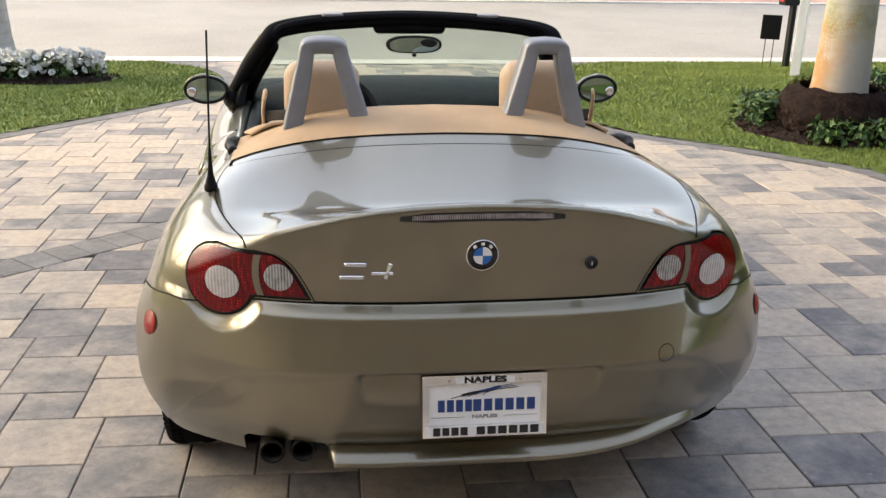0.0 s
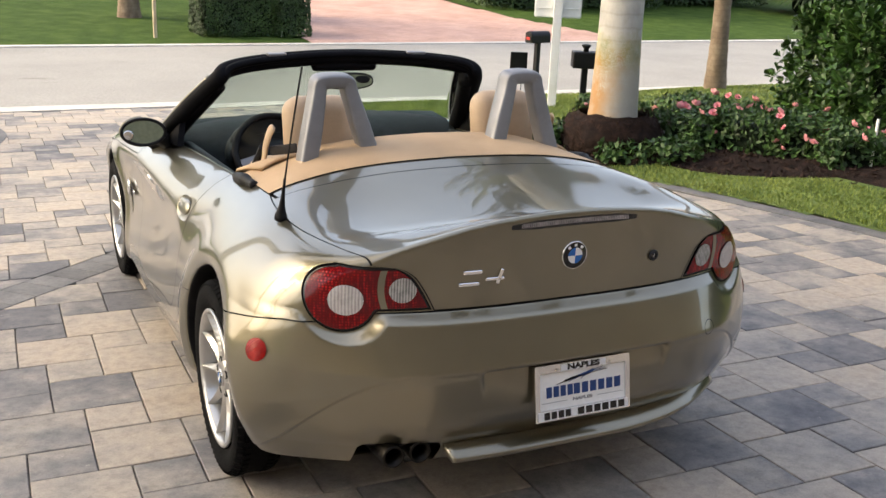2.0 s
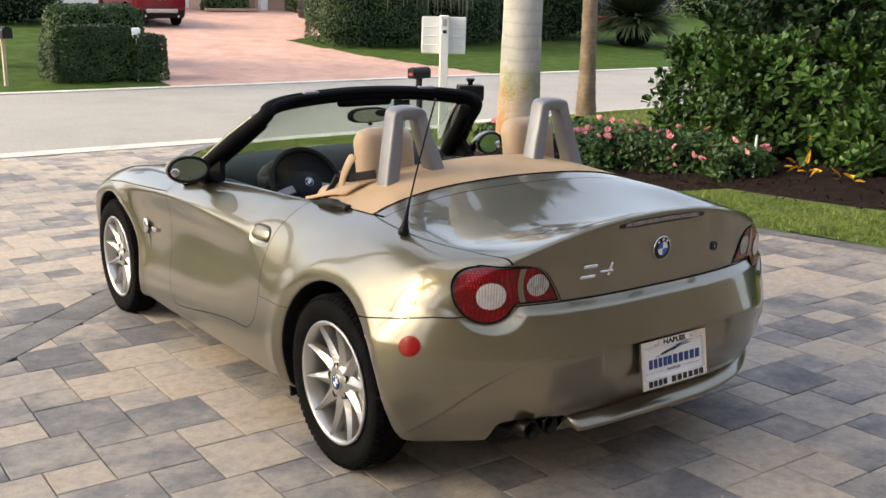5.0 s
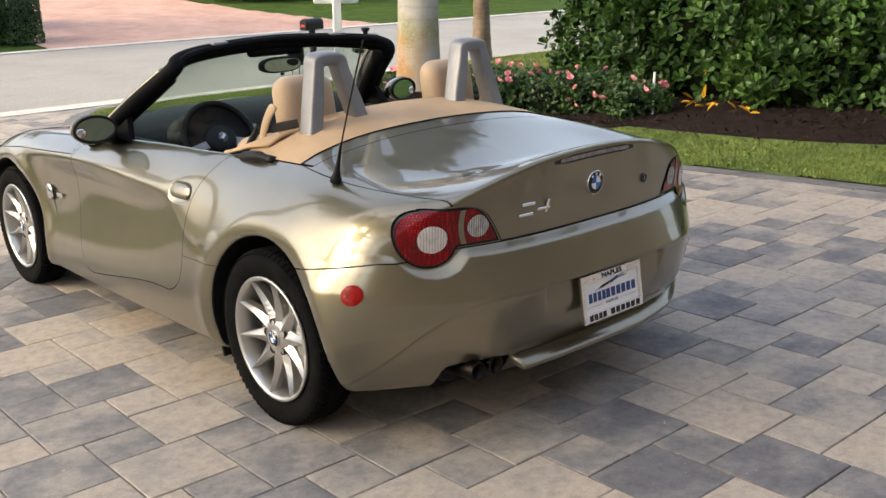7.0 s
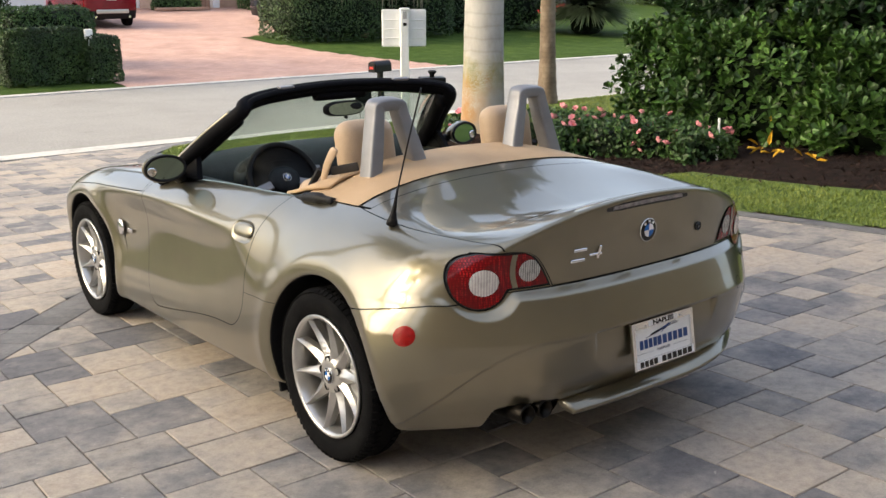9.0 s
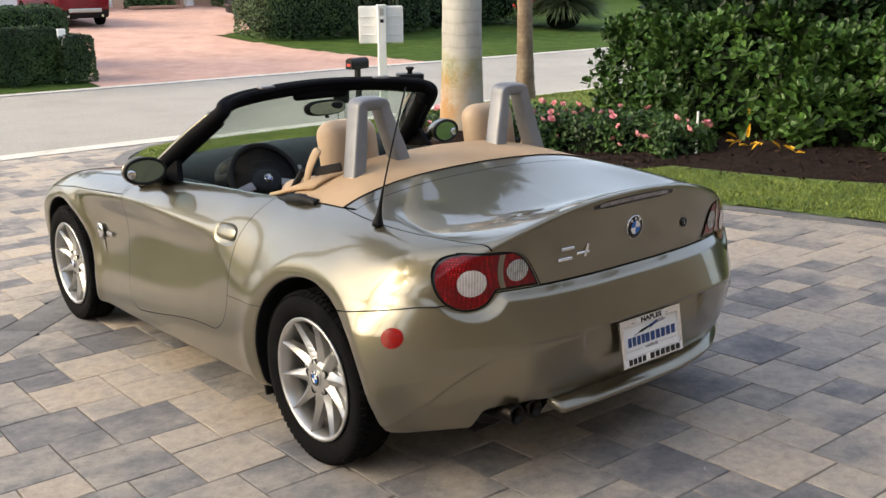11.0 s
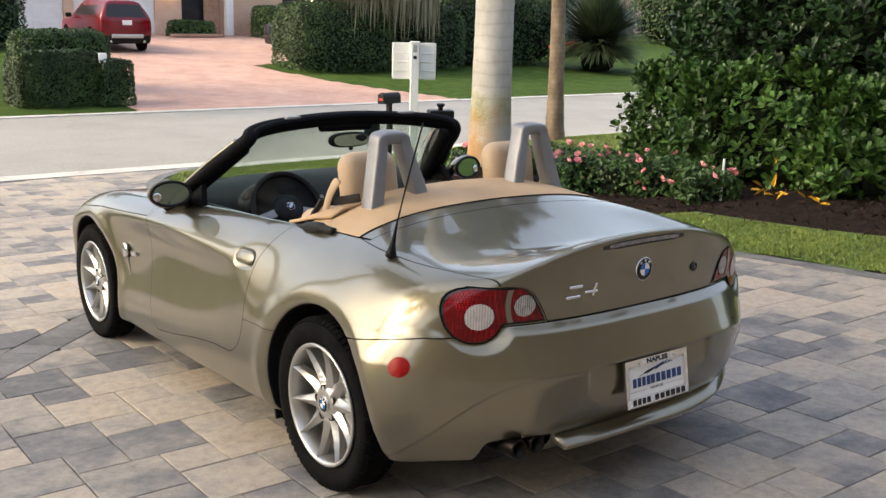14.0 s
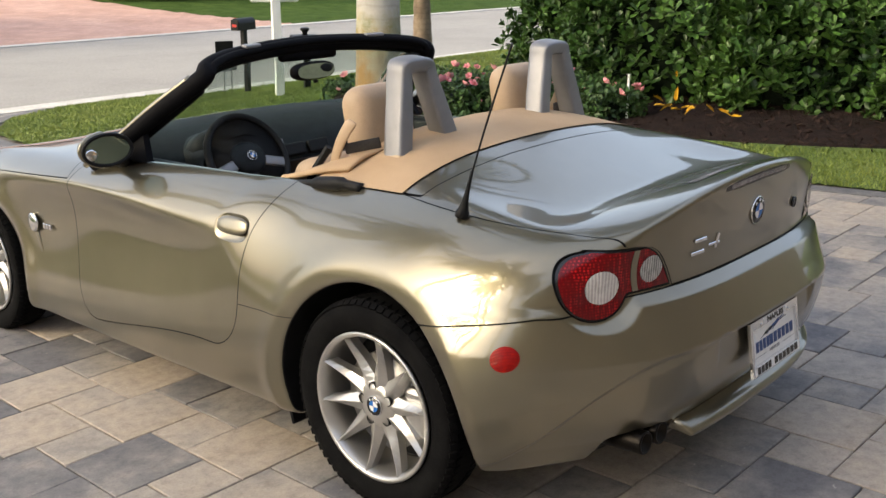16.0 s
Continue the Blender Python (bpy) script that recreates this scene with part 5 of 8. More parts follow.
# dashboard
bm = bmesh.new()
prof = [(1.34, 0.50), (1.31, 0.66), (1.30, 0.74), (1.315, 0.80), (1.335, 0.835), (1.36, 0.862), (1.42, 0.895), (1.52, 0.93), (1.68, 0.95), (1.80, 0.93)]
rows = []
for i in range(21):
    u = -1 + i / 10
    rows.append([bm.verts.new((u * 0.67, y + 0.03 * u * u, z - 0.02 * u * u)) for y, z in prof])
for a, b in zip(rows, rows[1:]):
    for k in range(len(prof) - 1):
        bm.faces.new((a[k], b[k], b[k + 1], a[k + 1]))
dash = part("dashboard", bm, DASHBLACK, car, "black grained dashboard", True)
part("instrument_cowl", lathe([(0.0, 0.05), (0.085, 0.05), (0.105, 0.0), (0.098, -0.06), (0.088, -0.06), (0.085, -0.01), (0.0, -0.005)], 28), DASHBLACK, dash, "hooded instruments", True).matrix_basis = pose(-0.395, 1.33, 0.862, 72, 0, 0) @ Matrix.Diagonal((0.85, 0.8, 1, 1))
part("instrument_cowl", lathe([(0.0, 0.05), (0.085, 0.05), (0.105, 0.0), (0.098, -0.06), (0.088, -0.06), (0.085, -0.01), (0.0, -0.005)], 28), DASHBLACK, dash, "hooded instruments", True).matrix_basis = pose(-0.225, 1.33, 0.862, 72, 0, 0) @ Matrix.Diagonal((0.85, 0.8, 1, 1))
for vx in (0.0, 0.13, 0.52):
    part("air_vent", box((0.115, 0.02, 0.055), (vx, 1.308, 0.812), 0.008, 2, pose(0, 0, 0, -25, 0, 0)), BLACKTRIM, dash, "black air vent")
part("dash_strip", box((0.84, 0.012, 0.07), (0.22, 1.302, 0.735), 0.004, 2), DARKWOOD, dash, "gloss strip across the dash")
# hooded binnacle with two dials
bm = bmesh.new()
rows = []
for y, k in ((1.255, 1.0), (1.25, 1.03), (1.27, 1.06), (1.35, 1.06), (1.48, 0.98)):
    rows.append([bm.verts.new((-0.31 + 0.185 * k * math.cos(a), y + 0.03 * math.sin(a) * (k > 1.02), 0.80 + 0.118 * k * math.sin(a) ** 0.8)) for a in np.linspace(0, math.pi, 25)])
for a, b in zip(rows, rows[1:]):
    for k in range(24):
        bm.faces.new((a[k], a[k + 1], b[k + 1], b[k]))
part("binnacle_hood", bm, DASHBLACK, dash, "black hood over the instruments", True)
for dx in (-0.395, -0.225):
    part("dial_ring", lathe([(0.066, 0.0), (0.068, 0.006), (0.061, 0.008), (0.058, 0.0)], 32), SILVER, dash, "grey dial ring", True).matrix_basis = pose(dx, 1.285, 0.845, 72, 0, 0)
    part("dial_face", lathe([(0.06, 0.001), (0.0, 0.001)], 28), BLACKENAMEL, dash, "black dial face").matrix_basis = pose(dx, 1.287, 0.8455, 72, 0, 0)
part("centre_screen", box((0.085, 0.008, 0.05), (-0.105, 1.30, 0.842), 0.003, 2, pose(0, 0, 0, -20, 0, 0)), SILVER, dash, "grey centre panel")
for q in range(3):
    part("control_knob", lathe([(0.019, 0), (0.018, 0.014), (0.0, 0.016)], 20), SILVER, dash, "round heater knob", True).matrix_basis = pose(-0.065 + 0.07 * q, 1.303, 0.69, 90, 0, 0)
part("console", box((0.22, 0.75, 0.26), (0.0, 0.86, 0.5), 0.03, 3), DASHBLACK, car, "black centre console", True)
# steering wheel
sw = part("steering_wheel", lathe([(0.176 + 0.015 * math.cos(a), 0.015 * math.sin(a)) for a in np.linspace(0, 2 * math.pi, 13)], 48), BLACKTRIM, car, "black three-spoke steering wheel", True)
sw.matrix_basis = pose(-0.312, 1.215, 0.832, 62, 0, 0)
bm = bmesh.new()
bmesh.ops.create_uvsphere(bm, u_segments=24, v_segments=14, radius=1)
bmesh.ops.scale(bm, vec=(0.082, 0.068, 0.028), verts=bm.verts)
part("airbag_pad", bm, DASHBLACK, sw, "black hub pad", True)
for a in (195, -15, 270):
    part("spoke", join(box((0.115, 0.042, 0.016), (0.118, 0, 0), 0.007, 2)), SILVER if a != 270 else BLACKTRIM, sw, "grey wheel spoke", True).matrix_basis = pose(0, 0, 0.0, 0, 0, a)


def roundel(parent, m, r):
    """The maker's round badge as plain shapes: ring, dark band, four quarters."""
    ring = part("roundel", lathe([(r, -0.002), (r, 0.003), (r * 0.95, 0.0045), (r * 0.92, 0.003), (0, 0.003)], 40), CHROME, parent, "round badge with blue and white quarters", True)
    ring.matrix_basis = m
    band_ = part("dark_band", lathe([(r * 0.92, 0.0031), (r * 0.90, 0.0042), (0, 0.0042)], 40), BLACKENAMEL, ring, "black band", True)
    for k in range(4):
        bm = bmesh.new()
        arc = [(r * 0.56 * math.cos(a), r * 0.56 * math.sin(a)) for a in np.linspace(k * math.pi / 2, (k + 1) * math.pi / 2, 9)]
        bm.faces.new([bm.verts.new((x, y, 0.0058)) for x, y in [(0, 0)] + arc])
        part("quarter", bm, BLUEENAMEL if k % 2 == 1 else WHITEENAMEL, ring, "blue quarter" if k % 2 == 1 else "white quarter")
    for k in range(3):
        a = radians(130 - 40 * k)
        bm = box((r * 0.2, r * 0.18, 0.001), (0, 0, 0), 0, 1, pose(0, 0, 0, 0, 0, math.degrees(a) - 90))
        bmesh.ops.translate(bm, vec=(r * 0.74 * math.cos(a), r * 0.74 * math.sin(a), 0.0052), verts=bm.verts)
        part("badge_mark", bm, WHITEENAMEL, ring)
    return ring


def on_tail(x, z, out=0.002):
    """A pose on the car's tail, its z axis outwards, its y axis up."""
    e = 0.004
    y = float(tail(np.array(abs(x)), np.array(z)))
    gx = (float(tail(np.array(abs(x) + e), np.array(z))) - y) / e * (1 if x >= 0 else -1)
    gz = (float(tail(np.array(abs(x)), np.array(z + e))) - y) / e
    n = Vector((gx, -1, gz)).normalized()
    up = (Vector((0, 0, 1)) - n * n.z).normalized()
    m = Matrix((up.cross(n), up, n)).transposed().to_4x4()
    m.translation = Vector((x, y, z)) + n * out
    return m


roundel(lid_ob, on_tail(0.0, 0.826), 0.0415)
roundel(sw, pose(0, 0, 0.029), 0.021)
lk = part("boot_lock", lathe([(0.0165, -0.002), (0.0165, 0.004), (0.012, 0.005), (0.0115, 0.001), (0.010, 0.001), (0.0095, 0.004), (0, 0.004)], 28), BLACKENAMEL, lid_ob, "black-ringed boot lock", True)
lk.matrix_basis = on_tail(0.282, 0.795)
part("lock_slot", box((0.0025, 0.010, 0.001), (0, 0, 0.0045)), CHROME, lk)
# model lettering, drawn as plain slanted bars
bars = ((-0.030, 0.017, 0.054, 0.011, 0), (-0.040, -0.017, 0.060, 0.011, 0),
        (0.036, -0.006, 0.054, 0.009, 0), (0.05, 0.0, 0.044, 0.011, 72))
emblem = part("model_emblem", join(*[box((w, h, 0.005), (0, 0, 0), 0.0015, 1, Matrix.Translation((x, y, 0)) @ pose(0, 0, 0, 0, 0, a)) for x, y, w, h, a in bars]), CHROME, lid_ob, "slanted chrome emblem bars")
emblem.matrix_basis = on_tail(-0.282, 0.787, 0.003)

# number plate with its frame
pm = on_tail(0.0, 0.452, -0.012)
plate_top, plate_low = Vector((0, -0.792, 0.533)), Vector((0, -0.812, 0.372))
upv = (plate_top - plate_low).normalized()
nv = Vector((1, 0, 0)).cross(upv).normalized()
pm = Matrix((Vector((1, 0, 0)), upv, nv)).transposed().to_4x4()
pm.translation = (plate_top + plate_low) / 2 + Vector((0.005, 0, 0))
plate = part("number_plate", box((0.305, 0.152, 0.003), (0, 0, 0.0), 0.001, 1), WHITEPAINT, car, "white dealer plate in a chrome frame")
plate.matrix_basis = pm


def rounded_frame(w, h, t, hole_w, hole_lo, hole_hi, z):
    """A plate frame: an outer rectangle with a window in it."""
    bm = bmesh.new()
    x, y, hx = w / 2, h / 2, hole_w / 2
    quads = [(-x, -y, x, hole_lo), (-x, hole_hi, x, y), (-x, hole_lo, -hx, hole_hi), (hx, hole_lo, x, hole_hi)]
    for a, b, c, d in quads:
        r = bmesh.ops.create_cube(bm, size=1)["verts"]
        bmesh.ops.scale(bm, vec=(c - a, d - b, t), verts=r)
        bmesh.ops.translate(bm, vec=((a + c) / 2, (b + d) / 2, z), verts=r)
    return bm


part("plate_frame", rounded_frame(0.316, 0.162, 0.009, 0.286, -0.050, 0.058, 0.004), CHROME, plate, "thin chrome plate frame")
part("frame_band", box((0.300, 0.026, 0.001), (0, -0.0645, 0.0091)), WHITEENAMEL, plate, "white lower frame band")
part("frame_band", box((0.15, 0.018, 0.001), (0, 0.068, 0.0091)), WHITEENAMEL, plate, "white upper frame band")


def words(text, size, mat, parent, m, label, squash=1.0):
    cu = bpy.data.curves.new("lettering", "FONT")
    cu.body, cu.size, cu.align_x, cu.align_y, cu.extrude, cu.offset = text, size, "CENTER", "CENTER", 0.0004, size * 0.05
    tmp = new("tmp", cu)
    me = bpy.data.meshes.new_from_object(tmp.evaluated_get(bpy.context.evaluated_depsgraph_get()))
    bpy.data.objects.remove(tmp)
    me.materials.clear()
    me.materials.append(mat)
    ob = new("lettering", me)
    ob.parent = parent
    ob.matrix_basis = m @ Matrix.Diagonal((squash, 1, 1, 1))
    return tagged(ob, label)


words("NAPLES", 0.021, BLACKENAMEL, plate, pose(0, 0.068, 0.0102), "black word on the frame", 1.5)
words("NAPLES", 0.012, GREYPRINT, plate, pose(0, -0.030, 0.0022), "small grey word", 1.6)
for x0, w, n in ((-0.088, 0.092, 4), (0.058, 0.165, 6)):
    for j in range(n):
        part("dealer_bar", box((w / n * 0.78, 0.021, 0.001), (x0 - w / 2 + w / n * (j + 0.5), -0.0645, 0.0102)), BLACKENAMEL, plate, "black dealer name bar")
        part("dealer_mark", box((w / n * 0.74, 0.031, 0.001), (0, 0, 0), 0, 1, Matrix.Translation((x0 * 0.86 - w / 2 + w / n * (j + 0.5), 0.0, 0.0024)) @ Matrix.Shear("XY", 4, (0.25, 0))), BLUEPRINT, plate, "dark blue slanted logo bar")
for k in range(3):
    sweep = tube(curve_points([(-0.085 + 0.04 * k, 0.020 + 0.003 * k, 0.002), (-0.02 + 0.02 * k, 0.034 + 0.004 * k, 0.002), (0.085 - 0.008 * k, 0.044 + 0.004 * k, 0.002)], 8), [0.001] * 4 + [0.0036] * 8 + [0.001] * 5, 6)
    part("logo_sweep", sweep, BLUEPRINT if k else BLACKENAMEL, plate, "curved logo stroke")
for x in (-0.093, 0.093):
    part("logo_line", box((0.085, 0.0012, 0.0006), (x, -0.030, 0.002)), GREYPRINT, plate, "thin grey line")
for x in (-0.07, 0.07):
    part("plate_screw", lathe([(0.004, 0), (0.004, 0.0015), (0, 0.002)], 12), CHROME, plate).matrix_basis = pose(x * 1.28, 0.064, 0.009)

# rear lip, left out round the exhaust
bm = bmesh.new()
rows = []
for i in range(49):
    t = i / 48
    x = -0.385 + t * 1.02
    ax = abs(x)
    e = 1 - smooth01((t - 0.72) / 0.28) * 0.72
    y0 = float(tail(np.array(ax), np.array(0.315)))
    lift = 0.035 * smooth01((t - 0.55) / 0.45)
    out = 0.037 * e + 0.006
    slant = 0.012 * (1 - smooth01(t / 0.02))
    top, low = 0.306 + lift * 0.8, 0.262 + lift
    ring = ((0.0, y0 + 0.012, top), (0.0, y0 - out * 0.10, top - 0.002), (slant * 0.5, y0 - out * 0.50, top - 0.012), (slant, y0 - out * 0.95, low + 0.015),
            (slant, y0 - out, low + 0.011), (slant, y0 - out * 0.98, low + 0.003), (slant, y0 - out * 0.85, low), (slant, y0 + 0.05, low + 0.010))
    rows.append([bm.verts.new((x + dx, y, z)) for dx, y, z in ring])
for a, b in zip(rows, rows[1:]):
    for k in range(7):
        bm.faces.new((a[k], a[k + 1], b[k + 1], b[k]))
for r in (rows[0], rows[-1][::-1]):
    bm.faces.new(r)
bmesh.ops.recalc_face_normals(bm, faces=bm.faces)
part("rear_lip", bm, PAINT, bump_ob, "", True)
# exhaust
sil = part("silencer", tube([(-0.60, -0.50, 0.335), (-0.36, -0.50, 0.335)], 0.075, 20), BLACKTRIM, car, "dark silencer box", True)
for x in (-0.532, -0.452):
    pipe = lathe([(0.026, 0.0), (0.031, 0.0), (0.033, 0.004), (0.033, 0.17), (0.027, 0.17), (0.026, 0.0)], 28, "z", False)
    bmesh.ops.transform(pipe, matrix=pose(x, -0.70, 0.290, -92, 0, 0), verts=pipe.verts)
    part("exhaust_pipe", pipe, PIPE, sil, "dark round exhaust pipe", True)
    # black disc stands for the shade inside the pipe
    part("pipe_shade_disc", lathe([(0.027, 0), (0.0, 0.0)], 24), SOFTBLACK, sil).matrix_basis = pose(x, -0.60, 0.290, 90, 0, 0)
# tray set low, out of view, to keep light from under the car
part("underbody", box((1.15, 3.3, 0.06), (0, 1.35, 0.165), 0.02, 2), BLACKTRIM, car, "black underbody tray")
# box added under the boot to read as shadow and block light
part("under_boot_shade_box", box((1.06, 0.48, 0.18), (0, -0.30, 0.262), 0.07, 4), BLACKTRIM, car, "black box added under the boot to deepen the shadow there")

# aerial
ant_path = curve_points([(-0.700, -0.222, 0.888), (-0.696, -0.249, 0.98), (-0.687, -0.304, 1.14), (-0.675, -0.378, 1.335)], 10)
aer = part("aerial", tube(ant_path, [0.0038] * 8 + [0.0028] * (len(ant_path) - 8), 8), BLACKTRIM, car, "thin black whip aerial", True)
foot = lathe([(0.019, -0.012), (0.019, 0.002), (0.015, 0.010), (0.009, 0.035), (0.0058, 0.07), (0.0045, 0.10), (0.0040, 0.12), (0, 0.121)], 20)
part("aerial_foot", foot, BLACKTRIM, aer, "cone-shaped black foot", True).matrix_basis = Matrix.Translation((-0.700, -0.222, 0.887)) @ Vector((0.004, -0.027, 0.095)).to_track_quat("Z", "Y").to_matrix().to_4x4()


# wheels
def wheel():
    w = bpy.data.objects.new("wheel", None)
    scene.collection.objects.link(w)
    w.parent = car
    ty = [(0.222, 0.055), (0.232, 0.064), (0.252, 0.073), (0.278, 0.077), (0.298, 0.073), (0.308, 0.062), (0.313, 0.05), (0.315, 0.03), (0.316, 0.0)]
    prof = ty + [(r, -h) for r, h in ty[-2::-1]]
    tyre = part("tyre", lathe([(r, h) for r, h in prof], 72, "x", False), RUBBER, w, "black road tyre", True)
    bm = bmesh.new()
    for k in range(72):
        a = 2 * math.pi * k / 72
        for hx in (-0.062, -0.038, 0.038, 0.062):
            r = bmesh.ops.create_cube(bm, size=1)["verts"]
            bmesh.ops.scale(bm, vec=(0.021, 0.019, 0.006), verts=r)
            rad = 0.316 if abs(hx) < 0.05 else 0.3095
            bmesh.ops.transform(bm, matrix=pose(0, 0, 0, math.degrees(a), 0, 0) @ pose(hx, 0, rad, 0, 0 if abs(hx) < 0.05 else math.copysign(28, hx), 12 if hx > 0 else -12), verts=r)
    tagged(part("tread", bm, RUBBER, tyre, "tread blocks"), kind="stuff")
    barrel = [(0.226, 0.066), (0.2265, 0.072), (0.222, 0.075), (0.214, 0.072), (0.208, 0.060), (0.203, 0.03), (0.197, -0.06)]
    rim = part("rim", lathe(barrel, 64, "x", False), ALLOY, w, "silver alloy rim with ten tapering spokes", True)
    for k in range(10):
        bm = bmesh.new()
        rows = []
        n = 9
        for i in range(n):
            t = i / (n - 1)
            r = 0.052 + t * 0.160
            half = 0.0275 * (1 - t) ** 1.25 + 0.0065
            crest = 0.048 + 0.022 * t ** 1.5 - 0.004 * math.sin(math.pi * t)
            rows.append([bm.verts.new(c) for c in ((crest - 0.040, r, -half * 1.15), (crest - 0.014, r, -half), (crest, r, -half * 0.10), (crest, r, half * 0.10), (crest - 0.014, r, half), (crest - 0.040, r, half * 1.15))])
        for a, b in zip(rows, rows[1:]):
            for q in range(5):
                bm.faces.new((a[q], a[q + 1], b[q + 1], b[q]))
        bm.faces.new(rows[0])
        bm.faces.new(rows[-1][::-1])
        bmesh.ops.recalc_face_normals(bm, faces=bm.faces)
        sp = part("wheel_spoke", bm, ALLOY, rim)
        sp.matrix_basis = pose(0, 0, 0, 36 * k + 9, 0, 0)
    hub = part("hub", lathe([(0.075, 0.0), (0.076, 0.030), (0.066, 0.045), (0.045, 0.052), (0.034, 0.050), (0.0, 0.050)], 40, "x"), ALLOY, rim, "silver hub", True)
    for k in range(5):
        a = radians(72 * k + 27)
        lug = lathe([(0.0145, 0.0), (0.0145, 0.0478), (0.0125, 0.0482), (0.012, 0.036), (0, 0.036)], 18, "x")
        part("lug_hole", lug, BLACKTRIM, rim, "recessed wheel bolt", True).location = (0.002, 0.0555 * math.cos(a), 0.0555 * math.sin(a))
    cap = roundel(rim, Matrix(((0, 0, 1, 0.0525), (1, 0, 0, 0), (0, 1, 0, 0), (0, 0, 0, 1))), 0.030)
    disc = part("brake_disc", lathe([(0.06, -0.012), (0.146, -0.012), (0.146, 0.010), (0.06, 0.010)], 48, "x", False), DISC, w, "grey brake disc", True)
    part("brake_caliper", box((0.07, 0.09, 0.16), (-0.01, 0.128, 0.0), 0.02, 2), ALLOY, w, "pale brake caliper")
    part("inner_barrel", lathe([(0.196, -0.07), (0.19, -0.07), (0.05, -0.05), (0.0, -0.05)], 40, "x"), BLACKTRIM, w, "dark wheel inside")
    return w


proto = wheel()
spots = [(-1, 0.0, 0.798), (-1, 2.495, 0.772), (1, 0.0, 0.798), (1, 2.495, 0.772)]
for k, (s, y, x) in enumerate(spots):
    m = pose(s * x, y, 0.316, 13 * k, 0, 0) if s > 0 else pose(s * x, y, 0.316, 13 * k, 0, 180)
    if k == 0:
        proto.matrix_basis = m
    else:
        copy_thing(proto, m)
part("mud_flap", box((0.09, 0.012, 0.11), (-0.80, 0.40, 0.195), 0.004, 1, pose(0, 0, 0, -14, 0, 0)), BLACKTRIM, car, "black mud flap")
part("mud_flap", box((0.09, 0.012, 0.11), (0.80, 0.40, 0.195), 0.004, 1, pose(0, 0, 0, -14, 0, 0)), BLACKTRIM, car, "black mud flap")
car.matrix_world = GRADE


# ---- planting ----
def on_land(x, y, dz=0.0):
    return float(land(x, y)) + dz


def bumpy_box(n, size, rng, bulge=0.12, depth=0.25, bottom=False):
    """Points and normals scattered over an uneven rounded box that stands on the ground."""
    sx, sy, sz = size
    areas = np.array([sy * sz, sy * sz, sx * sz, sx * sz, sx * sy])
    which = rng.choice(5, n, p=areas / areas.sum())
    u, v = rng.uniform(-0.5, 0.5, n), rng.uniform(-0.5, 0.5, n)
    p, q = np.zeros((n, 3)), np.zeros((n, 3))
    for k in range(5):
        m = which == k
        if k < 2:
            sgn = -1 if k == 0 else 1
            p[m] = np.stack([np.full(m.sum(), sgn * 0.5), u[m], v[m] + 0.5], 1)
            q[m] = (sgn, 0, 0)
        elif k < 4:
            sgn = -1 if k == 2 else 1
            p[m] = np.stack([u[m], np.full(m.sum(), sgn * 0.5), v[m] + 0.5], 1)
            q[m] = (0, sgn, 0)
        else:
            p[m] = np.stack([u[m], v[m], np.ones(m.sum())], 1)
            q[m] = (0, 0, 1)
    p *= size
    wave = np.array([noise.noise(Vector(c) * 1.3) + 0.5 * noise.noise(Vector(c) * 3.1) for c in p])
    rim = np.minimum.reduce([np.abs(p[:, 0] / sx), np.abs(p[:, 1] / sy)])
    ctr = np.array([0, 0, sz * 0.45])
    rad = p - ctr
    corner = (np.abs(p[:, 0] / sx) * 2) ** 6 + (np.abs(p[:, 1] / sy) * 2) ** 6 + (p[:, 2] / sz) ** 6
    shrink = 1 - 0.105 * np.clip(corner - 1, 0, 2)
    p = ctr + rad * shrink[:, None]
    p += q * (bulge * wave - rng.uniform(0, depth, n) ** 1.5 * 1.2)[:, None]
    return p, q


def core(size, seg=10, inset=0.2, seed=0):
    """The uneven solid core of a bush; it blocks light and carries the inner shade as colour."""
    bm = bmesh.new()
    bmesh.ops.create_cube(bm, size=1)
    bmesh.ops.subdivide_edges(bm, edges=bm.edges[:], cuts=seg, use_grid_fill=True)
    for v in bm.verts:
        c = Vector(v.co)
        r = (abs(c.x * 2) ** 4 + abs(c.y * 2) ** 4 + abs(c.z * 2) ** 4) ** (1 / 4)
        c = c / max(r, 0.3) * 0.95
        k = 1 + 0.12 * noise.noise(c * 5 + Vector((seed, 0, 0)))
        v.co = Vector((c.x * (size[0] - inset) * k, c.y * (size[1] - inset) * k, (c.z + 0.5) * (size[2] - inset * 0.5) * (1 if c.z < 0 else k)))
    return bm


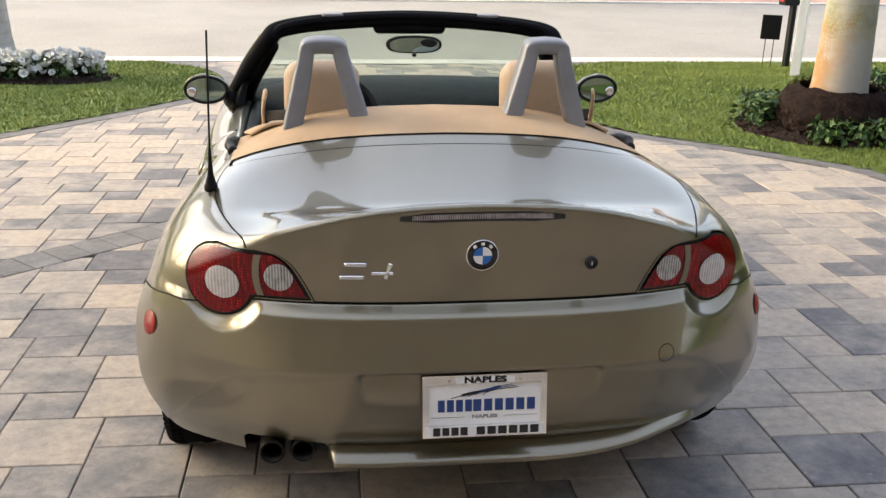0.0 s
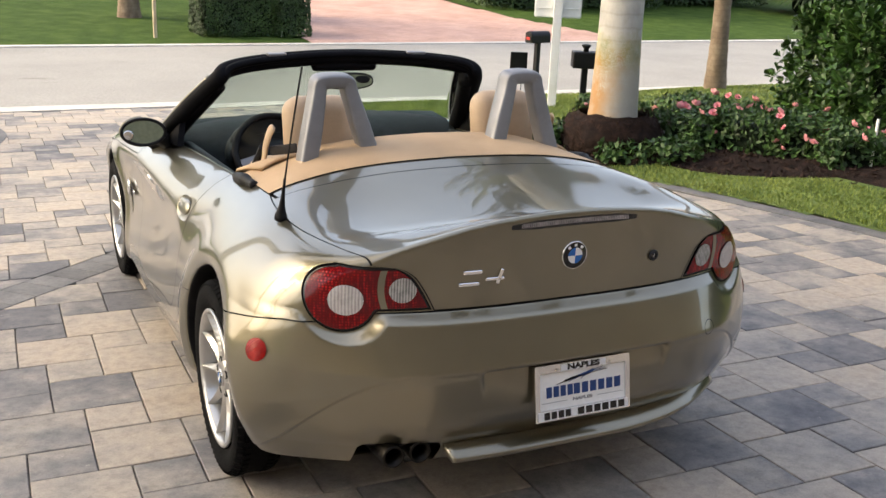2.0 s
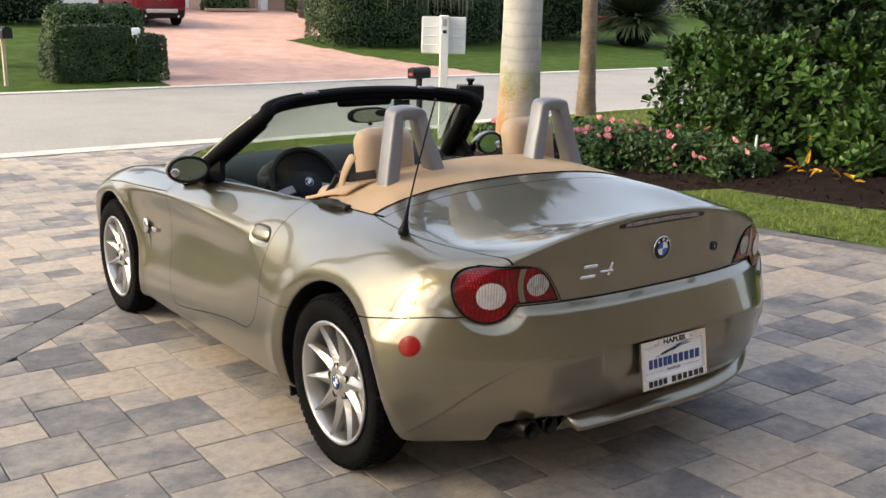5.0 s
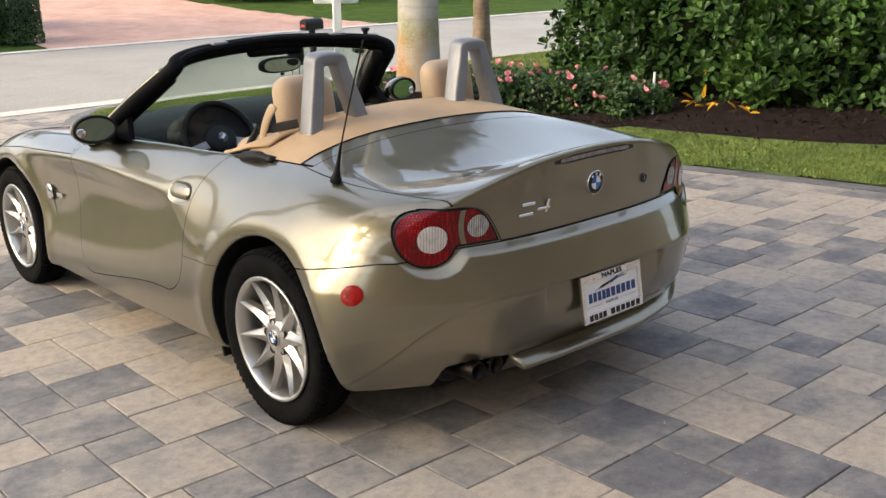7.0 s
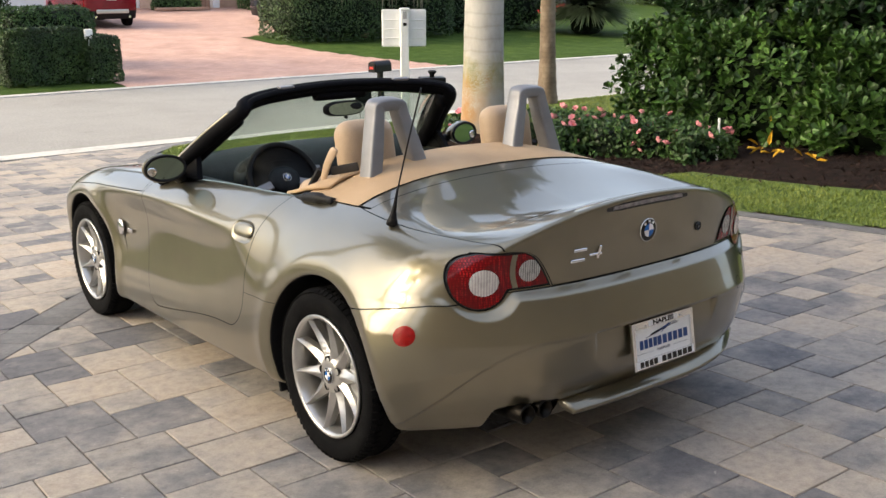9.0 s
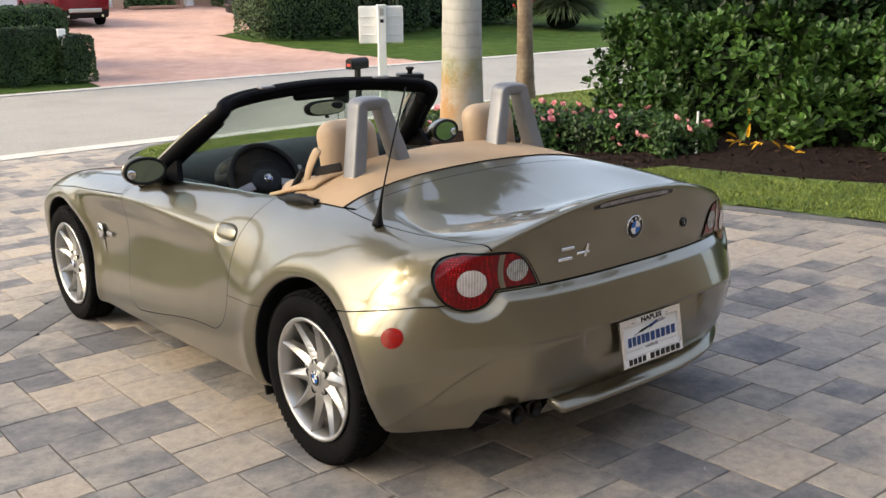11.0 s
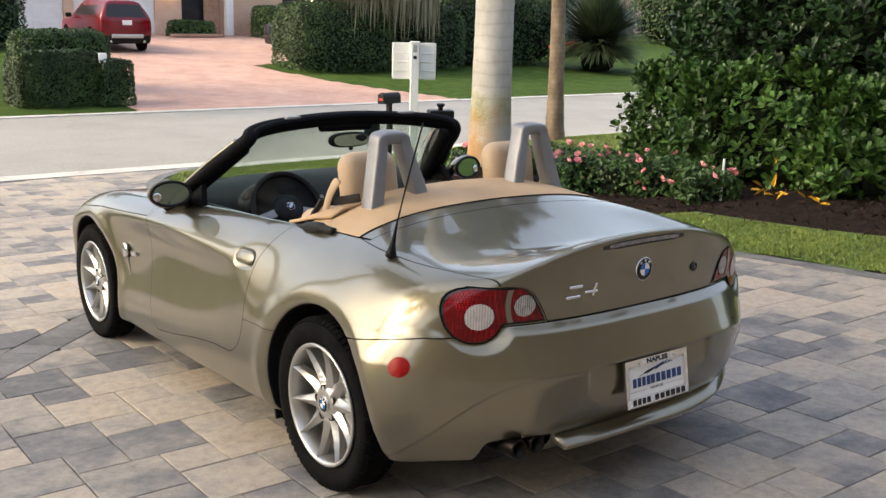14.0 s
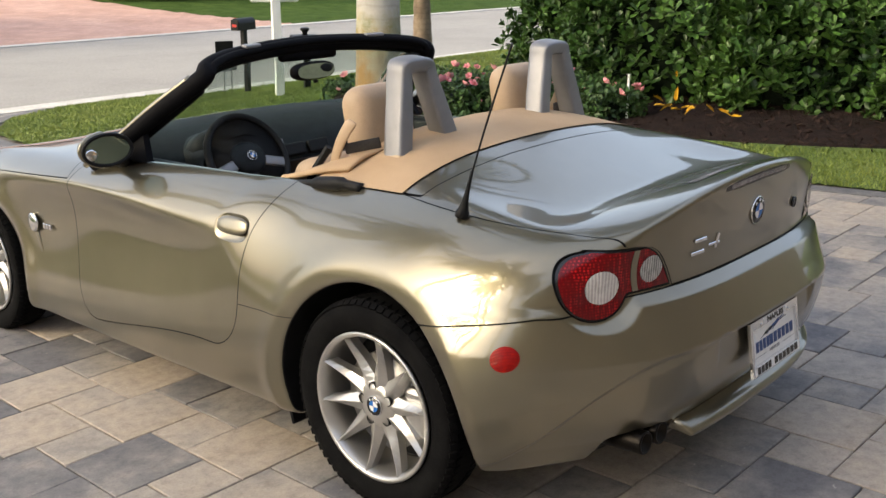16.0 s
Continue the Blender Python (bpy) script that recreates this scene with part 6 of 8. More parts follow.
def sprigs(p, q, leaf, rng, each=7):
    """Paddle leaves in tufts: pairs of leaves up a short twig that leans out of the hedge, each leaf bent up and outwards."""
    pts = np.array(OBOVATE[0], float)
    n = max(1, len(p) // each)
    p, q = p[:n], q[:n]
    axis = q * 0.55 + rng.normal(0, 0.30, (n, 3)) + (0, 0, 0.75)
    axis /= np.linalg.norm(axis, axis=1, keepdims=True)
    spin = rng.uniform(0, 2 * math.pi, n)
    ref = np.cross(axis, rng.normal(0, 1, (n, 3)))
    ref /= np.linalg.norm(ref, axis=1, keepdims=True)
    other = np.cross(axis, ref)
    vs = []
    for k in range(each):
        pair, side = divmod(k, 2)
        a = spin + pair * 1.45 + side * math.pi + rng.normal(0, 0.2, n)
        out = ref * np.cos(a)[:, None] + other * np.sin(a)[:, None]
        rise = (0.35, 0.75, 1.3, 2.2)[pair] + rng.normal(0, 0.15, n)
        along = out + axis * rise[:, None]
        along /= np.linalg.norm(along, axis=1, keepdims=True)
        across = np.cross(axis, out)
        across /= np.linalg.norm(across, axis=1, keepdims=True)
        lift = np.cross(along, across)
        size = leaf * rng.uniform(0.75, 1.15, n) * (1.1, 1.05, 0.9, 0.7)[pair]
        base = p + axis * (leaf * (0.28 * pair + rng.normal(0, 0.05, n)))[:, None]
        vs.append(base[:, None] + size[:, None, None] * (pts[None, :, 0:1] * along[:, None] + pts[None, :, 1:2] * across[:, None] + pts[None, :, 2:3] * lift[:, None]))
    v = np.concatenate(vs).reshape(-1, 3)
    m = len(pts)
    return v, [[i + k * m for i in face] for k in range(n * each) for face in OBOVATE[1]]


def bush(name, at, size, leaves, leaf, mat, label, category="bush", group="", turn=0, shape=SMALL, bulge=0.12, depth=0.25, inset=0.2, seed=1, flowers=0, petal=None, fsize=0.04, flabel=""):
    rng = np.random.default_rng(seed)
    ob = thing(name, label, category, group)
    p, q = bumpy_box(leaves, size, rng, bulge, depth)
    if shape is OBOVATE:
        v, f = sprigs(p, q, leaf, rng)
    else:
        nrm = q + rng.normal(0, 0.55, p.shape) + (0, 0, 0.35)
        v, f = scatter_leaves(p, nrm, leaf * rng.uniform(0.65, 1.25, leaves), rng, shape)
    raw("foliage", v, f, mat, ob)
    part("inner_mass", core(size, 8, inset, seed), CORE_SHADE, ob, "solid core, near-black to paint the shade between leaves")
    if flowers:
        p, q = bumpy_box(flowers, size, rng, bulge, 0.02)
        p = p[p[:, 2] > size[2] * 0.25]
        for c, d in zip(p, q):
            blossom(ob, Vector(c) + Vector(d) * 0.04, fsize * rng.uniform(0.7, 1.3), petal, rng, flabel)
    ob.matrix_world = pose(at[0], at[1], on_land(at[0], at[1], at[2] if len(at) > 2 else 0), 0, 0, turn)
    return ob


BLOSSOMS = {}


def blossom(parent, at, size, petal, rng, label):
    """A small open flower of cupped petals; the mesh is shared."""
    if petal.name not in BLOSSOMS:
        bm = bmesh.new()
        for ring, (n, tilt, scale) in enumerate(((6, 25, 1.0), (5, 55, 0.7))):
            for k in range(n):
                m = pose(0, 0, 0, 0, 0, 360 / n * k + ring * 30) @ pose(0, 0, 0.1 * ring, 0, -tilt, 0)
                pts = [(0, 0, 0), (0.5, -0.36, 0.05), (0.95, -0.3, 0.16), (1.05, 0, 0.2), (0.95, 0.3, 0.16), (0.5, 0.36, 0.05)]
                vs = [bm.verts.new(m @ (Vector(p) * scale)) for p in pts]
                bm.faces.new(vs)
        me = bpy.data.meshes.new("blossom")
        bm.to_mesh(me)
        bm.free()
        me.materials.append(petal)
        BLOSSOMS[petal.name] = me
    ob = new("blossom", BLOSSOMS[petal.name])
    ob.parent = parent
    ob.matrix_basis = pose(*at, *rng.uniform(-50, 50, 2), rng.uniform(0, 360)) @ Matrix.Diagonal((size, size, size, 1))
    tagged(ob, label)


def mound(name, cx, cy, rx, ry, h, label, chips, seed, tilt=0.0):
    """A mulch bed: a low heap on the land with loose chips."""
    rng = np.random.default_rng(seed)
    bm = bmesh.new()
    n, rings = 48, 10
    rows = []
    for i in range(rings + 1):
        t = i / rings
        row = []
        for k in range(n):
            a = 2 * math.pi * k / n
            wob = 1 + 0.08 * noise.noise(Vector((math.cos(a) * 2, math.sin(a) * 2, seed)))
            u, w = rx * t * wob * math.cos(a), ry * t * wob * math.sin(a)
            x, y = cx + u * math.cos(tilt) - w * math.sin(tilt), cy + u * math.sin(tilt) + w * math.cos(tilt)
            z = on_land(x, y) + 0.015 + h * (1 - t * t) + 0.03 * noise.noise(Vector((x, y, 0)) * 4) * (1 - t ** 4)
            row.append(bm.verts.new((x, y, z - (0.05 if i == rings else 0))))
        rows.append(row)
    for a, b in zip(rows, rows[1:]):
        for k in range(n):
            bm.faces.new((a[k], b[k], b[(k + 1) % n], a[(k + 1) % n]))
    bmesh.ops.remove_doubles(bm, verts=bm.verts, dist=1e-4)
    ob = tagged(part(name, bm, MULCH, smooth=True), label, "mulch bed", kind="structure")
    a, t = rng.uniform(0, 2 * math.pi, chips), np.sqrt(rng.uniform(0, 1.02, chips))
    u, w = rx * t * np.cos(a), ry * t * np.sin(a)
    x, y = cx + u * math.cos(tilt) - w * math.sin(tilt), cy + u * math.sin(tilt) + w * math.cos(tilt)
    z = land(x, y) + 0.025 + h * np.clip(1 - t * t, 0, 1)
    v, f = scatter_leaves(np.stack([x, y, z], 1), rng.normal(0, 0.5, (chips, 3)) + (0, 0, 1), 0.05 * rng.uniform(0.5, 1.5, chips), rng, ([(-0.5, -0.12, 0), (0.5, -0.1, 0), (0.5, 0.12, 0.08), (-0.5, 0.1, 0.08)], [(0, 1, 2, 3)]))
    tagged(raw("mulch_chips", v, f, CHIP), "loose dark brown bark chips on the bed", "mulch", kind="stuff")
    return ob


mound("mulch_bed_palm", 4.35, 5.05, 1.15, 0.95, 0.10, "dark brown mulch round the palm's foot", 1500, 2)
mound("mulch_bed_roses", 5.1, 3.68, 1.3, 0.75, 0.05, "dark brown mulch under the pink-flowered bushes", 1200, 3, -0.75)
mound("mulch_bed_hedge", 6.4, 1.5, 1.42, 4.2, 0.05, "dark brown mulch under the clipped hedge", 3000, 4, 0.2)
mound("mulch_bed_left", -3.5, 8.25, 1.0, 0.75, 0.06, "dark brown mulch round white flowers", 900, 5)


def palm_trunk(name, at, radius, height, mat, label, lean=(0, 0), flare=1.5, crown=True, seed=0, swell=0.0):
    ob = thing(name, label, "palm tree")
    n = 26
    prof = []
    for i in range(n + 1):
        t = i / n
        z = height * t
        r = radius * (1 + (flare - 1) * math.exp(-z / 0.45) + swell * math.exp(-((z - height * 0.4) / (height * 0.3)) ** 2)) * (1 - 0.25 * t)
        prof.append((r, z))
    bm = bmesh.new()
    rows = []
    sides = 30
    steps = max(90, int(height * 14))
    for i in range(steps + 1):
        z = height * i / steps
        r = np.interp(z, [p[1] for p in prof], [p[0] for p in prof])
        ring = r * (1 + (0.006 if mat is not TRUNK_BROWN else 0.03) * math.sin(z * 2 * math.pi / 0.11) + 0.02 * noise.noise(Vector((0, z * 3, seed))))
        rows.append([bm.verts.new((lean[0] * z + ring * (1 + 0.03 * noise.noise(Vector((math.cos(a), math.sin(a), z * 1.5)) * 1.5)) * math.cos(a), lean[1] * z + ring * math.sin(a), z))
                     for a in [2 * math.pi * k / sides for k in range(sides)]])
    for a, b in zip(rows, rows[1:]):
        for k in range(sides):
            bm.faces.new((a[k], a[(k + 1) % sides], b[(k + 1) % sides], b[k]))
    part("trunk", bm, mat, ob, smooth=True)
    if crown:
        rng = np.random.default_rng(seed + 11)
        top = Vector((lean[0] * height, lean[1] * height, height))
        verts, faces = [], []
        for k in range(20):
            az, el, ln = 2 * math.pi * k / 20 + rng.uniform(-0.2, 0.2), rng.uniform(0.0, 1.25), rng.uniform(2.3, 3.2)
            d = Vector((math.cos(az), math.sin(az), 0))
            prev = None
            for j in range(38):
                t = j / 37
                p = top + d * (ln * t) + Vector((0, 0, ln * (math.sin(el) * t - 0.75 * t * t)))
                for sgn in (-1, 1):
                    side = Vector((-d.y, d.x, 0)) * sgn
                    l = 0.68 * math.sin(math.pi * min(1, 0.15 + t * 0.85)) + 0.08
                    b0 = len(verts)
                    verts += [p, p + d * 0.06, p + side * l * 0.6 + d * 0.12 + Vector((0, 0, -0.12)), p + side * l + d * 0.2 + Vector((0, 0, -0.35 - rng.uniform(0, 0.15)))]
                    faces += [(b0, b0 + 1, b0 + 2), (b0 + 2, b0 + 1, b0 + 3)]
        raw("crown", verts, faces, FROND, ob, "feathery green fronds")
    ob.matrix_world = pose(at[0], at[1], on_land(*at) - 0.03)
    return ob


palm_trunk("royal_palm", (3.98, 4.86), 0.200, 10.5, TRUNK, "thick grey palm trunk with rust and lichen stains, in mulch", flare=1.42, seed=1)
palm_trunk("brown_palm", (7.32, 7.38), 0.105, 8.0, TRUNK_BROWN, "slim brown ringed palm trunk on the lawn", lean=(-0.02, 0.01), flare=1.5, seed=2)
palm_trunk("left_palm", (-4.05, 8.75), 0.30, 10.5, TRUNK_GREY, "stout grey palm trunk beside white flowers", flare=1.35, seed=3)
palm_trunk("far_palm", (1.94, 21.4), 0.21, 5.5, TRUNK_BROWN, "brown palm trunk on the lawn across the street", flare=1.35, seed=4)
# root mat round the big palm
rm = bmesh.new()
rngm = np.random.default_rng(21)
rows = []
for i in range(14):
    t = i / 13
    rows.append([rm.verts.new(((0.30 + 0.16 * math.sin(math.pi * (0.25 + 0.6 * t))) * (1.0 + 0.10 * noise.noise(Vector((math.cos(a) * 2.5, math.sin(a) * 2.5, t * 4)))) * math.cos(a) * (1.02 if t < 0.9 else 0.85),
                               (0.30 + 0.16 * math.sin(math.pi * (0.25 + 0.6 * t))) * (1.0 + 0.10 * noise.noise(Vector((math.cos(a) * 2.5, math.sin(a) * 2.5, t * 4 + 9)))) * math.sin(a) * (1.02 if t < 0.9 else 0.85),
                               0.36 * t + 0.03 * noise.noise(Vector((math.cos(a) * 3, math.sin(a) * 3, 2)))))
                 for a in [2 * math.pi * k / 40 for k in range(40)]])
for a, b in zip(rows, rows[1:]):
    for k in range(40):
        rm.faces.new((a[k], a[(k + 1) % 40], b[(k + 1) % 40], b[k]))
roots = tagged(part("root_collar", rm, MULCH, smooth=True), "dark brown root mat round the palm's foot", "root collar")
roots.matrix_world = pose(3.98, 4.86, on_land(3.98, 4.86) + 0.02)
a = rngm.uniform(0, 2 * math.pi, 2600)
t = rngm.uniform(0, 1, 2600)
rr = (0.31 + 0.16 * np.sin(math.pi * (0.25 + 0.6 * t)))
v, f = scatter_leaves(np.stack([rr * np.cos(a), rr * np.sin(a), 0.36 * t], 1), np.stack([np.cos(a), np.sin(a), 0.3 * np.ones_like(a)], 1), rngm.uniform(0.03, 0.07, 2600), rngm, ([(-0.5, -0.06, 0), (0.5, -0.05, 0.1), (0.5, 0.06, 0.1), (-0.5, 0.05, 0.05)], [(0, 1, 2, 3)]))
tagged(raw("root_skirt", v, f, CHIP, roots), "tangled brown root fibres", kind="stuff")

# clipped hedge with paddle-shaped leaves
bush("clusia_hedge", (7.1, 1.45), (1.6, 6.6, 2.6), 46000, 0.108, CLUSIA_SHADED, "tall dense green hedge with paddle-shaped leaves", "hedge", shape=OBOVATE, bulge=0.20, depth=0.5, inset=0.85, seed=5)
for k, (x, y, sx, sy, sz, n) in enumerate(((6.66, 4.45, 0.95, 1.3, 1.2, 6200), (6.45, 3.3, 1.1, 1.7, 1.25, 7600), (6.55, 1.7, 1.0, 1.6, 1.15, 6800), (6.5, 0.0, 1.0, 1.9, 1.3, 7800))):
    bush("clusia_shrub", (x, y), (sx, sy, sz), n, 0.102, CLUSIA, "rounded light green shrub before the dark hedge", "shrub", "shrubs before the hedge", shape=OBOVATE, bulge=0.2, depth=0.4, inset=0.5, seed=6 + 30 * k, turn=12 * k)
for k, (x, y, sx, sy, sz, nf) in enumerate(((4.75, 4.48, 0.75, 0.65, 0.36, 7), (5.1, 4.08, 0.8, 0.7, 0.4, 8), (5.35, 3.6, 0.7, 0.7, 0.4, 7), (5.3, 3.15, 0.55, 0.6, 0.32, 5), (4.6, 5.7, 0.9, 0.6, 0.34, 3), (5.35, 5.1, 1.0, 0.7, 0.34, 4))):
    bush("flowering_bush", (x, y), (sx, sy, sz), 1500, 0.062, BUSHLEAF, "low green bush with pink blossoms beside the lawn", "bush", "pink-flowered bushes", seed=20 + k, turn=20 * k, bulge=0.12, depth=0.22, inset=0.2,
         flowers=nf * 2, petal=PETAL, fsize=0.05, flabel="pink blossom")
for k, (x, y, sx, sz, n) in enumerate(((3.55, 5.15, 0.5, 0.26, 420), (4.15, 4.15, 0.45, 0.18, 320), (3.75, 4.35, 0.4, 0.16, 260), (4.75, 4.3, 0.5, 0.2, 360), (6.35, 0.9, 0.6, 0.25, 300))):
    bush("ground_cover_plant", (x, y, 0.03), (sx, sx * 0.8, sz), n, 0.07, BUSHLEAF, "small leafy green plant in mulch", "plant", "small bed plants", seed=40 + k, bulge=0.06, depth=0.12, inset=0.22)
for k, (x, y) in enumerate(((-3.95, 7.75), (-3.5, 7.85), (-3.15, 8.05), (-2.9, 8.3))):
    bush("white_flower_plant", (x, y, 0.03), (0.42, 0.36, 0.22), 380, 0.05, BUSHLEAF, "clump of white flowers on dark mulch", "flowers", "white bed flowers", seed=50 + k, bulge=0.05, depth=0.1, inset=0.12,
         flowers=110, petal=WHITEPETAL, fsize=0.045, flabel="white blossom")
# fallen yellow leaves below the hedge
rl = np.random.default_rng(31)
for k in range(12):
    x, y = rl.normal(5.7, 0.13), rl.normal(2.5, 0.36)
    bm = bmesh.new()
    pts, fcs = OBOVATE
    vs = [bm.verts.new((p[0] * 0.13, p[1] * 0.085, p[2] * 0.4 + 0.02 * p[0] * p[0])) for p in pts]
    for fc in fcs:
        bm.faces.new([vs[i] for i in fc])
    lf = tagged(part("fallen_leaf", bm, YELLOWLEAF), "curled yellow fallen leaf on dark mulch", "leaf", "fallen yellow leaves")
    lf.matrix_world = pose(x, y, on_land(x, y) + 0.085, rl.uniform(-25, 25), rl.uniform(-30, 10), rl.uniform(0, 360))
for z in (0.24, 0.40):
    bm = bmesh.new()
    vs = [bm.verts.new((p[0] * (0.15 if z < 0.3 else 0.08), p[1] * (0.08 if z < 0.3 else 0.05), p[2] * 0.4)) for p in OBOVATE[0]]
    for fc in OBOVATE[1]:
        bm.faces.new([vs[i] for i in fc])
    lf = tagged(part("hanging_leaf", bm, YELLOWLEAF), "yellow leaf hanging from the hedge", "leaf", "fallen yellow leaves")
    lf.matrix_world = pose(5.95, 2.78 + z * 0.1, on_land(5.95, 2.78) + z, 0, 62, 200)
stake = tagged(part("plant_stake", tube([(0, 0, 0), (0.01, 0.01, 0.42)], 0.012, 8), WHITEPAINT), "thin white plant stake among the flowers", "stake")
stake.matrix_world = pose(5.3, 2.95, on_land(5.3, 2.95) + 0.02)


# ---- street furniture on the near lawn ----
def post_sign(at):
    ob = thing("post_sign", "white signboard on a square white post, seen from behind", "sign")
    part("post", box((0.10, 0.10, 1.56), (0, 0, 0.78), 0.006, 2), WHITEPAINT, ob, "square white post")
    part("post_cap", box((0.12, 0.12, 0.03), (0, 0, 1.572), 0.008, 2), WHITEPAINT, ob)
    brd = part("board", box((0.56, 0.028, 0.46), (0.0, 0.066, 1.34), 0.02, 3), WHITEPAINT, ob, "rounded white board")
    for k in range(3):
        for x in (-0.165, 0.165):
            part("board_rib", box((0.17, 0.012, 0.014), (x, 0.046, 1.22 + 0.11 * k), 0.004, 1), WHITEPAINT, brd, "raised rib")
    part("hinge_plate", box((0.05, 0.008, 0.09), (0.0, -0.052, 1.50), 0.003, 1), surf_grey, ob, "small grey plate")
    part("hinge_plate", box((0.045, 0.008, 0.04), (0.0, -0.052, 1.39), 0.003, 1), BLACKPAINT, ob, "small dark plate")
    ob.matrix_world = pose(at[0], at[1], on_land(*at) - 0.055, 0, 0, -30)
    return ob


surf_grey = surface("grey_metal", (0.28, 0.28, 0.28), (0.36, 0.36, 0.36), (0.42, 0.42, 0.42), 8, 0.5, relief=0.05)


def mailbox(at, height, turn, post_mat, w=0.17, l=0.46, flag=True, label="black domed mailbox with a red flag on a black post"):
    ob = thing("mailbox", label, "mailbox")
    part("post", box((0.065, 0.065, height), (0, 0, height / 2), 0.006, 2), post_mat, ob, "square post")
    bm = bmesh.new()
    prof = [(-w / 2, 0), (w / 2, 0), (w / 2, w * 0.62)] + [(w / 2 * math.cos(a), w * 0.62 + w / 2 * math.sin(a)) for a in np.linspace(0, math.pi, 13)[1:-1]] + [(-w / 2, w * 0.62)]
    ends = []
    for y in (-l / 2, l / 2):
        ends.append([bm.verts.new((x, y, height + z)) for x, z in prof])
    n = len(prof)
    for k in range(n):
        bm.faces.new((ends[0][k], ends[0][(k + 1) % n], ends[1][(k + 1) % n], ends[1][k]))
    bm.faces.new(ends[0][::-1])
    bm.faces.new(ends[1])
    bmesh.ops.recalc_face_normals(bm, faces=bm.faces)
    part("box", bm, BLACKPAINT, ob, "black domed box")
    part("door", box((w * 0.92, 0.012, w * 0.95), (0, -l / 2 - 0.005, height + w * 0.5), 0.005, 1), BLACKPAINT, ob)
    if flag:
        part("flag", box((0.010, 0.05, 0.10), (-w / 2 - 0.008, -l / 2 + 0.12, height + 0.10), 0.003, 1), REDPLASTIC, ob, "red signal flag")
        part("reflector", box((w * 0.5, 0.008, 0.035), (0, -l / 2 - 0.015, height + 0.06), 0.003, 1), REDPLASTIC, ob, "red reflector strip")
    ob.matrix_world = pose(at[0], at[1], on_land(*at) - 0.02, 0, 0, turn)
    return ob


post_sign((4.89, 7.46))
mailbox((5.42, 8.78), 0.80, -75, BLACKPAINT, 0.135, 0.34)
mailbox((1.97, 18.15), 0.95, 10, TIMBER, 0.2, 0.5, False, "black mailbox on a pale timber post across the street")


def wire_sign(at):
    ob = thing("wire_sign", "small black yard sign on thin wire legs in grass", "sign")
    part("panel", box((0.235, 0.03, 0.30), (0, 0, 0.53), 0.008, 2), BLACKPAINT, ob, "black panel")
    for x in (-0.05, 0.05):
        part("leg", tube([(x, 0, 0), (x, 0, 0.40)], 0.005, 8), BLACKPAINT, ob, "wire leg")
    ob.matrix_world = pose(at[0], at[1], on_land(*at) - 0.01, 0, 0, -20)


def lamp_box(at):
    ob = thing("post_box", "black box with a round finial on a dark post", "post box")
    part("post", box((0.075, 0.075, 0.44), (0, 0, 0.22), 0.006, 2), BLACKPAINT, ob, "dark square post")
    part("box", box((0.33, 0.22, 0.20), (0, 0, 0.52), 0.02, 3), BLACKPAINT, ob, "black box")
    part("finial", lathe([(0.035, 0.615), (0.03, 0.65), (0.05, 0.675), (0.06, 0.69), (0.045, 0.705), (0, 0.708)], 20), BLACKPAINT, ob, "round finial", True)
    ob.matrix_world = pose(at[0], at[1], on_land(*at), 0, 0, -25)


wire_sign((5.3, 9.05))
lamp_box((5.37, 7.52))


# ---- across the street ----
def trimmed(name, at, size, n, leaf, mat, label, turn=0, seed=0, group="clipped hedges"):
    return bush(name, at, size, n * 2, leaf, mat, label, "hedge", group, turn, SMALL, 0.05, 0.07, 0.10, seed)


trimmed("box_hedge", (3.75, 18.75), (1.75, 1.2, 1.10), 9500, 0.052, DARKLEAF, "dark clipped hedge beside the street", 4, 61)
trimmed("box_hedge", (4.85, 18.45), (0.75, 0.95, 0.95), 3800, 0.052, DARKLEAF, "low dark end of the clipped hedge", 4, 62)
trimmed("back_hedge", (4.62, 21.2), (2.0, 1.6, 1.35), 4600, 0.07, BUSHLEAF, "lighter green clipped hedge behind the first", 4, 63)
trimmed("corner_hedge", (5.1, 32.0), (3.0, 2.6, 2.7), 3600, 0.11, DARKLEAF, "dark hedge at the garage corner", 0, 64)
trimmed("round_hedge", (14.1, 24.6), (3.3, 3.2, 2.0), 10000, 0.07, DARKLEAF, "large rounded dark green hedge on the lawn", -10, 65)
trimmed("round_hedge", (17.1, 24.9), (3.2, 3.0, 2.0), 5000, 0.09, DARKLEAF, "large dark green hedge beside the drive", 0, 66)
trimmed("tall_hedge", (21.2, 25.6), (5.5, 2.5, 2.4), 5000, 0.11, DARKLEAF, "tall dark hedge behind the lawn", 0, 67)
trimmed("tall_hedge", (31.0, 34.0), (9.0, 3.0, 2.3), 5200, 0.14, DARKLEAF, "tall dark hedge far back", 0, 68)
trimmed("tall_hedge", (44.0, 34.0), (9.0, 4.0, 3.0), 4200, 0.18, DARKLEAF, "tall dark hedge far back", 0, 69)
trimmed("entry_bush", (14.6, 36.6), (1.9, 0.9, 0.65), 1800, 0.08, BUSHLEAF, "low green planting beside the garage", 0, 70, "entry planting")
trimmed("entry_bush", (18.7, 36.2), (2.6, 1.8, 1.35), 3000, 0.09, BUSHLEAF, "bright green bush by the house entry", 0, 71, "entry planting")
wb = tagged(part("white_box", box((0.16, 0.13, 0.2), (0, 0, 0), 0.012, 2), WHITEPAINT), "small white box on top of the clipped hedge", "box")
wb.matrix_world = pose(4.62, 18.22, on_land(4.5, 18.5) + 0.99, 0, 0, -12)
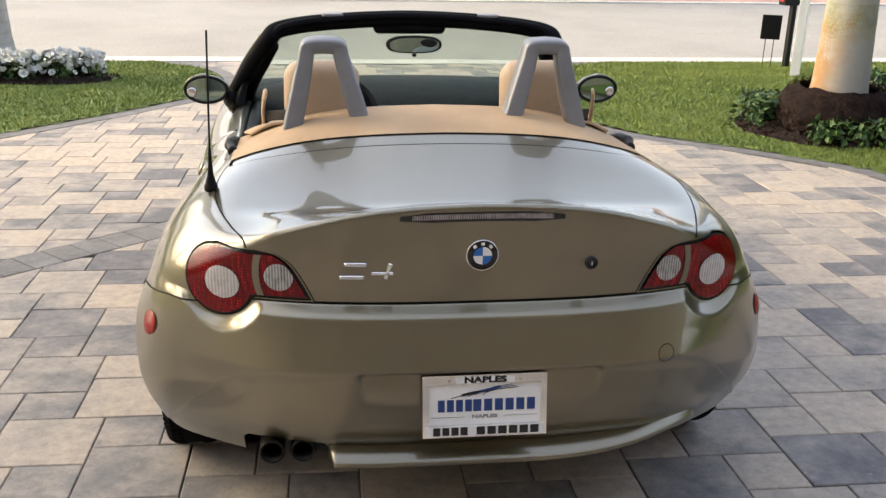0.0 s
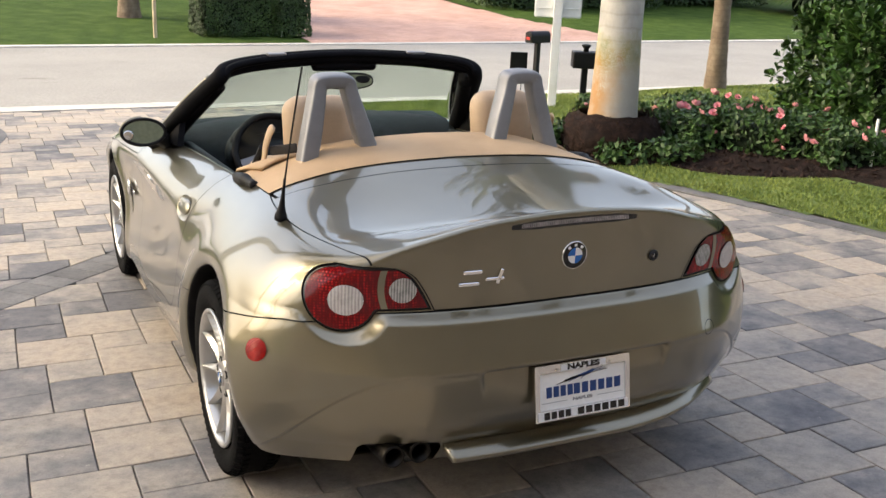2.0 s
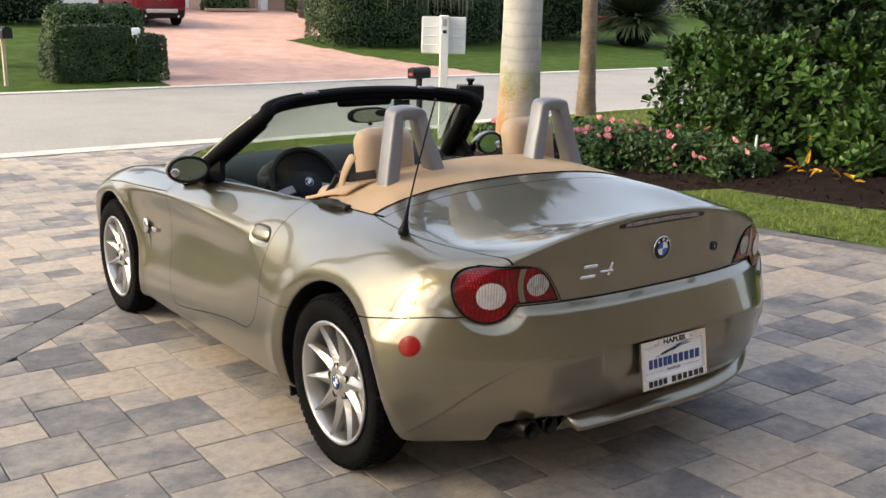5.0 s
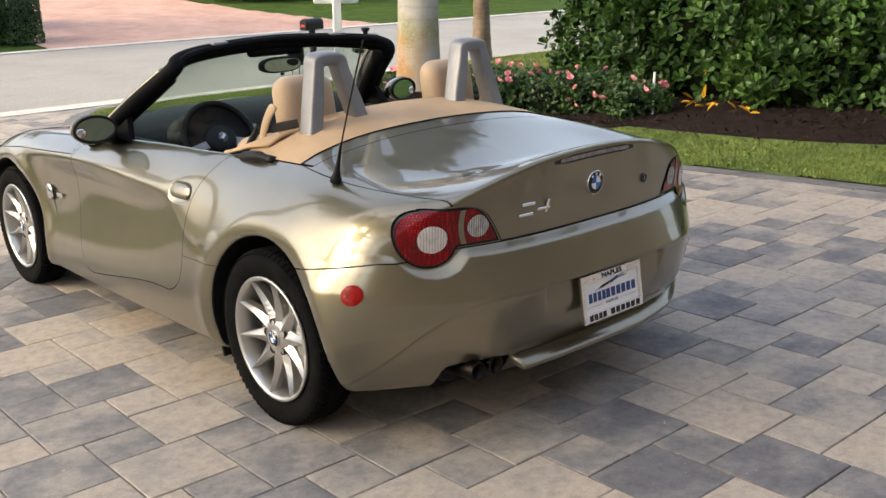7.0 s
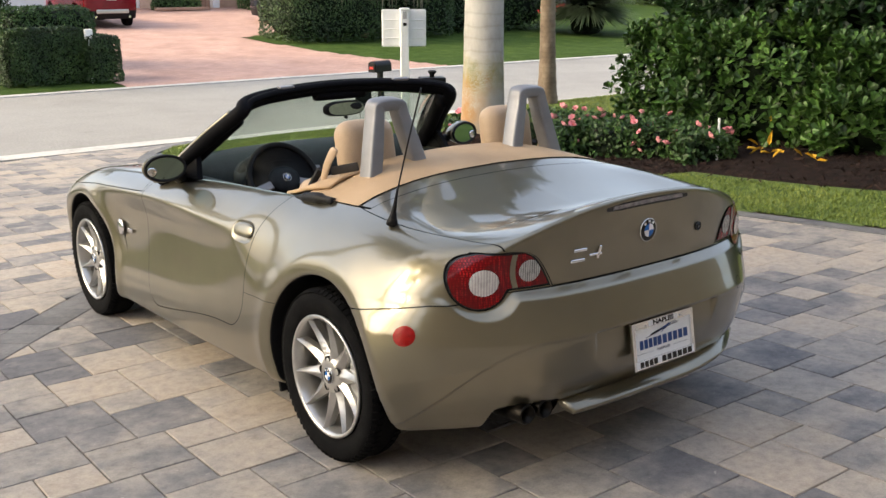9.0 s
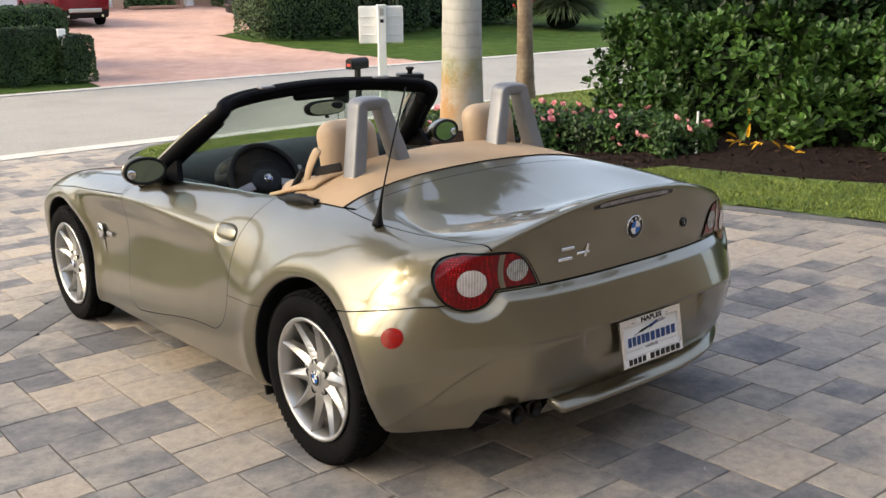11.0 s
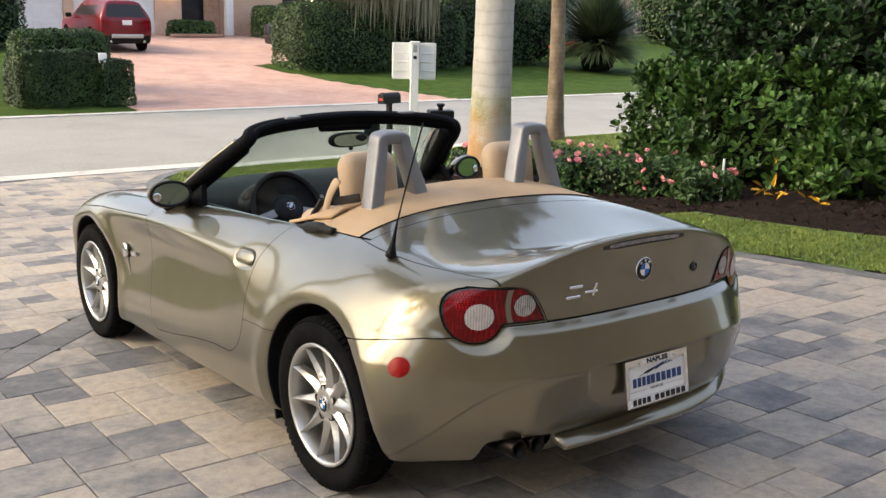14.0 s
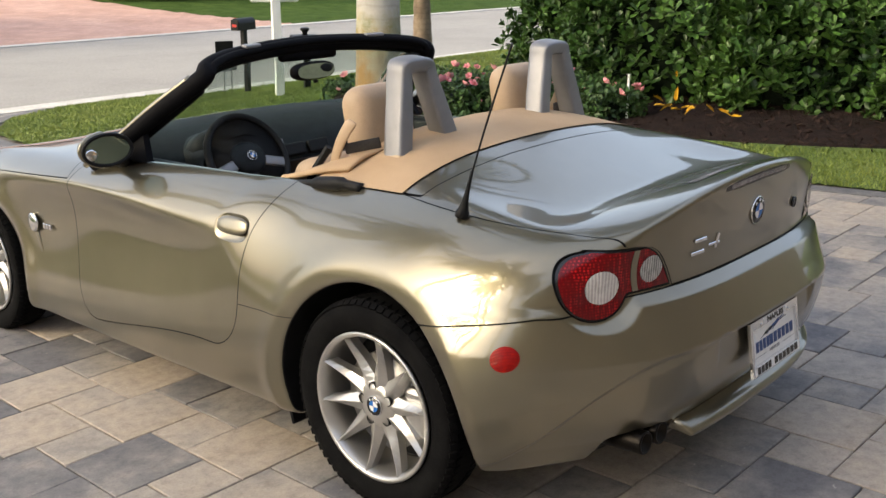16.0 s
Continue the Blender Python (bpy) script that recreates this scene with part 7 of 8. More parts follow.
part("stake", box((0.03, 0.03, 1.0), (0, 0, -0.55), 0.004, 1), WHITEPAINT, wb, "thin stake in the hedge")


bush("red_flower_bush", (28.5, 29.0), (1.1, 0.8, 0.45), 500, 0.08, BUSHLEAF, "low bush with red blossoms on the far lawn", "bush", seed=73, bulge=0.06, depth=0.1, inset=0.2,
     flowers=40, petal=REDPETAL, fsize=0.11, flabel="red blossom")


def yucca(at, r, n, seed):
    rng = np.random.default_rng(seed)
    ob = thing("yucca_bush", "round spiky grey-green yucca bush on the lawn", "bush")
    az, el = rng.uniform(0, 2 * math.pi, n), rng.uniform(-0.42, 1.45, n)
    d = np.stack([np.cos(az) * np.cos(el), np.sin(az) * np.cos(el), np.sin(el)], 1)
    verts, faces = [], []
    for k in range(n):
        dv = Vector(d[k])
        side = dv.cross(Vector((0, 0, 1))).normalized() * 0.035
        b = Vector((0, 0, r * 0.55)) + dv * 0.15
        ln = r * rng.uniform(0.75, 1.05)
        i = len(verts)
        verts += [b - side, b + side, b + dv * ln * 0.6 + side + Vector((0, 0, 0.03)), b + dv * ln * 0.6 - side + Vector((0, 0, 0.03)), b + dv * ln + Vector((0, 0, -0.06))]
        faces += [(i, i + 1, i + 2, i + 3), (i + 3, i + 2, i + 4)]
    raw("leaves", verts, faces, YUCCA, ob, "stiff pointed leaves")
    part("inner_mass", core((r * 0.62, r * 0.62, r * 0.8), 4, 0.1, seed), CORE_SHADE, ob, "solid core, near-black to paint its inner shade")
    ob.matrix_world = pose(at[0], at[1], on_land(*at) - 0.05)


yucca((23.9, 22.6), 1.9, 2600, 80)
yucca((23.0, 27.4), 1.4, 1300, 81)


def slim_tree(at, h, seed):
    rng = np.random.default_rng(seed)
    ob = thing("young_tree", "slim young tree with pale bark and thin crown", "tree")
    part("trunk", tube([(0, 0, 0), (0.03, 0, h * 0.3), (-0.02, 0.02, h * 0.5), (0.03, 0.02, h * 0.7)], [0.055, 0.045, 0.04, 0.025], 10), STEM, ob, "pale thin trunk", True)
    tips = []
    for k in range(9):
        a, z0 = rng.uniform(0, 6.28), h * rng.uniform(0.42, 0.68)
        tip = Vector((math.cos(a) * 0.65, math.sin(a) * 0.65, z0 + rng.uniform(0.5, 1.1)))
        part("limb", tube(curve_points([(0, 0, z0), (tip.x * 0.45, tip.y * 0.45, z0 + 0.25), tip], 4), [0.02] * 4 + [0.012] * 4 + [0.005], 6), STEM, ob, "thin limb", True)
        tips.append(tip)
    n = 700
    c = np.array([tips[i] for i in rng.integers(0, len(tips), n)]) + rng.normal(0, 0.22, (n, 3))
    v, f = scatter_leaves(c, rng.normal(0, 1, (n, 3)) + (0, 0, 0.5), rng.uniform(0.06, 0.12, n), rng, SMALL)
    raw("crown", v, f, BUSHLEAF, ob, "sparse leaves")
    ob.matrix_world = pose(at[0], at[1], on_land(*at))


slim_tree((21.6, 24.6), 2.8, 90)


def mossy_tree(at, seed):
    """A leaning tree whose thin grey-green strands hang down over the hedge."""
    rng = np.random.default_rng(seed)
    ob = thing("weeping_tree", "tree with hanging pale grey-green strands above hedges", "tree")
    part("trunk", tube(curve_points([(0, 0, 0), (0.1, 0, 1.5), (0.0, 0.1, 3.2), (0.2, 0, 4.4)], 5), [0.14] * 8 + [0.10] * 8, 10), STEM, ob, "brown trunk", True)
    n = 2400
    ang, rad = rng.uniform(0, 6.28, n), np.sqrt(rng.uniform(0, 1, n)) * 2.0
    ln = rng.uniform(0.9, 2.3, n)
    x, y = rad * np.cos(ang), rad * np.sin(ang)
    top = 4.2 - 0.35 * rad ** 1.5 + rng.normal(0, 0.2, n)
    verts, faces = [], []
    for k in range(n):
        i = len(verts)
        w, dx = 0.03, rng.normal(0, 0.12)
        verts += [(x[k] - w, y[k], top[k]), (x[k] + w, y[k], top[k]), (x[k] + dx + w, y[k] + dx, top[k] - ln[k] * 0.6), (x[k] + dx - w, y[k] + dx, top[k] - ln[k] * 0.6), (x[k] + dx * 1.4, y[k] + dx, top[k] - ln[k])]
        faces += [(i, i + 1, i + 2, i + 3), (i + 3, i + 2, i + 4)]
    raw("crown", verts, faces, DRYMOSS, ob, "hanging thin strands")
    ob.matrix_world = pose(at[0], at[1], on_land(*at))


mossy_tree((15.5, 24.3), 91)


# ---- the neighbours' houses ----
def wall(name, x0, x1, z0, z1, y, thick, mat, holes=(), parent=None, label=""):
    """A wall along x with real openings: holes are (x0, x1, z0, z1)."""
    xs = sorted({x0, x1, *[h[0] for h in holes], *[h[1] for h in holes]})
    zs = sorted({z0, z1, *[h[2] for h in holes], *[h[3] for h in holes]})
    bm = bmesh.new()
    for a, b in zip(xs, xs[1:]):
        for c, d in zip(zs, zs[1:]):
            mx, mz = (a + b) / 2, (c + d) / 2
            if any(h[0] < mx < h[1] and h[2] < mz < h[3] for h in holes):
                continue
            r = bmesh.ops.create_cube(bm, size=1)["verts"]
            bmesh.ops.scale(bm, vec=(b - a, thick, d - c), verts=r)
            bmesh.ops.translate(bm, vec=(mx, y + thick / 2, mz), verts=r)
    bmesh.ops.remove_doubles(bm, verts=bm.verts, dist=1e-5)
    return part(name, bm, mat, parent, label)


house = thing("neighbour_house", "pink stucco house with white garage doors across the street", "house")
HZ = float(land(10, 37.9))
wall("wall", 2.0, 26.0, HZ - 0.3, HZ + 3.0, 37.9, 0.25, STUCCO, [(5.0, 9.9, HZ - 0.3, HZ + 2.2), (10.3, 13.6, HZ - 0.3, HZ + 2.2), (14.75, 16.35, HZ - 0.3, HZ + 2.4), (19.5, 22.0, HZ + 0.6, HZ + 2.2)], house, "pink stucco wall")
for a, b in ((5.0, 9.9), (10.3, 13.6)):
    gd = part("garage_door", box((b - a, 0.05, 2.2), ((a + b) / 2, 38.02, HZ + 1.1), 0.01, 1), GARAGEWHITE, house, "white panelled garage door")
    for k in range(4):
        for q in range(4):
            part("panel", box(((b - a) / 4 - 0.12, 0.02, 0.42), (a + (b - a) / 4 * (q + 0.5), 37.99, HZ + 0.28 + 0.545 * k), 0.008, 1), GARAGEWHITE, gd)
part("front_door", box((1.6, 0.06, 2.4), (15.55, 38.1, HZ + 1.2), 0.01, 1), DARKDOOR, house, "dark front door")
part("column", box((0.32, 0.32, 3.0), (16.7, 37.5, HZ + 1.4), 0.02, 2), GARAGEWHITE, house, "white entry column")
part("shutter", box((0.75, 0.06, 2.4), (16.1, 37.86, HZ + 1.2), 0.01, 1), ROOFTILE, house, "brown entry screen")
win = part("window", box((2.5, 0.05, 1.6), (20.75, 38.02, HZ + 1.4), 0.01, 1), DARKDOOR, house, "dark window")
part("window_frame", join(box((2.5, 0.07, 0.06), (20.75, 37.97, HZ + 1.4)), box((0.06, 0.07, 1.6), (20.75, 37.97, HZ + 1.4))), GARAGEWHITE, win, "white glazing bars")
rf = bmesh.new()
vs = [rf.verts.new(p) for p in ((1.2, 37.0, HZ + 2.95), (26.8, 37.0, HZ + 2.95), (26.8, 48.0, HZ + 2.95), (1.2, 48.0, HZ + 2.95), (6.5, 42.5, HZ + 5.2), (21.5, 42.5, HZ + 5.2))]
for fc in ((0, 1, 5, 4), (1, 2, 5), (2, 3, 4, 5), (3, 0, 4), (3, 2, 1, 0)):
    rf.faces.new([vs[i] for i in fc])
part("roof", rf, ROOFTILE, house, "brown tiled hip roof")
part("side_wall", join(box((0.25, 9.0, 3.3), (2.1, 42.6, HZ + 1.35)), box((0.25, 9.0, 3.3), (25.9, 42.6, HZ + 1.35)), box((24, 0.25, 3.3), (14, 47.2, HZ + 1.35))), STUCCO, house, "pink stucco side and back walls")
for x, zz in ((14.15, 1.75), (21.0, 1.55)):
    ln = part("wall_lantern", box((0.16, 0.14, 0.26), (x, 37.78, HZ + zz), 0.02, 2), LAMPGLOW, house, "lit warm wall lantern")
    part("lantern_top", box((0.2, 0.18, 0.05), (x, 37.78, HZ + zz + 0.16), 0.015, 1), BLACKPAINT, ln, "black lantern cap")
part("planter_kerb", box((2.3, 0.12, 0.12), (14.6, 36.0, HZ + 0.03), 0.02, 1), ROOFTILE, house, "brick planting kerb")

far_house = thing("far_house", "orange-tinted stucco house behind hedges", "house")
FZ = float(land(40, 42))
wall("wall", 27.5, 52.0, FZ - 0.3, FZ + 3.0, 42.0, 0.25, STUCCO, [(31.0, 33.5, FZ + 0.5, FZ + 2.2), (38.0, 42.0, FZ - 0.3, FZ + 2.2)], far_house, "orange stucco wall")
part("window", box((2.5, 0.05, 1.7), (32.25, 42.12, FZ + 1.35)), DARKDOOR, far_house, "dark window")
part("garage_door", box((4.0, 0.05, 2.5), (40.0, 42.12, FZ + 0.95)), GARAGEWHITE, far_house, "white garage door")
rf = bmesh.new()
vs = [rf.verts.new(p) for p in ((27, 41.0, FZ + 2.95), (53, 41.0, FZ + 2.95), (53, 52.0, FZ + 2.95), (27, 52.0, FZ + 2.95), (32, 46.5, FZ + 5.2), (48, 46.5, FZ + 5.2))]
for fc in ((0, 1, 5, 4), (1, 2, 5), (2, 3, 4, 5), (3, 0, 4), (3, 2, 1, 0)):
    rf.faces.new([vs[i] for i in fc])
part("roof", rf, ROOFTILE, far_house, "brown tiled hip roof")

# the house behind the viewer, plain; unseen, set near to block sky light
own = thing("own_house", "plain beige house front with a broad brown garage door", "house")
OZ = float(land(0, -4.5))
wall("wall", -10.5, 10.5, OZ - 0.3, OZ + 3.6, -4.75, 0.25, OWNWALL, [(-3.2, 3.4, OZ - 0.3, OZ + 2.4)], own, "beige stucco wall")
for x in (-1.3, 1.5):
    part("soffit_light", lathe([(0.0, -0.115), (0.06, -0.115), (0.07, -0.105)], 20), LAMPGLOW, own, "lit warm round soffit light").location = (x, -4.35, OZ + 3.65)
part("garage_door", box((6.6, 0.06, 2.4), (0.1, -4.65, OZ + 1.2), 0.01, 1), GARAGEBROWN, own, "brown garage door")
# soffit made white as an unseen reflector for the bumper
part("eaves", box((22.0, 1.0, 0.22), (0, -4.45, OZ + 3.65), 0.02, 1), WHITEPAINT, own, "white soffit under the eaves, unseen, pale for reflection in the bumper")
rf = bmesh.new()
vs = [rf.verts.new(p) for p in ((-11, -3.95, OZ + 3.78), (11, -3.95, OZ + 3.78), (11, -16.0, OZ + 3.8), (-11, -16.0, OZ + 3.8), (-8, -9.0, OZ + 6.6), (8, -9.0, OZ + 6.6))]
for fc in ((0, 1, 5, 4), (1, 2, 5), (2, 3, 4, 5), (3, 0, 4), (3, 2, 1, 0)):
    rf.faces.new([vs[i] for i in fc])
part("roof", rf, ROOFTILE, own, "tiled hip roof")
# unseen palms and hedge, added to be mirrored in the car's paint
for k, (x, y, h) in enumerate(((-9.4, -1.6, 8.5), (-8.3, 1.4, 9.2), (-7.9, 5.0, 10.2), (-12.0, 3.4, 8.5), (-13.0, -5.0, 8.5))):
    palm_trunk("garden_palm", (x, y), 0.17, h, TRUNK_BROWN, "palm with feathery fronds, unseen, for reflections in the paint", flare=1.4, seed=100 + k)
trimmed("garden_hedge", (-15.0, 1.0), (2.0, 22.0, 1.6), 2200, 0.2, DARKLEAF, "low dark hedge, unseen, for reflections in the paint", 0, 72)


# ---- parked sport utility vehicle ----
def suv(m, name, label, paint):
    ob = thing(name, label, "car")

    def hull(x, y, z):
        ax = np.abs(x)
        side = ax - (0.90 - 0.05 * ((z - 0.75) / 0.5) ** 2 - 0.22 * sstep(0.95, 1.75, z) - 0.06 * (np.abs(y - 1.2) / 2.2) ** 4)
        roof = z - (1.66 - 0.05 * ((y - 0.6) / 1.4) ** 2 - 0.08 * ax ** 2)
        hood = z - (1.05 - 0.08 * np.clip(y - 2.1, 0, 2))
        screen = 0.8 * (y - 2.1) + 0.6 * (z - 1.05)
        top = smax(roof, smin(hood, screen, 0.08), 0.06)
        back = (-0.95 + 0.30 * sstep(0.95, 1.70, z) + 0.05 * ((z - 0.75) / 0.4) ** 2 * (z < 0.75) + 0.12 * ax ** 3) - y
        front = y - (3.45 - 0.2 * ax ** 2 - 0.15 * np.abs(z - 0.6))
        f = smax(smax(side, top, 0.12), smax(back, front, 0.1), 0.10)
        f = smax(f, 0.26 - z, 0.05)
        for y0 in (0.0, 2.69):
            f = smax(f, smin(0.40 - np.hypot(y - y0, z - 0.36), ax - 0.6, 0.03), 0.02)
        return f
    hl = shell(hull, (0, -1.1, 0.2), (1.0, 3.6, 1.75), 0.035)
    rear_glass, rest_ = cut(hl, lambda P: np.maximum.reduce([np.abs(P[:, 2] - 1.30) - 0.20, np.abs(P[:, 0]) - 0.66 + 0.3 * (P[:, 2] - 1.1), P[:, 1] + 0.45]))
    lower, rest_ = cut(rest_, lambda P: P[:, 2] - 0.52 - 0.0 * P[:, 0])
    side_glass, rest_ = cut(rest_, lambda P: np.maximum.reduce([np.abs(P[:, 2] - 1.28) - 0.17, -0.35 - P[:, 1], P[:, 1] - 1.75 + 0.5 * (P[:, 2] - 1.1), 0.6 - np.abs(P[:, 0])]))
    lamp_, rest_ = cut(rest_, lambda P: np.maximum.reduce([np.abs(P[:, 2] - 1.0) - 0.09, P[:, 1] + 0.55, 0.52 - np.abs(P[:, 0])]))
    panel("body", both(rest_), paint, ob, "glossy bodywork")
    panel("lower_cladding", both(lower), BLACKTRIM, ob, "black lower cladding")
    panel("rear_window", both(rear_glass), BLACKENAMEL, ob, "dark rear window")
    for mm in (side_glass, mirrored(side_glass)):
        panel("side_window", mm, BLACKENAMEL, ob, "dark side windows")
    for mm in (lamp_, mirrored(lamp_)):
        panel("tail_lamp", mm, REDLENS, ob, "red tail lamp", 0.004)
    part("rear_bumper_plate", box((1.05, 0.06, 0.13), (0, -0.985, 0.50), 0.03, 3), ALLOY, ob, "silver skid plate")
    part("number_plate", box((0.31, 0.015, 0.15), (0, -0.965, 0.93), 0.004, 1), WHITEPAINT, ob, "white number plate")
    for s in (-1, 1):
        part("roof_rail", tube([(s * 0.58, -0.3, 1.68), (s * 0.6, 0.5, 1.71), (s * 0.58, 1.4, 1.66)], 0.02, 8), ALLOY, ob, "silver roof rail")
        part("door_mirror", box((0.2, 0.12, 0.15), (s * 1.02, 1.85, 1.10), 0.04, 2), BLACKTRIM, ob, "black door mirror")
        part("exhaust", tube([(s * 0.55, -0.98, 0.33), (s * 0.55, -0.8, 0.33)], 0.04, 12), CHROME, ob, "round exhaust")
        for y0 in (0.0, 2.69):
            w = part("wheel", lathe([(0.24, 0.10), (0.30, 0.115), (0.345, 0.10), (0.355, 0.05), (0.355, -0.05), (0.345, -0.10), (0.24, -0.11)], 36, "x"), RUBBER, ob, "black tyre", True)
            w.location = (s * 0.79, y0, 0.355)
            part("rim", lathe([(0.24, 0.0), (0.235, s * 0.118), (0.2, s * 0.11), (0.06, s * 0.10), (0.0, s * 0.105)], 30, "x"), ALLOY, w, "silver alloy rim", True)
    ob.matrix_world = m


SUVRED = surface("red_bodywork", (0.115, 0.002, 0.008), (0.14, 0.003, 0.010), (0.165, 0.004, 0.013), 3, 0.25, relief=0.0, grit=0.1)
SUVDARK = surface("dark_bodywork", (0.010, 0.010, 0.014), (0.014, 0.014, 0.019), (0.018, 0.018, 0.024), 3, 0.25, relief=0.0, grit=0.1)
suv(pose(9.35, 30.5, float(land(9.35, 30.6)) + 0.02, 0, 0, -1), "red_suv", "red compact sport utility vehicle parked before a garage", SUVRED)
suv(pose(18.2, 29.8, float(land(17.2, 29.8)) + 0.02, 0, 0, 80), "dark_suv", "dark vehicle parked behind the large rounded hedge", SUVDARK)


# ---- lawn blades near the viewer ----
def blades(name, n, x0, x1, y0, y1, ok, label, size=0.035, seed=1):
    rng = np.random.default_rng(seed)
    x, y = rng.uniform(x0, x1, n), rng.uniform(y0, y1, n)
    m = ok(x, y)
    x, y = x[m], y[m]
    p = np.stack([x, y, land(x, y) + 0.008], 1)
    nrm = rng.normal(0, 1, p.shape) * (1, 1, 0.15)
    pts, faces = BLADE_SHAPE
    k = len(p)
    up = np.stack([rng.normal(0, 0.45, k), rng.normal(0, 0.45, k), np.ones(k)], 1)
    up /= np.linalg.norm(up, axis=1, keepdims=True)
    acr = np.cross(up, nrm)
    acr /= np.linalg.norm(acr, axis=1, keepdims=True)
    sz = size * rng.uniform(0.6, 1.4, k)
    pts = np.array(pts)
    v = p[:, None] + sz[:, None, None] * (pts[None, :, 0:1] * up[:, None] + pts[None, :, 1:2] * 2.3 * acr[:, None])
    f = [[i + q * len(pts) for i in face] for q in range(k) for face in faces]
    return tagged(raw(name, v.reshape(-1, 3), f, BLADE), label, "grass", kind="stuff")


def off_beds(x, y):
    bed = np.zeros(x.shape, bool)
    for cx, cy, rx, ry, tl in ((4.35, 5.05, 1.15, 0.95, 0), (5.1, 3.68, 1.3, 0.75, -0.75), (6.4, 1.5, 1.42, 4.2, 0.2), (-3.5, 8.25, 1.0, 0.75, 0)):
        dx, dy = x - cx, y - cy
        u, w = dx * math.cos(tl) + dy * math.sin(tl), -dx * math.sin(tl) + dy * math.cos(tl)
        bed |= (u / rx) ** 2 + (w / ry) ** 2 < 0.96
    return ~bed


blades("grass_blades", 150000, 1.7, 5.8, -1.0, 10.1, lambda x, y: near_lawn_right(x, y) & off_beds(x, y) & (x > side_of(CURVE_R, y) + 0.012), "short green grass blades along the driveway", 0.027, 3)
blades("grass_blades", 50000, 5.8, 12.0, 4.5, 10.1, lambda x, y: near_lawn_right(x, y) & off_beds(x, y), "short green grass blades before the street", 0.030, 4)
blades("grass_blades", 75000, -7.0, -1.2, 4.0, 10.1, lambda x, y: near_lawn_left(x, y) & off_beds(x, y) & (x < side_of(CURVE_L, y) - 0.012), "short green grass blades on the far side of the driveway", 0.030, 5)

# ---- driveway pavers ----
# large and small squares in a hopscotch bond: each large one has a small one at its corner
BIG, LITTLE, JOINT = 0.3163, 0.2109, 0.0046
BOND_AT, BOND_TURN = (-1.288, -0.0305), radians(-0.9)
STRIP_A, STRIP_B = (-8.7, -4.55), (-0.45, 3.15)
STRIP_HALF = 0.122


def strip_distance(x, y):
    """Across the dark band that crosses the drive."""
    ax, ay = STRIP_A
    dx, dy = STRIP_B[0] - ax, STRIP_B[1] - ay
    return ((x - ax) * dy - (y - ay) * dx) / math.hypot(dx, dy)


def clip(poly, nx, ny, d):
    """The part of a convex outline where nx * x + ny * y is at most d."""
    out = []
    for k, p in enumerate(poly):
        q = poly[(k + 1) % len(poly)]
        a, b = nx * p[0] + ny * p[1] - d, nx * q[0] + ny * q[1] - d
        if a <= 0:
            out.append(p)
        if (a < 0 < b) or (b < 0 < a):
            t = a / (a - b)
            out.append((p[0] + (q[0] - p[0]) * t, p[1] + (q[1] - p[1]) * t))
    return out


def edge_line(curve, y):
    """The drive's edge near a height in plan: a point on it and the way along it."""
    x0, x1 = float(side_of(curve, y - 0.15)), float(side_of(curve, y + 0.15))
    ln = math.hypot(x1 - x0, 0.3)
    return float(side_of(curve, y)), (x1 - x0) / ln, 0.3 / ln


def slab(bm, outline, z_of, thick=0.03, e=0.0028):
    """One paver: an outline with a narrow worn edge round its top."""
    n = len(outline)
    cx, cy = sum(p[0] for p in outline) / n, sum(p[1] for p in outline) / n

    def ring(inset, dz):
        row = []
        for x, y in outline:
            d = max(1e-6, math.hypot(x - cx, y - cy))
            row.append(bm.verts.new((x + (cx - x) / d * inset, y + (cy - y) / d * inset, z_of(x, y) + dz)))
        return row
    lo, md, up = ring(0, -thick), ring(0, -e), ring(e * 1.6, 0)
    for p, q in ((lo, md), (md, up)):
        for k in range(n):
            bm.faces.new((p[k], p[(k + 1) % n], q[(k + 1) % n], q[k]))
    bm.faces.new(up)


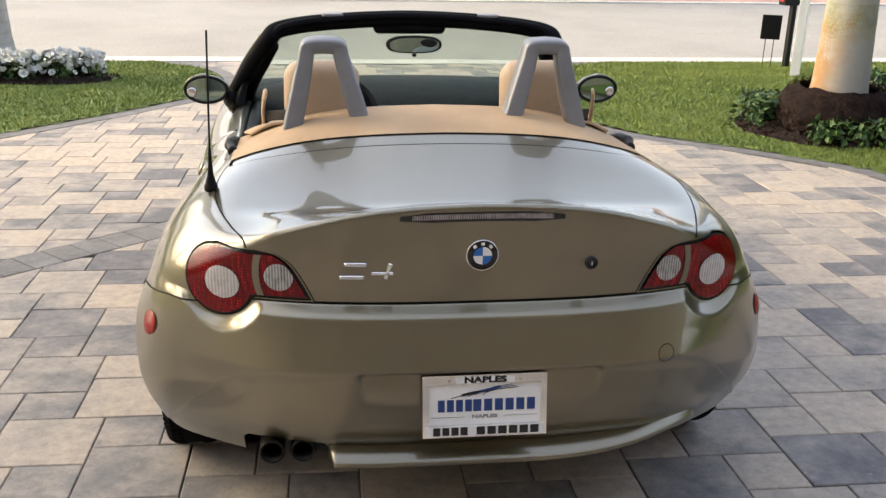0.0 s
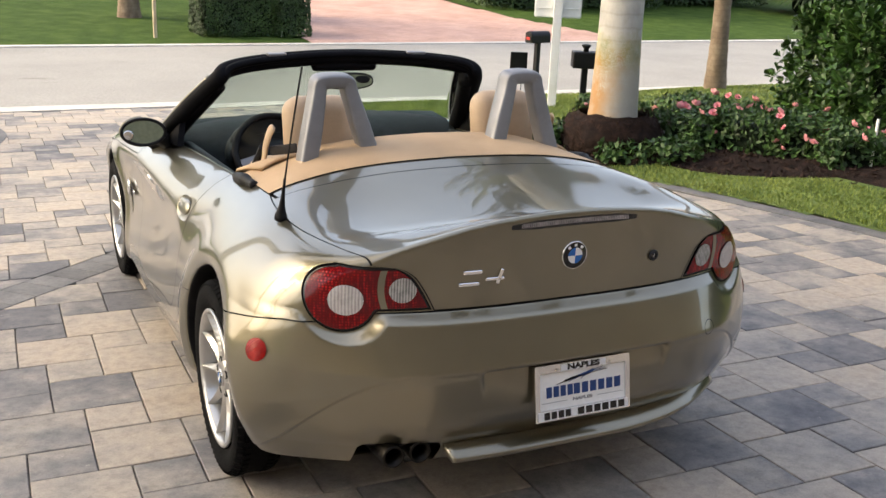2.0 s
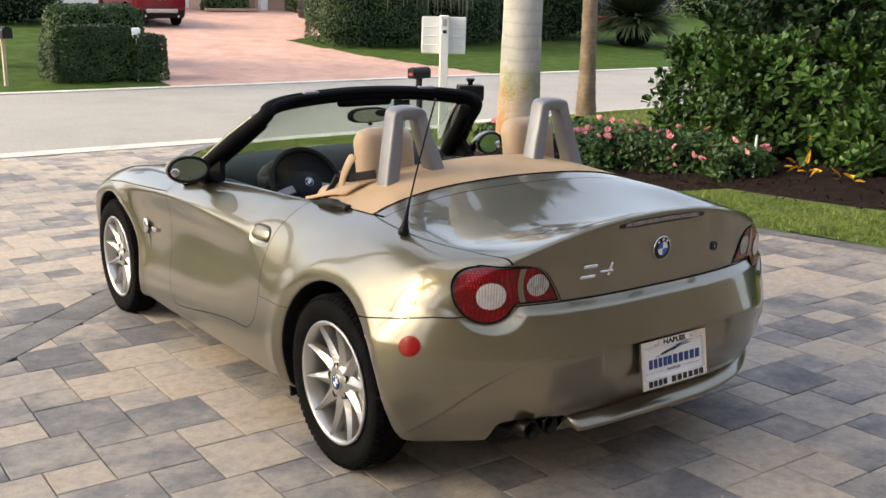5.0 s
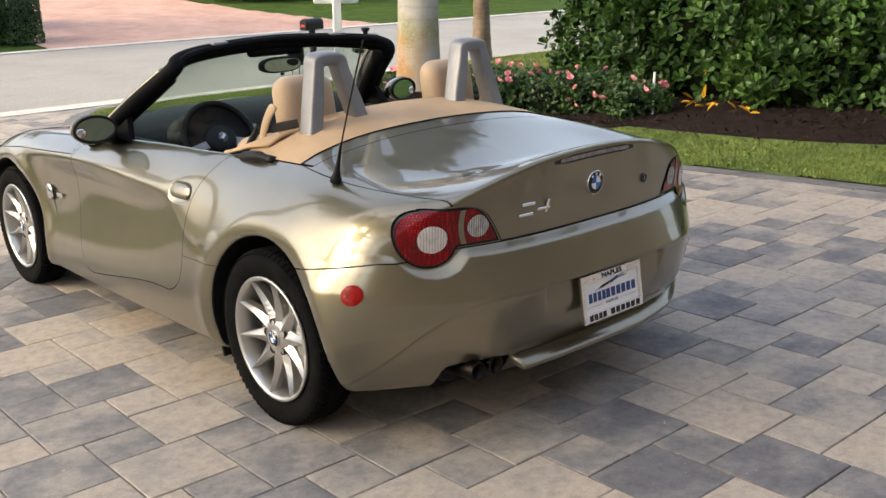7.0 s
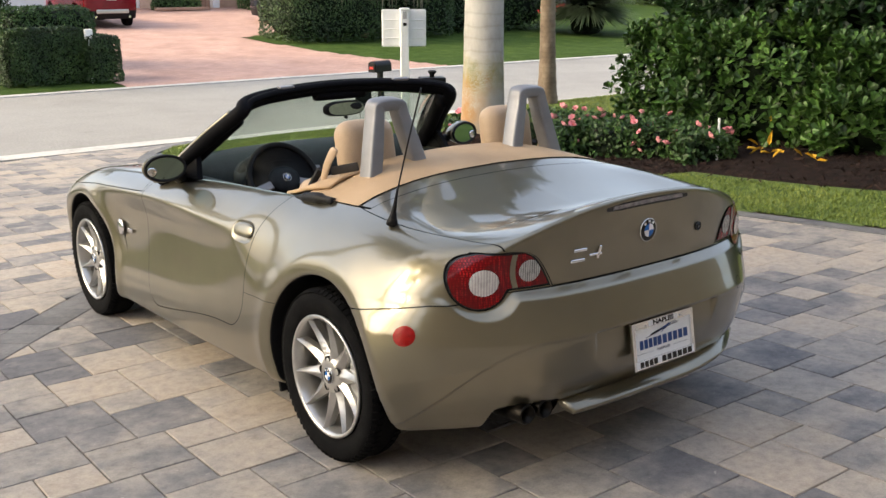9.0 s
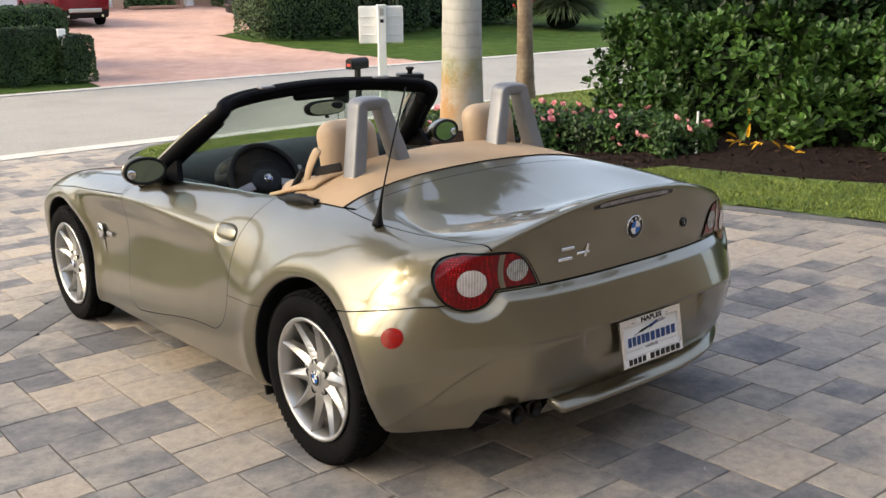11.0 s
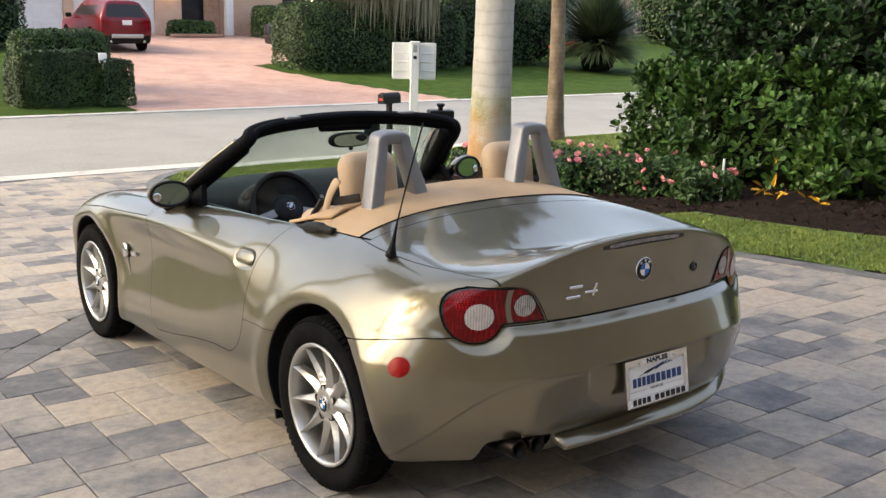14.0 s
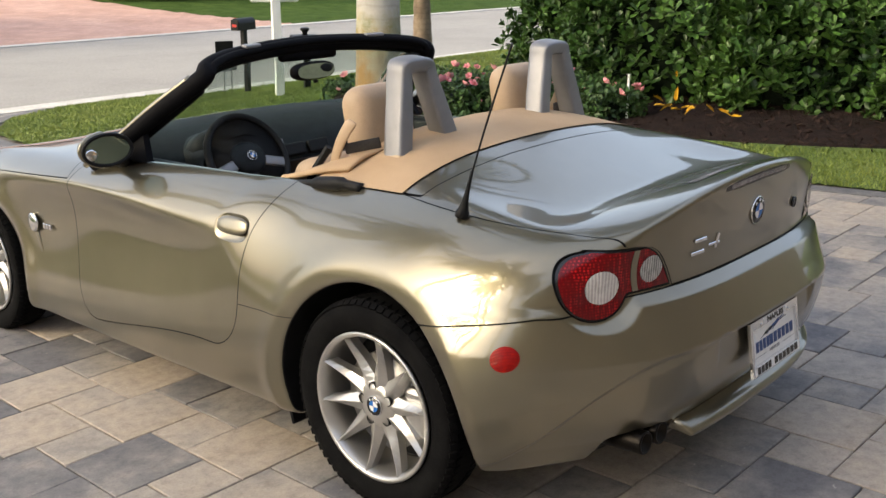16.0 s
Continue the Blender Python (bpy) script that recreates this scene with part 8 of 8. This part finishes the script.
drive = bpy.data.objects["driveway_bed"]
ca, sa = math.cos(BOND_TURN), math.sin(BOND_TURN)
laid = []
for i in range(-60, 61):
    for j in range(-60, 61):
        for size, ox, oy in ((BIG, 0.0, 0.0), (LITTLE, (LITTLE - BIG) / 2, (LITTLE + BIG) / 2)):
            u, v = i * BIG + j * LITTLE + ox, -i * LITTLE + j * BIG + oy
            cx, cy = BOND_AT[0] + ca * u - sa * v, BOND_AT[1] + sa * u + ca * v
            if not (-10 < cx < 4.6 and -7.2 < cy < KERB_NEAR) or not (side_of(CURVE_L, cy) - 0.2 < cx < side_of(CURVE_R, cy) + 0.2):
                continue
            h = size / 2 - JOINT / 2
            poly = [(cx + ca * a - sa * b, cy + sa * a + ca * b) for a, b in ((-h, -h), (h, -h), (h, h), (-h, h))]
            whole_ = True
            if abs(strip_distance(cx, cy)) < STRIP_HALF + 0.25 and cx < 0.4:
                sd = 1 if strip_distance(cx, cy) > 0 else -1
                dx, dy = STRIP_B[0] - STRIP_A[0], STRIP_B[1] - STRIP_A[1]
                ln = math.hypot(dx, dy)
                nx_, ny_ = -sd * dy / ln, sd * dx / ln
                poly = clip(poly, nx_, ny_, nx_ * STRIP_A[0] + ny_ * STRIP_A[1] - STRIP_HALF - JOINT)
                whole_ = False
            for curve, way in ((CURVE_L, 1), (CURVE_R, -1)):
                ex, tx, ty = edge_line(curve, cy)
                if len(poly) > 2 and abs(cx - ex) < 1.2:
                    nx_, ny_ = -way * ty, way * tx
                    poly = clip(poly, nx_, ny_, nx_ * ex + ny_ * cy - 0.165)
                    whole_ = False
            area = abs(sum(p[0] * q[1] - p[1] * q[0] for p, q in zip(poly, poly[1:] + poly[:1]))) / 2
            if len(poly) > 2 and area > 0.0012:
                laid.append((abs(cx + 0.8) * 0.8 + abs(cy + 0.2), cx, cy, size, poly, whole_))
laid.sort(key=lambda q: q[:3])
shapes = {}
for size in (BIG, LITTLE):
    bm = bmesh.new()
    h = size / 2 - JOINT / 2
    slab(bm, [(-h, -h), (h, -h), (h, h), (-h, h)], lambda x, y: 0.0)
    shapes[size] = bpy.data.meshes.new("paver")
    bm.to_mesh(shapes[size])
    bm.free()
    shapes[size].materials.append(PAVER)
tilt = random.Random(9)
far_bm = bmesh.new()
count = 0
for _, cx, cy, size, poly, whole_ in laid:
    dz, rx, ry = tilt.uniform(-0.001, 0.002), tilt.uniform(-0.3, 0.3), tilt.uniform(-0.3, 0.3)
    if whole_ and count < 300:
        ob = new("paver", shapes[size])
        ob.parent = drive
        ob.matrix_basis = pose(cx, cy, -FALL * cy + 0.002 + dz, -3.1 + rx, ry, -0.9)
        count += 1
    else:
        slab(far_bm, poly, lambda x, y: -FALL * y + 0.002 + dz + math.tan(radians(rx)) * (y - cy) - math.tan(radians(ry)) * (x - cx))
part("pavers", far_bm, PAVER_FAR, drive, "grey and tan concrete pavers")
tagged(bpy.data.objects["pavers"], "grey and tan concrete pavers", kind="stuff")
# the dark band that crosses the drive
ln = math.hypot(STRIP_B[0] - STRIP_A[0], STRIP_B[1] - STRIP_A[1])
wx, wy = (STRIP_B[0] - STRIP_A[0]) / ln, (STRIP_B[1] - STRIP_A[1]) / ln
band_bm = bmesh.new()
n = int(ln / 0.158)
for k in range(n):
    t0, t1 = ln * k / n + JOINT / 2, ln * (k + 1) / n - JOINT / 2
    quad = [(STRIP_A[0] + wx * t - wy * o, STRIP_A[1] + wy * t + wx * o) for t, o in ((t0, -STRIP_HALF), (t1, -STRIP_HALF), (t1, STRIP_HALF), (t0, STRIP_HALF))]
    slab(band_bm, quad, lambda x, y: -FALL * y + 0.003)
tagged(part("dark_band", band_bm, PAVER_DARK, drive), "dark grey paver band across the driveway", kind="stuff")
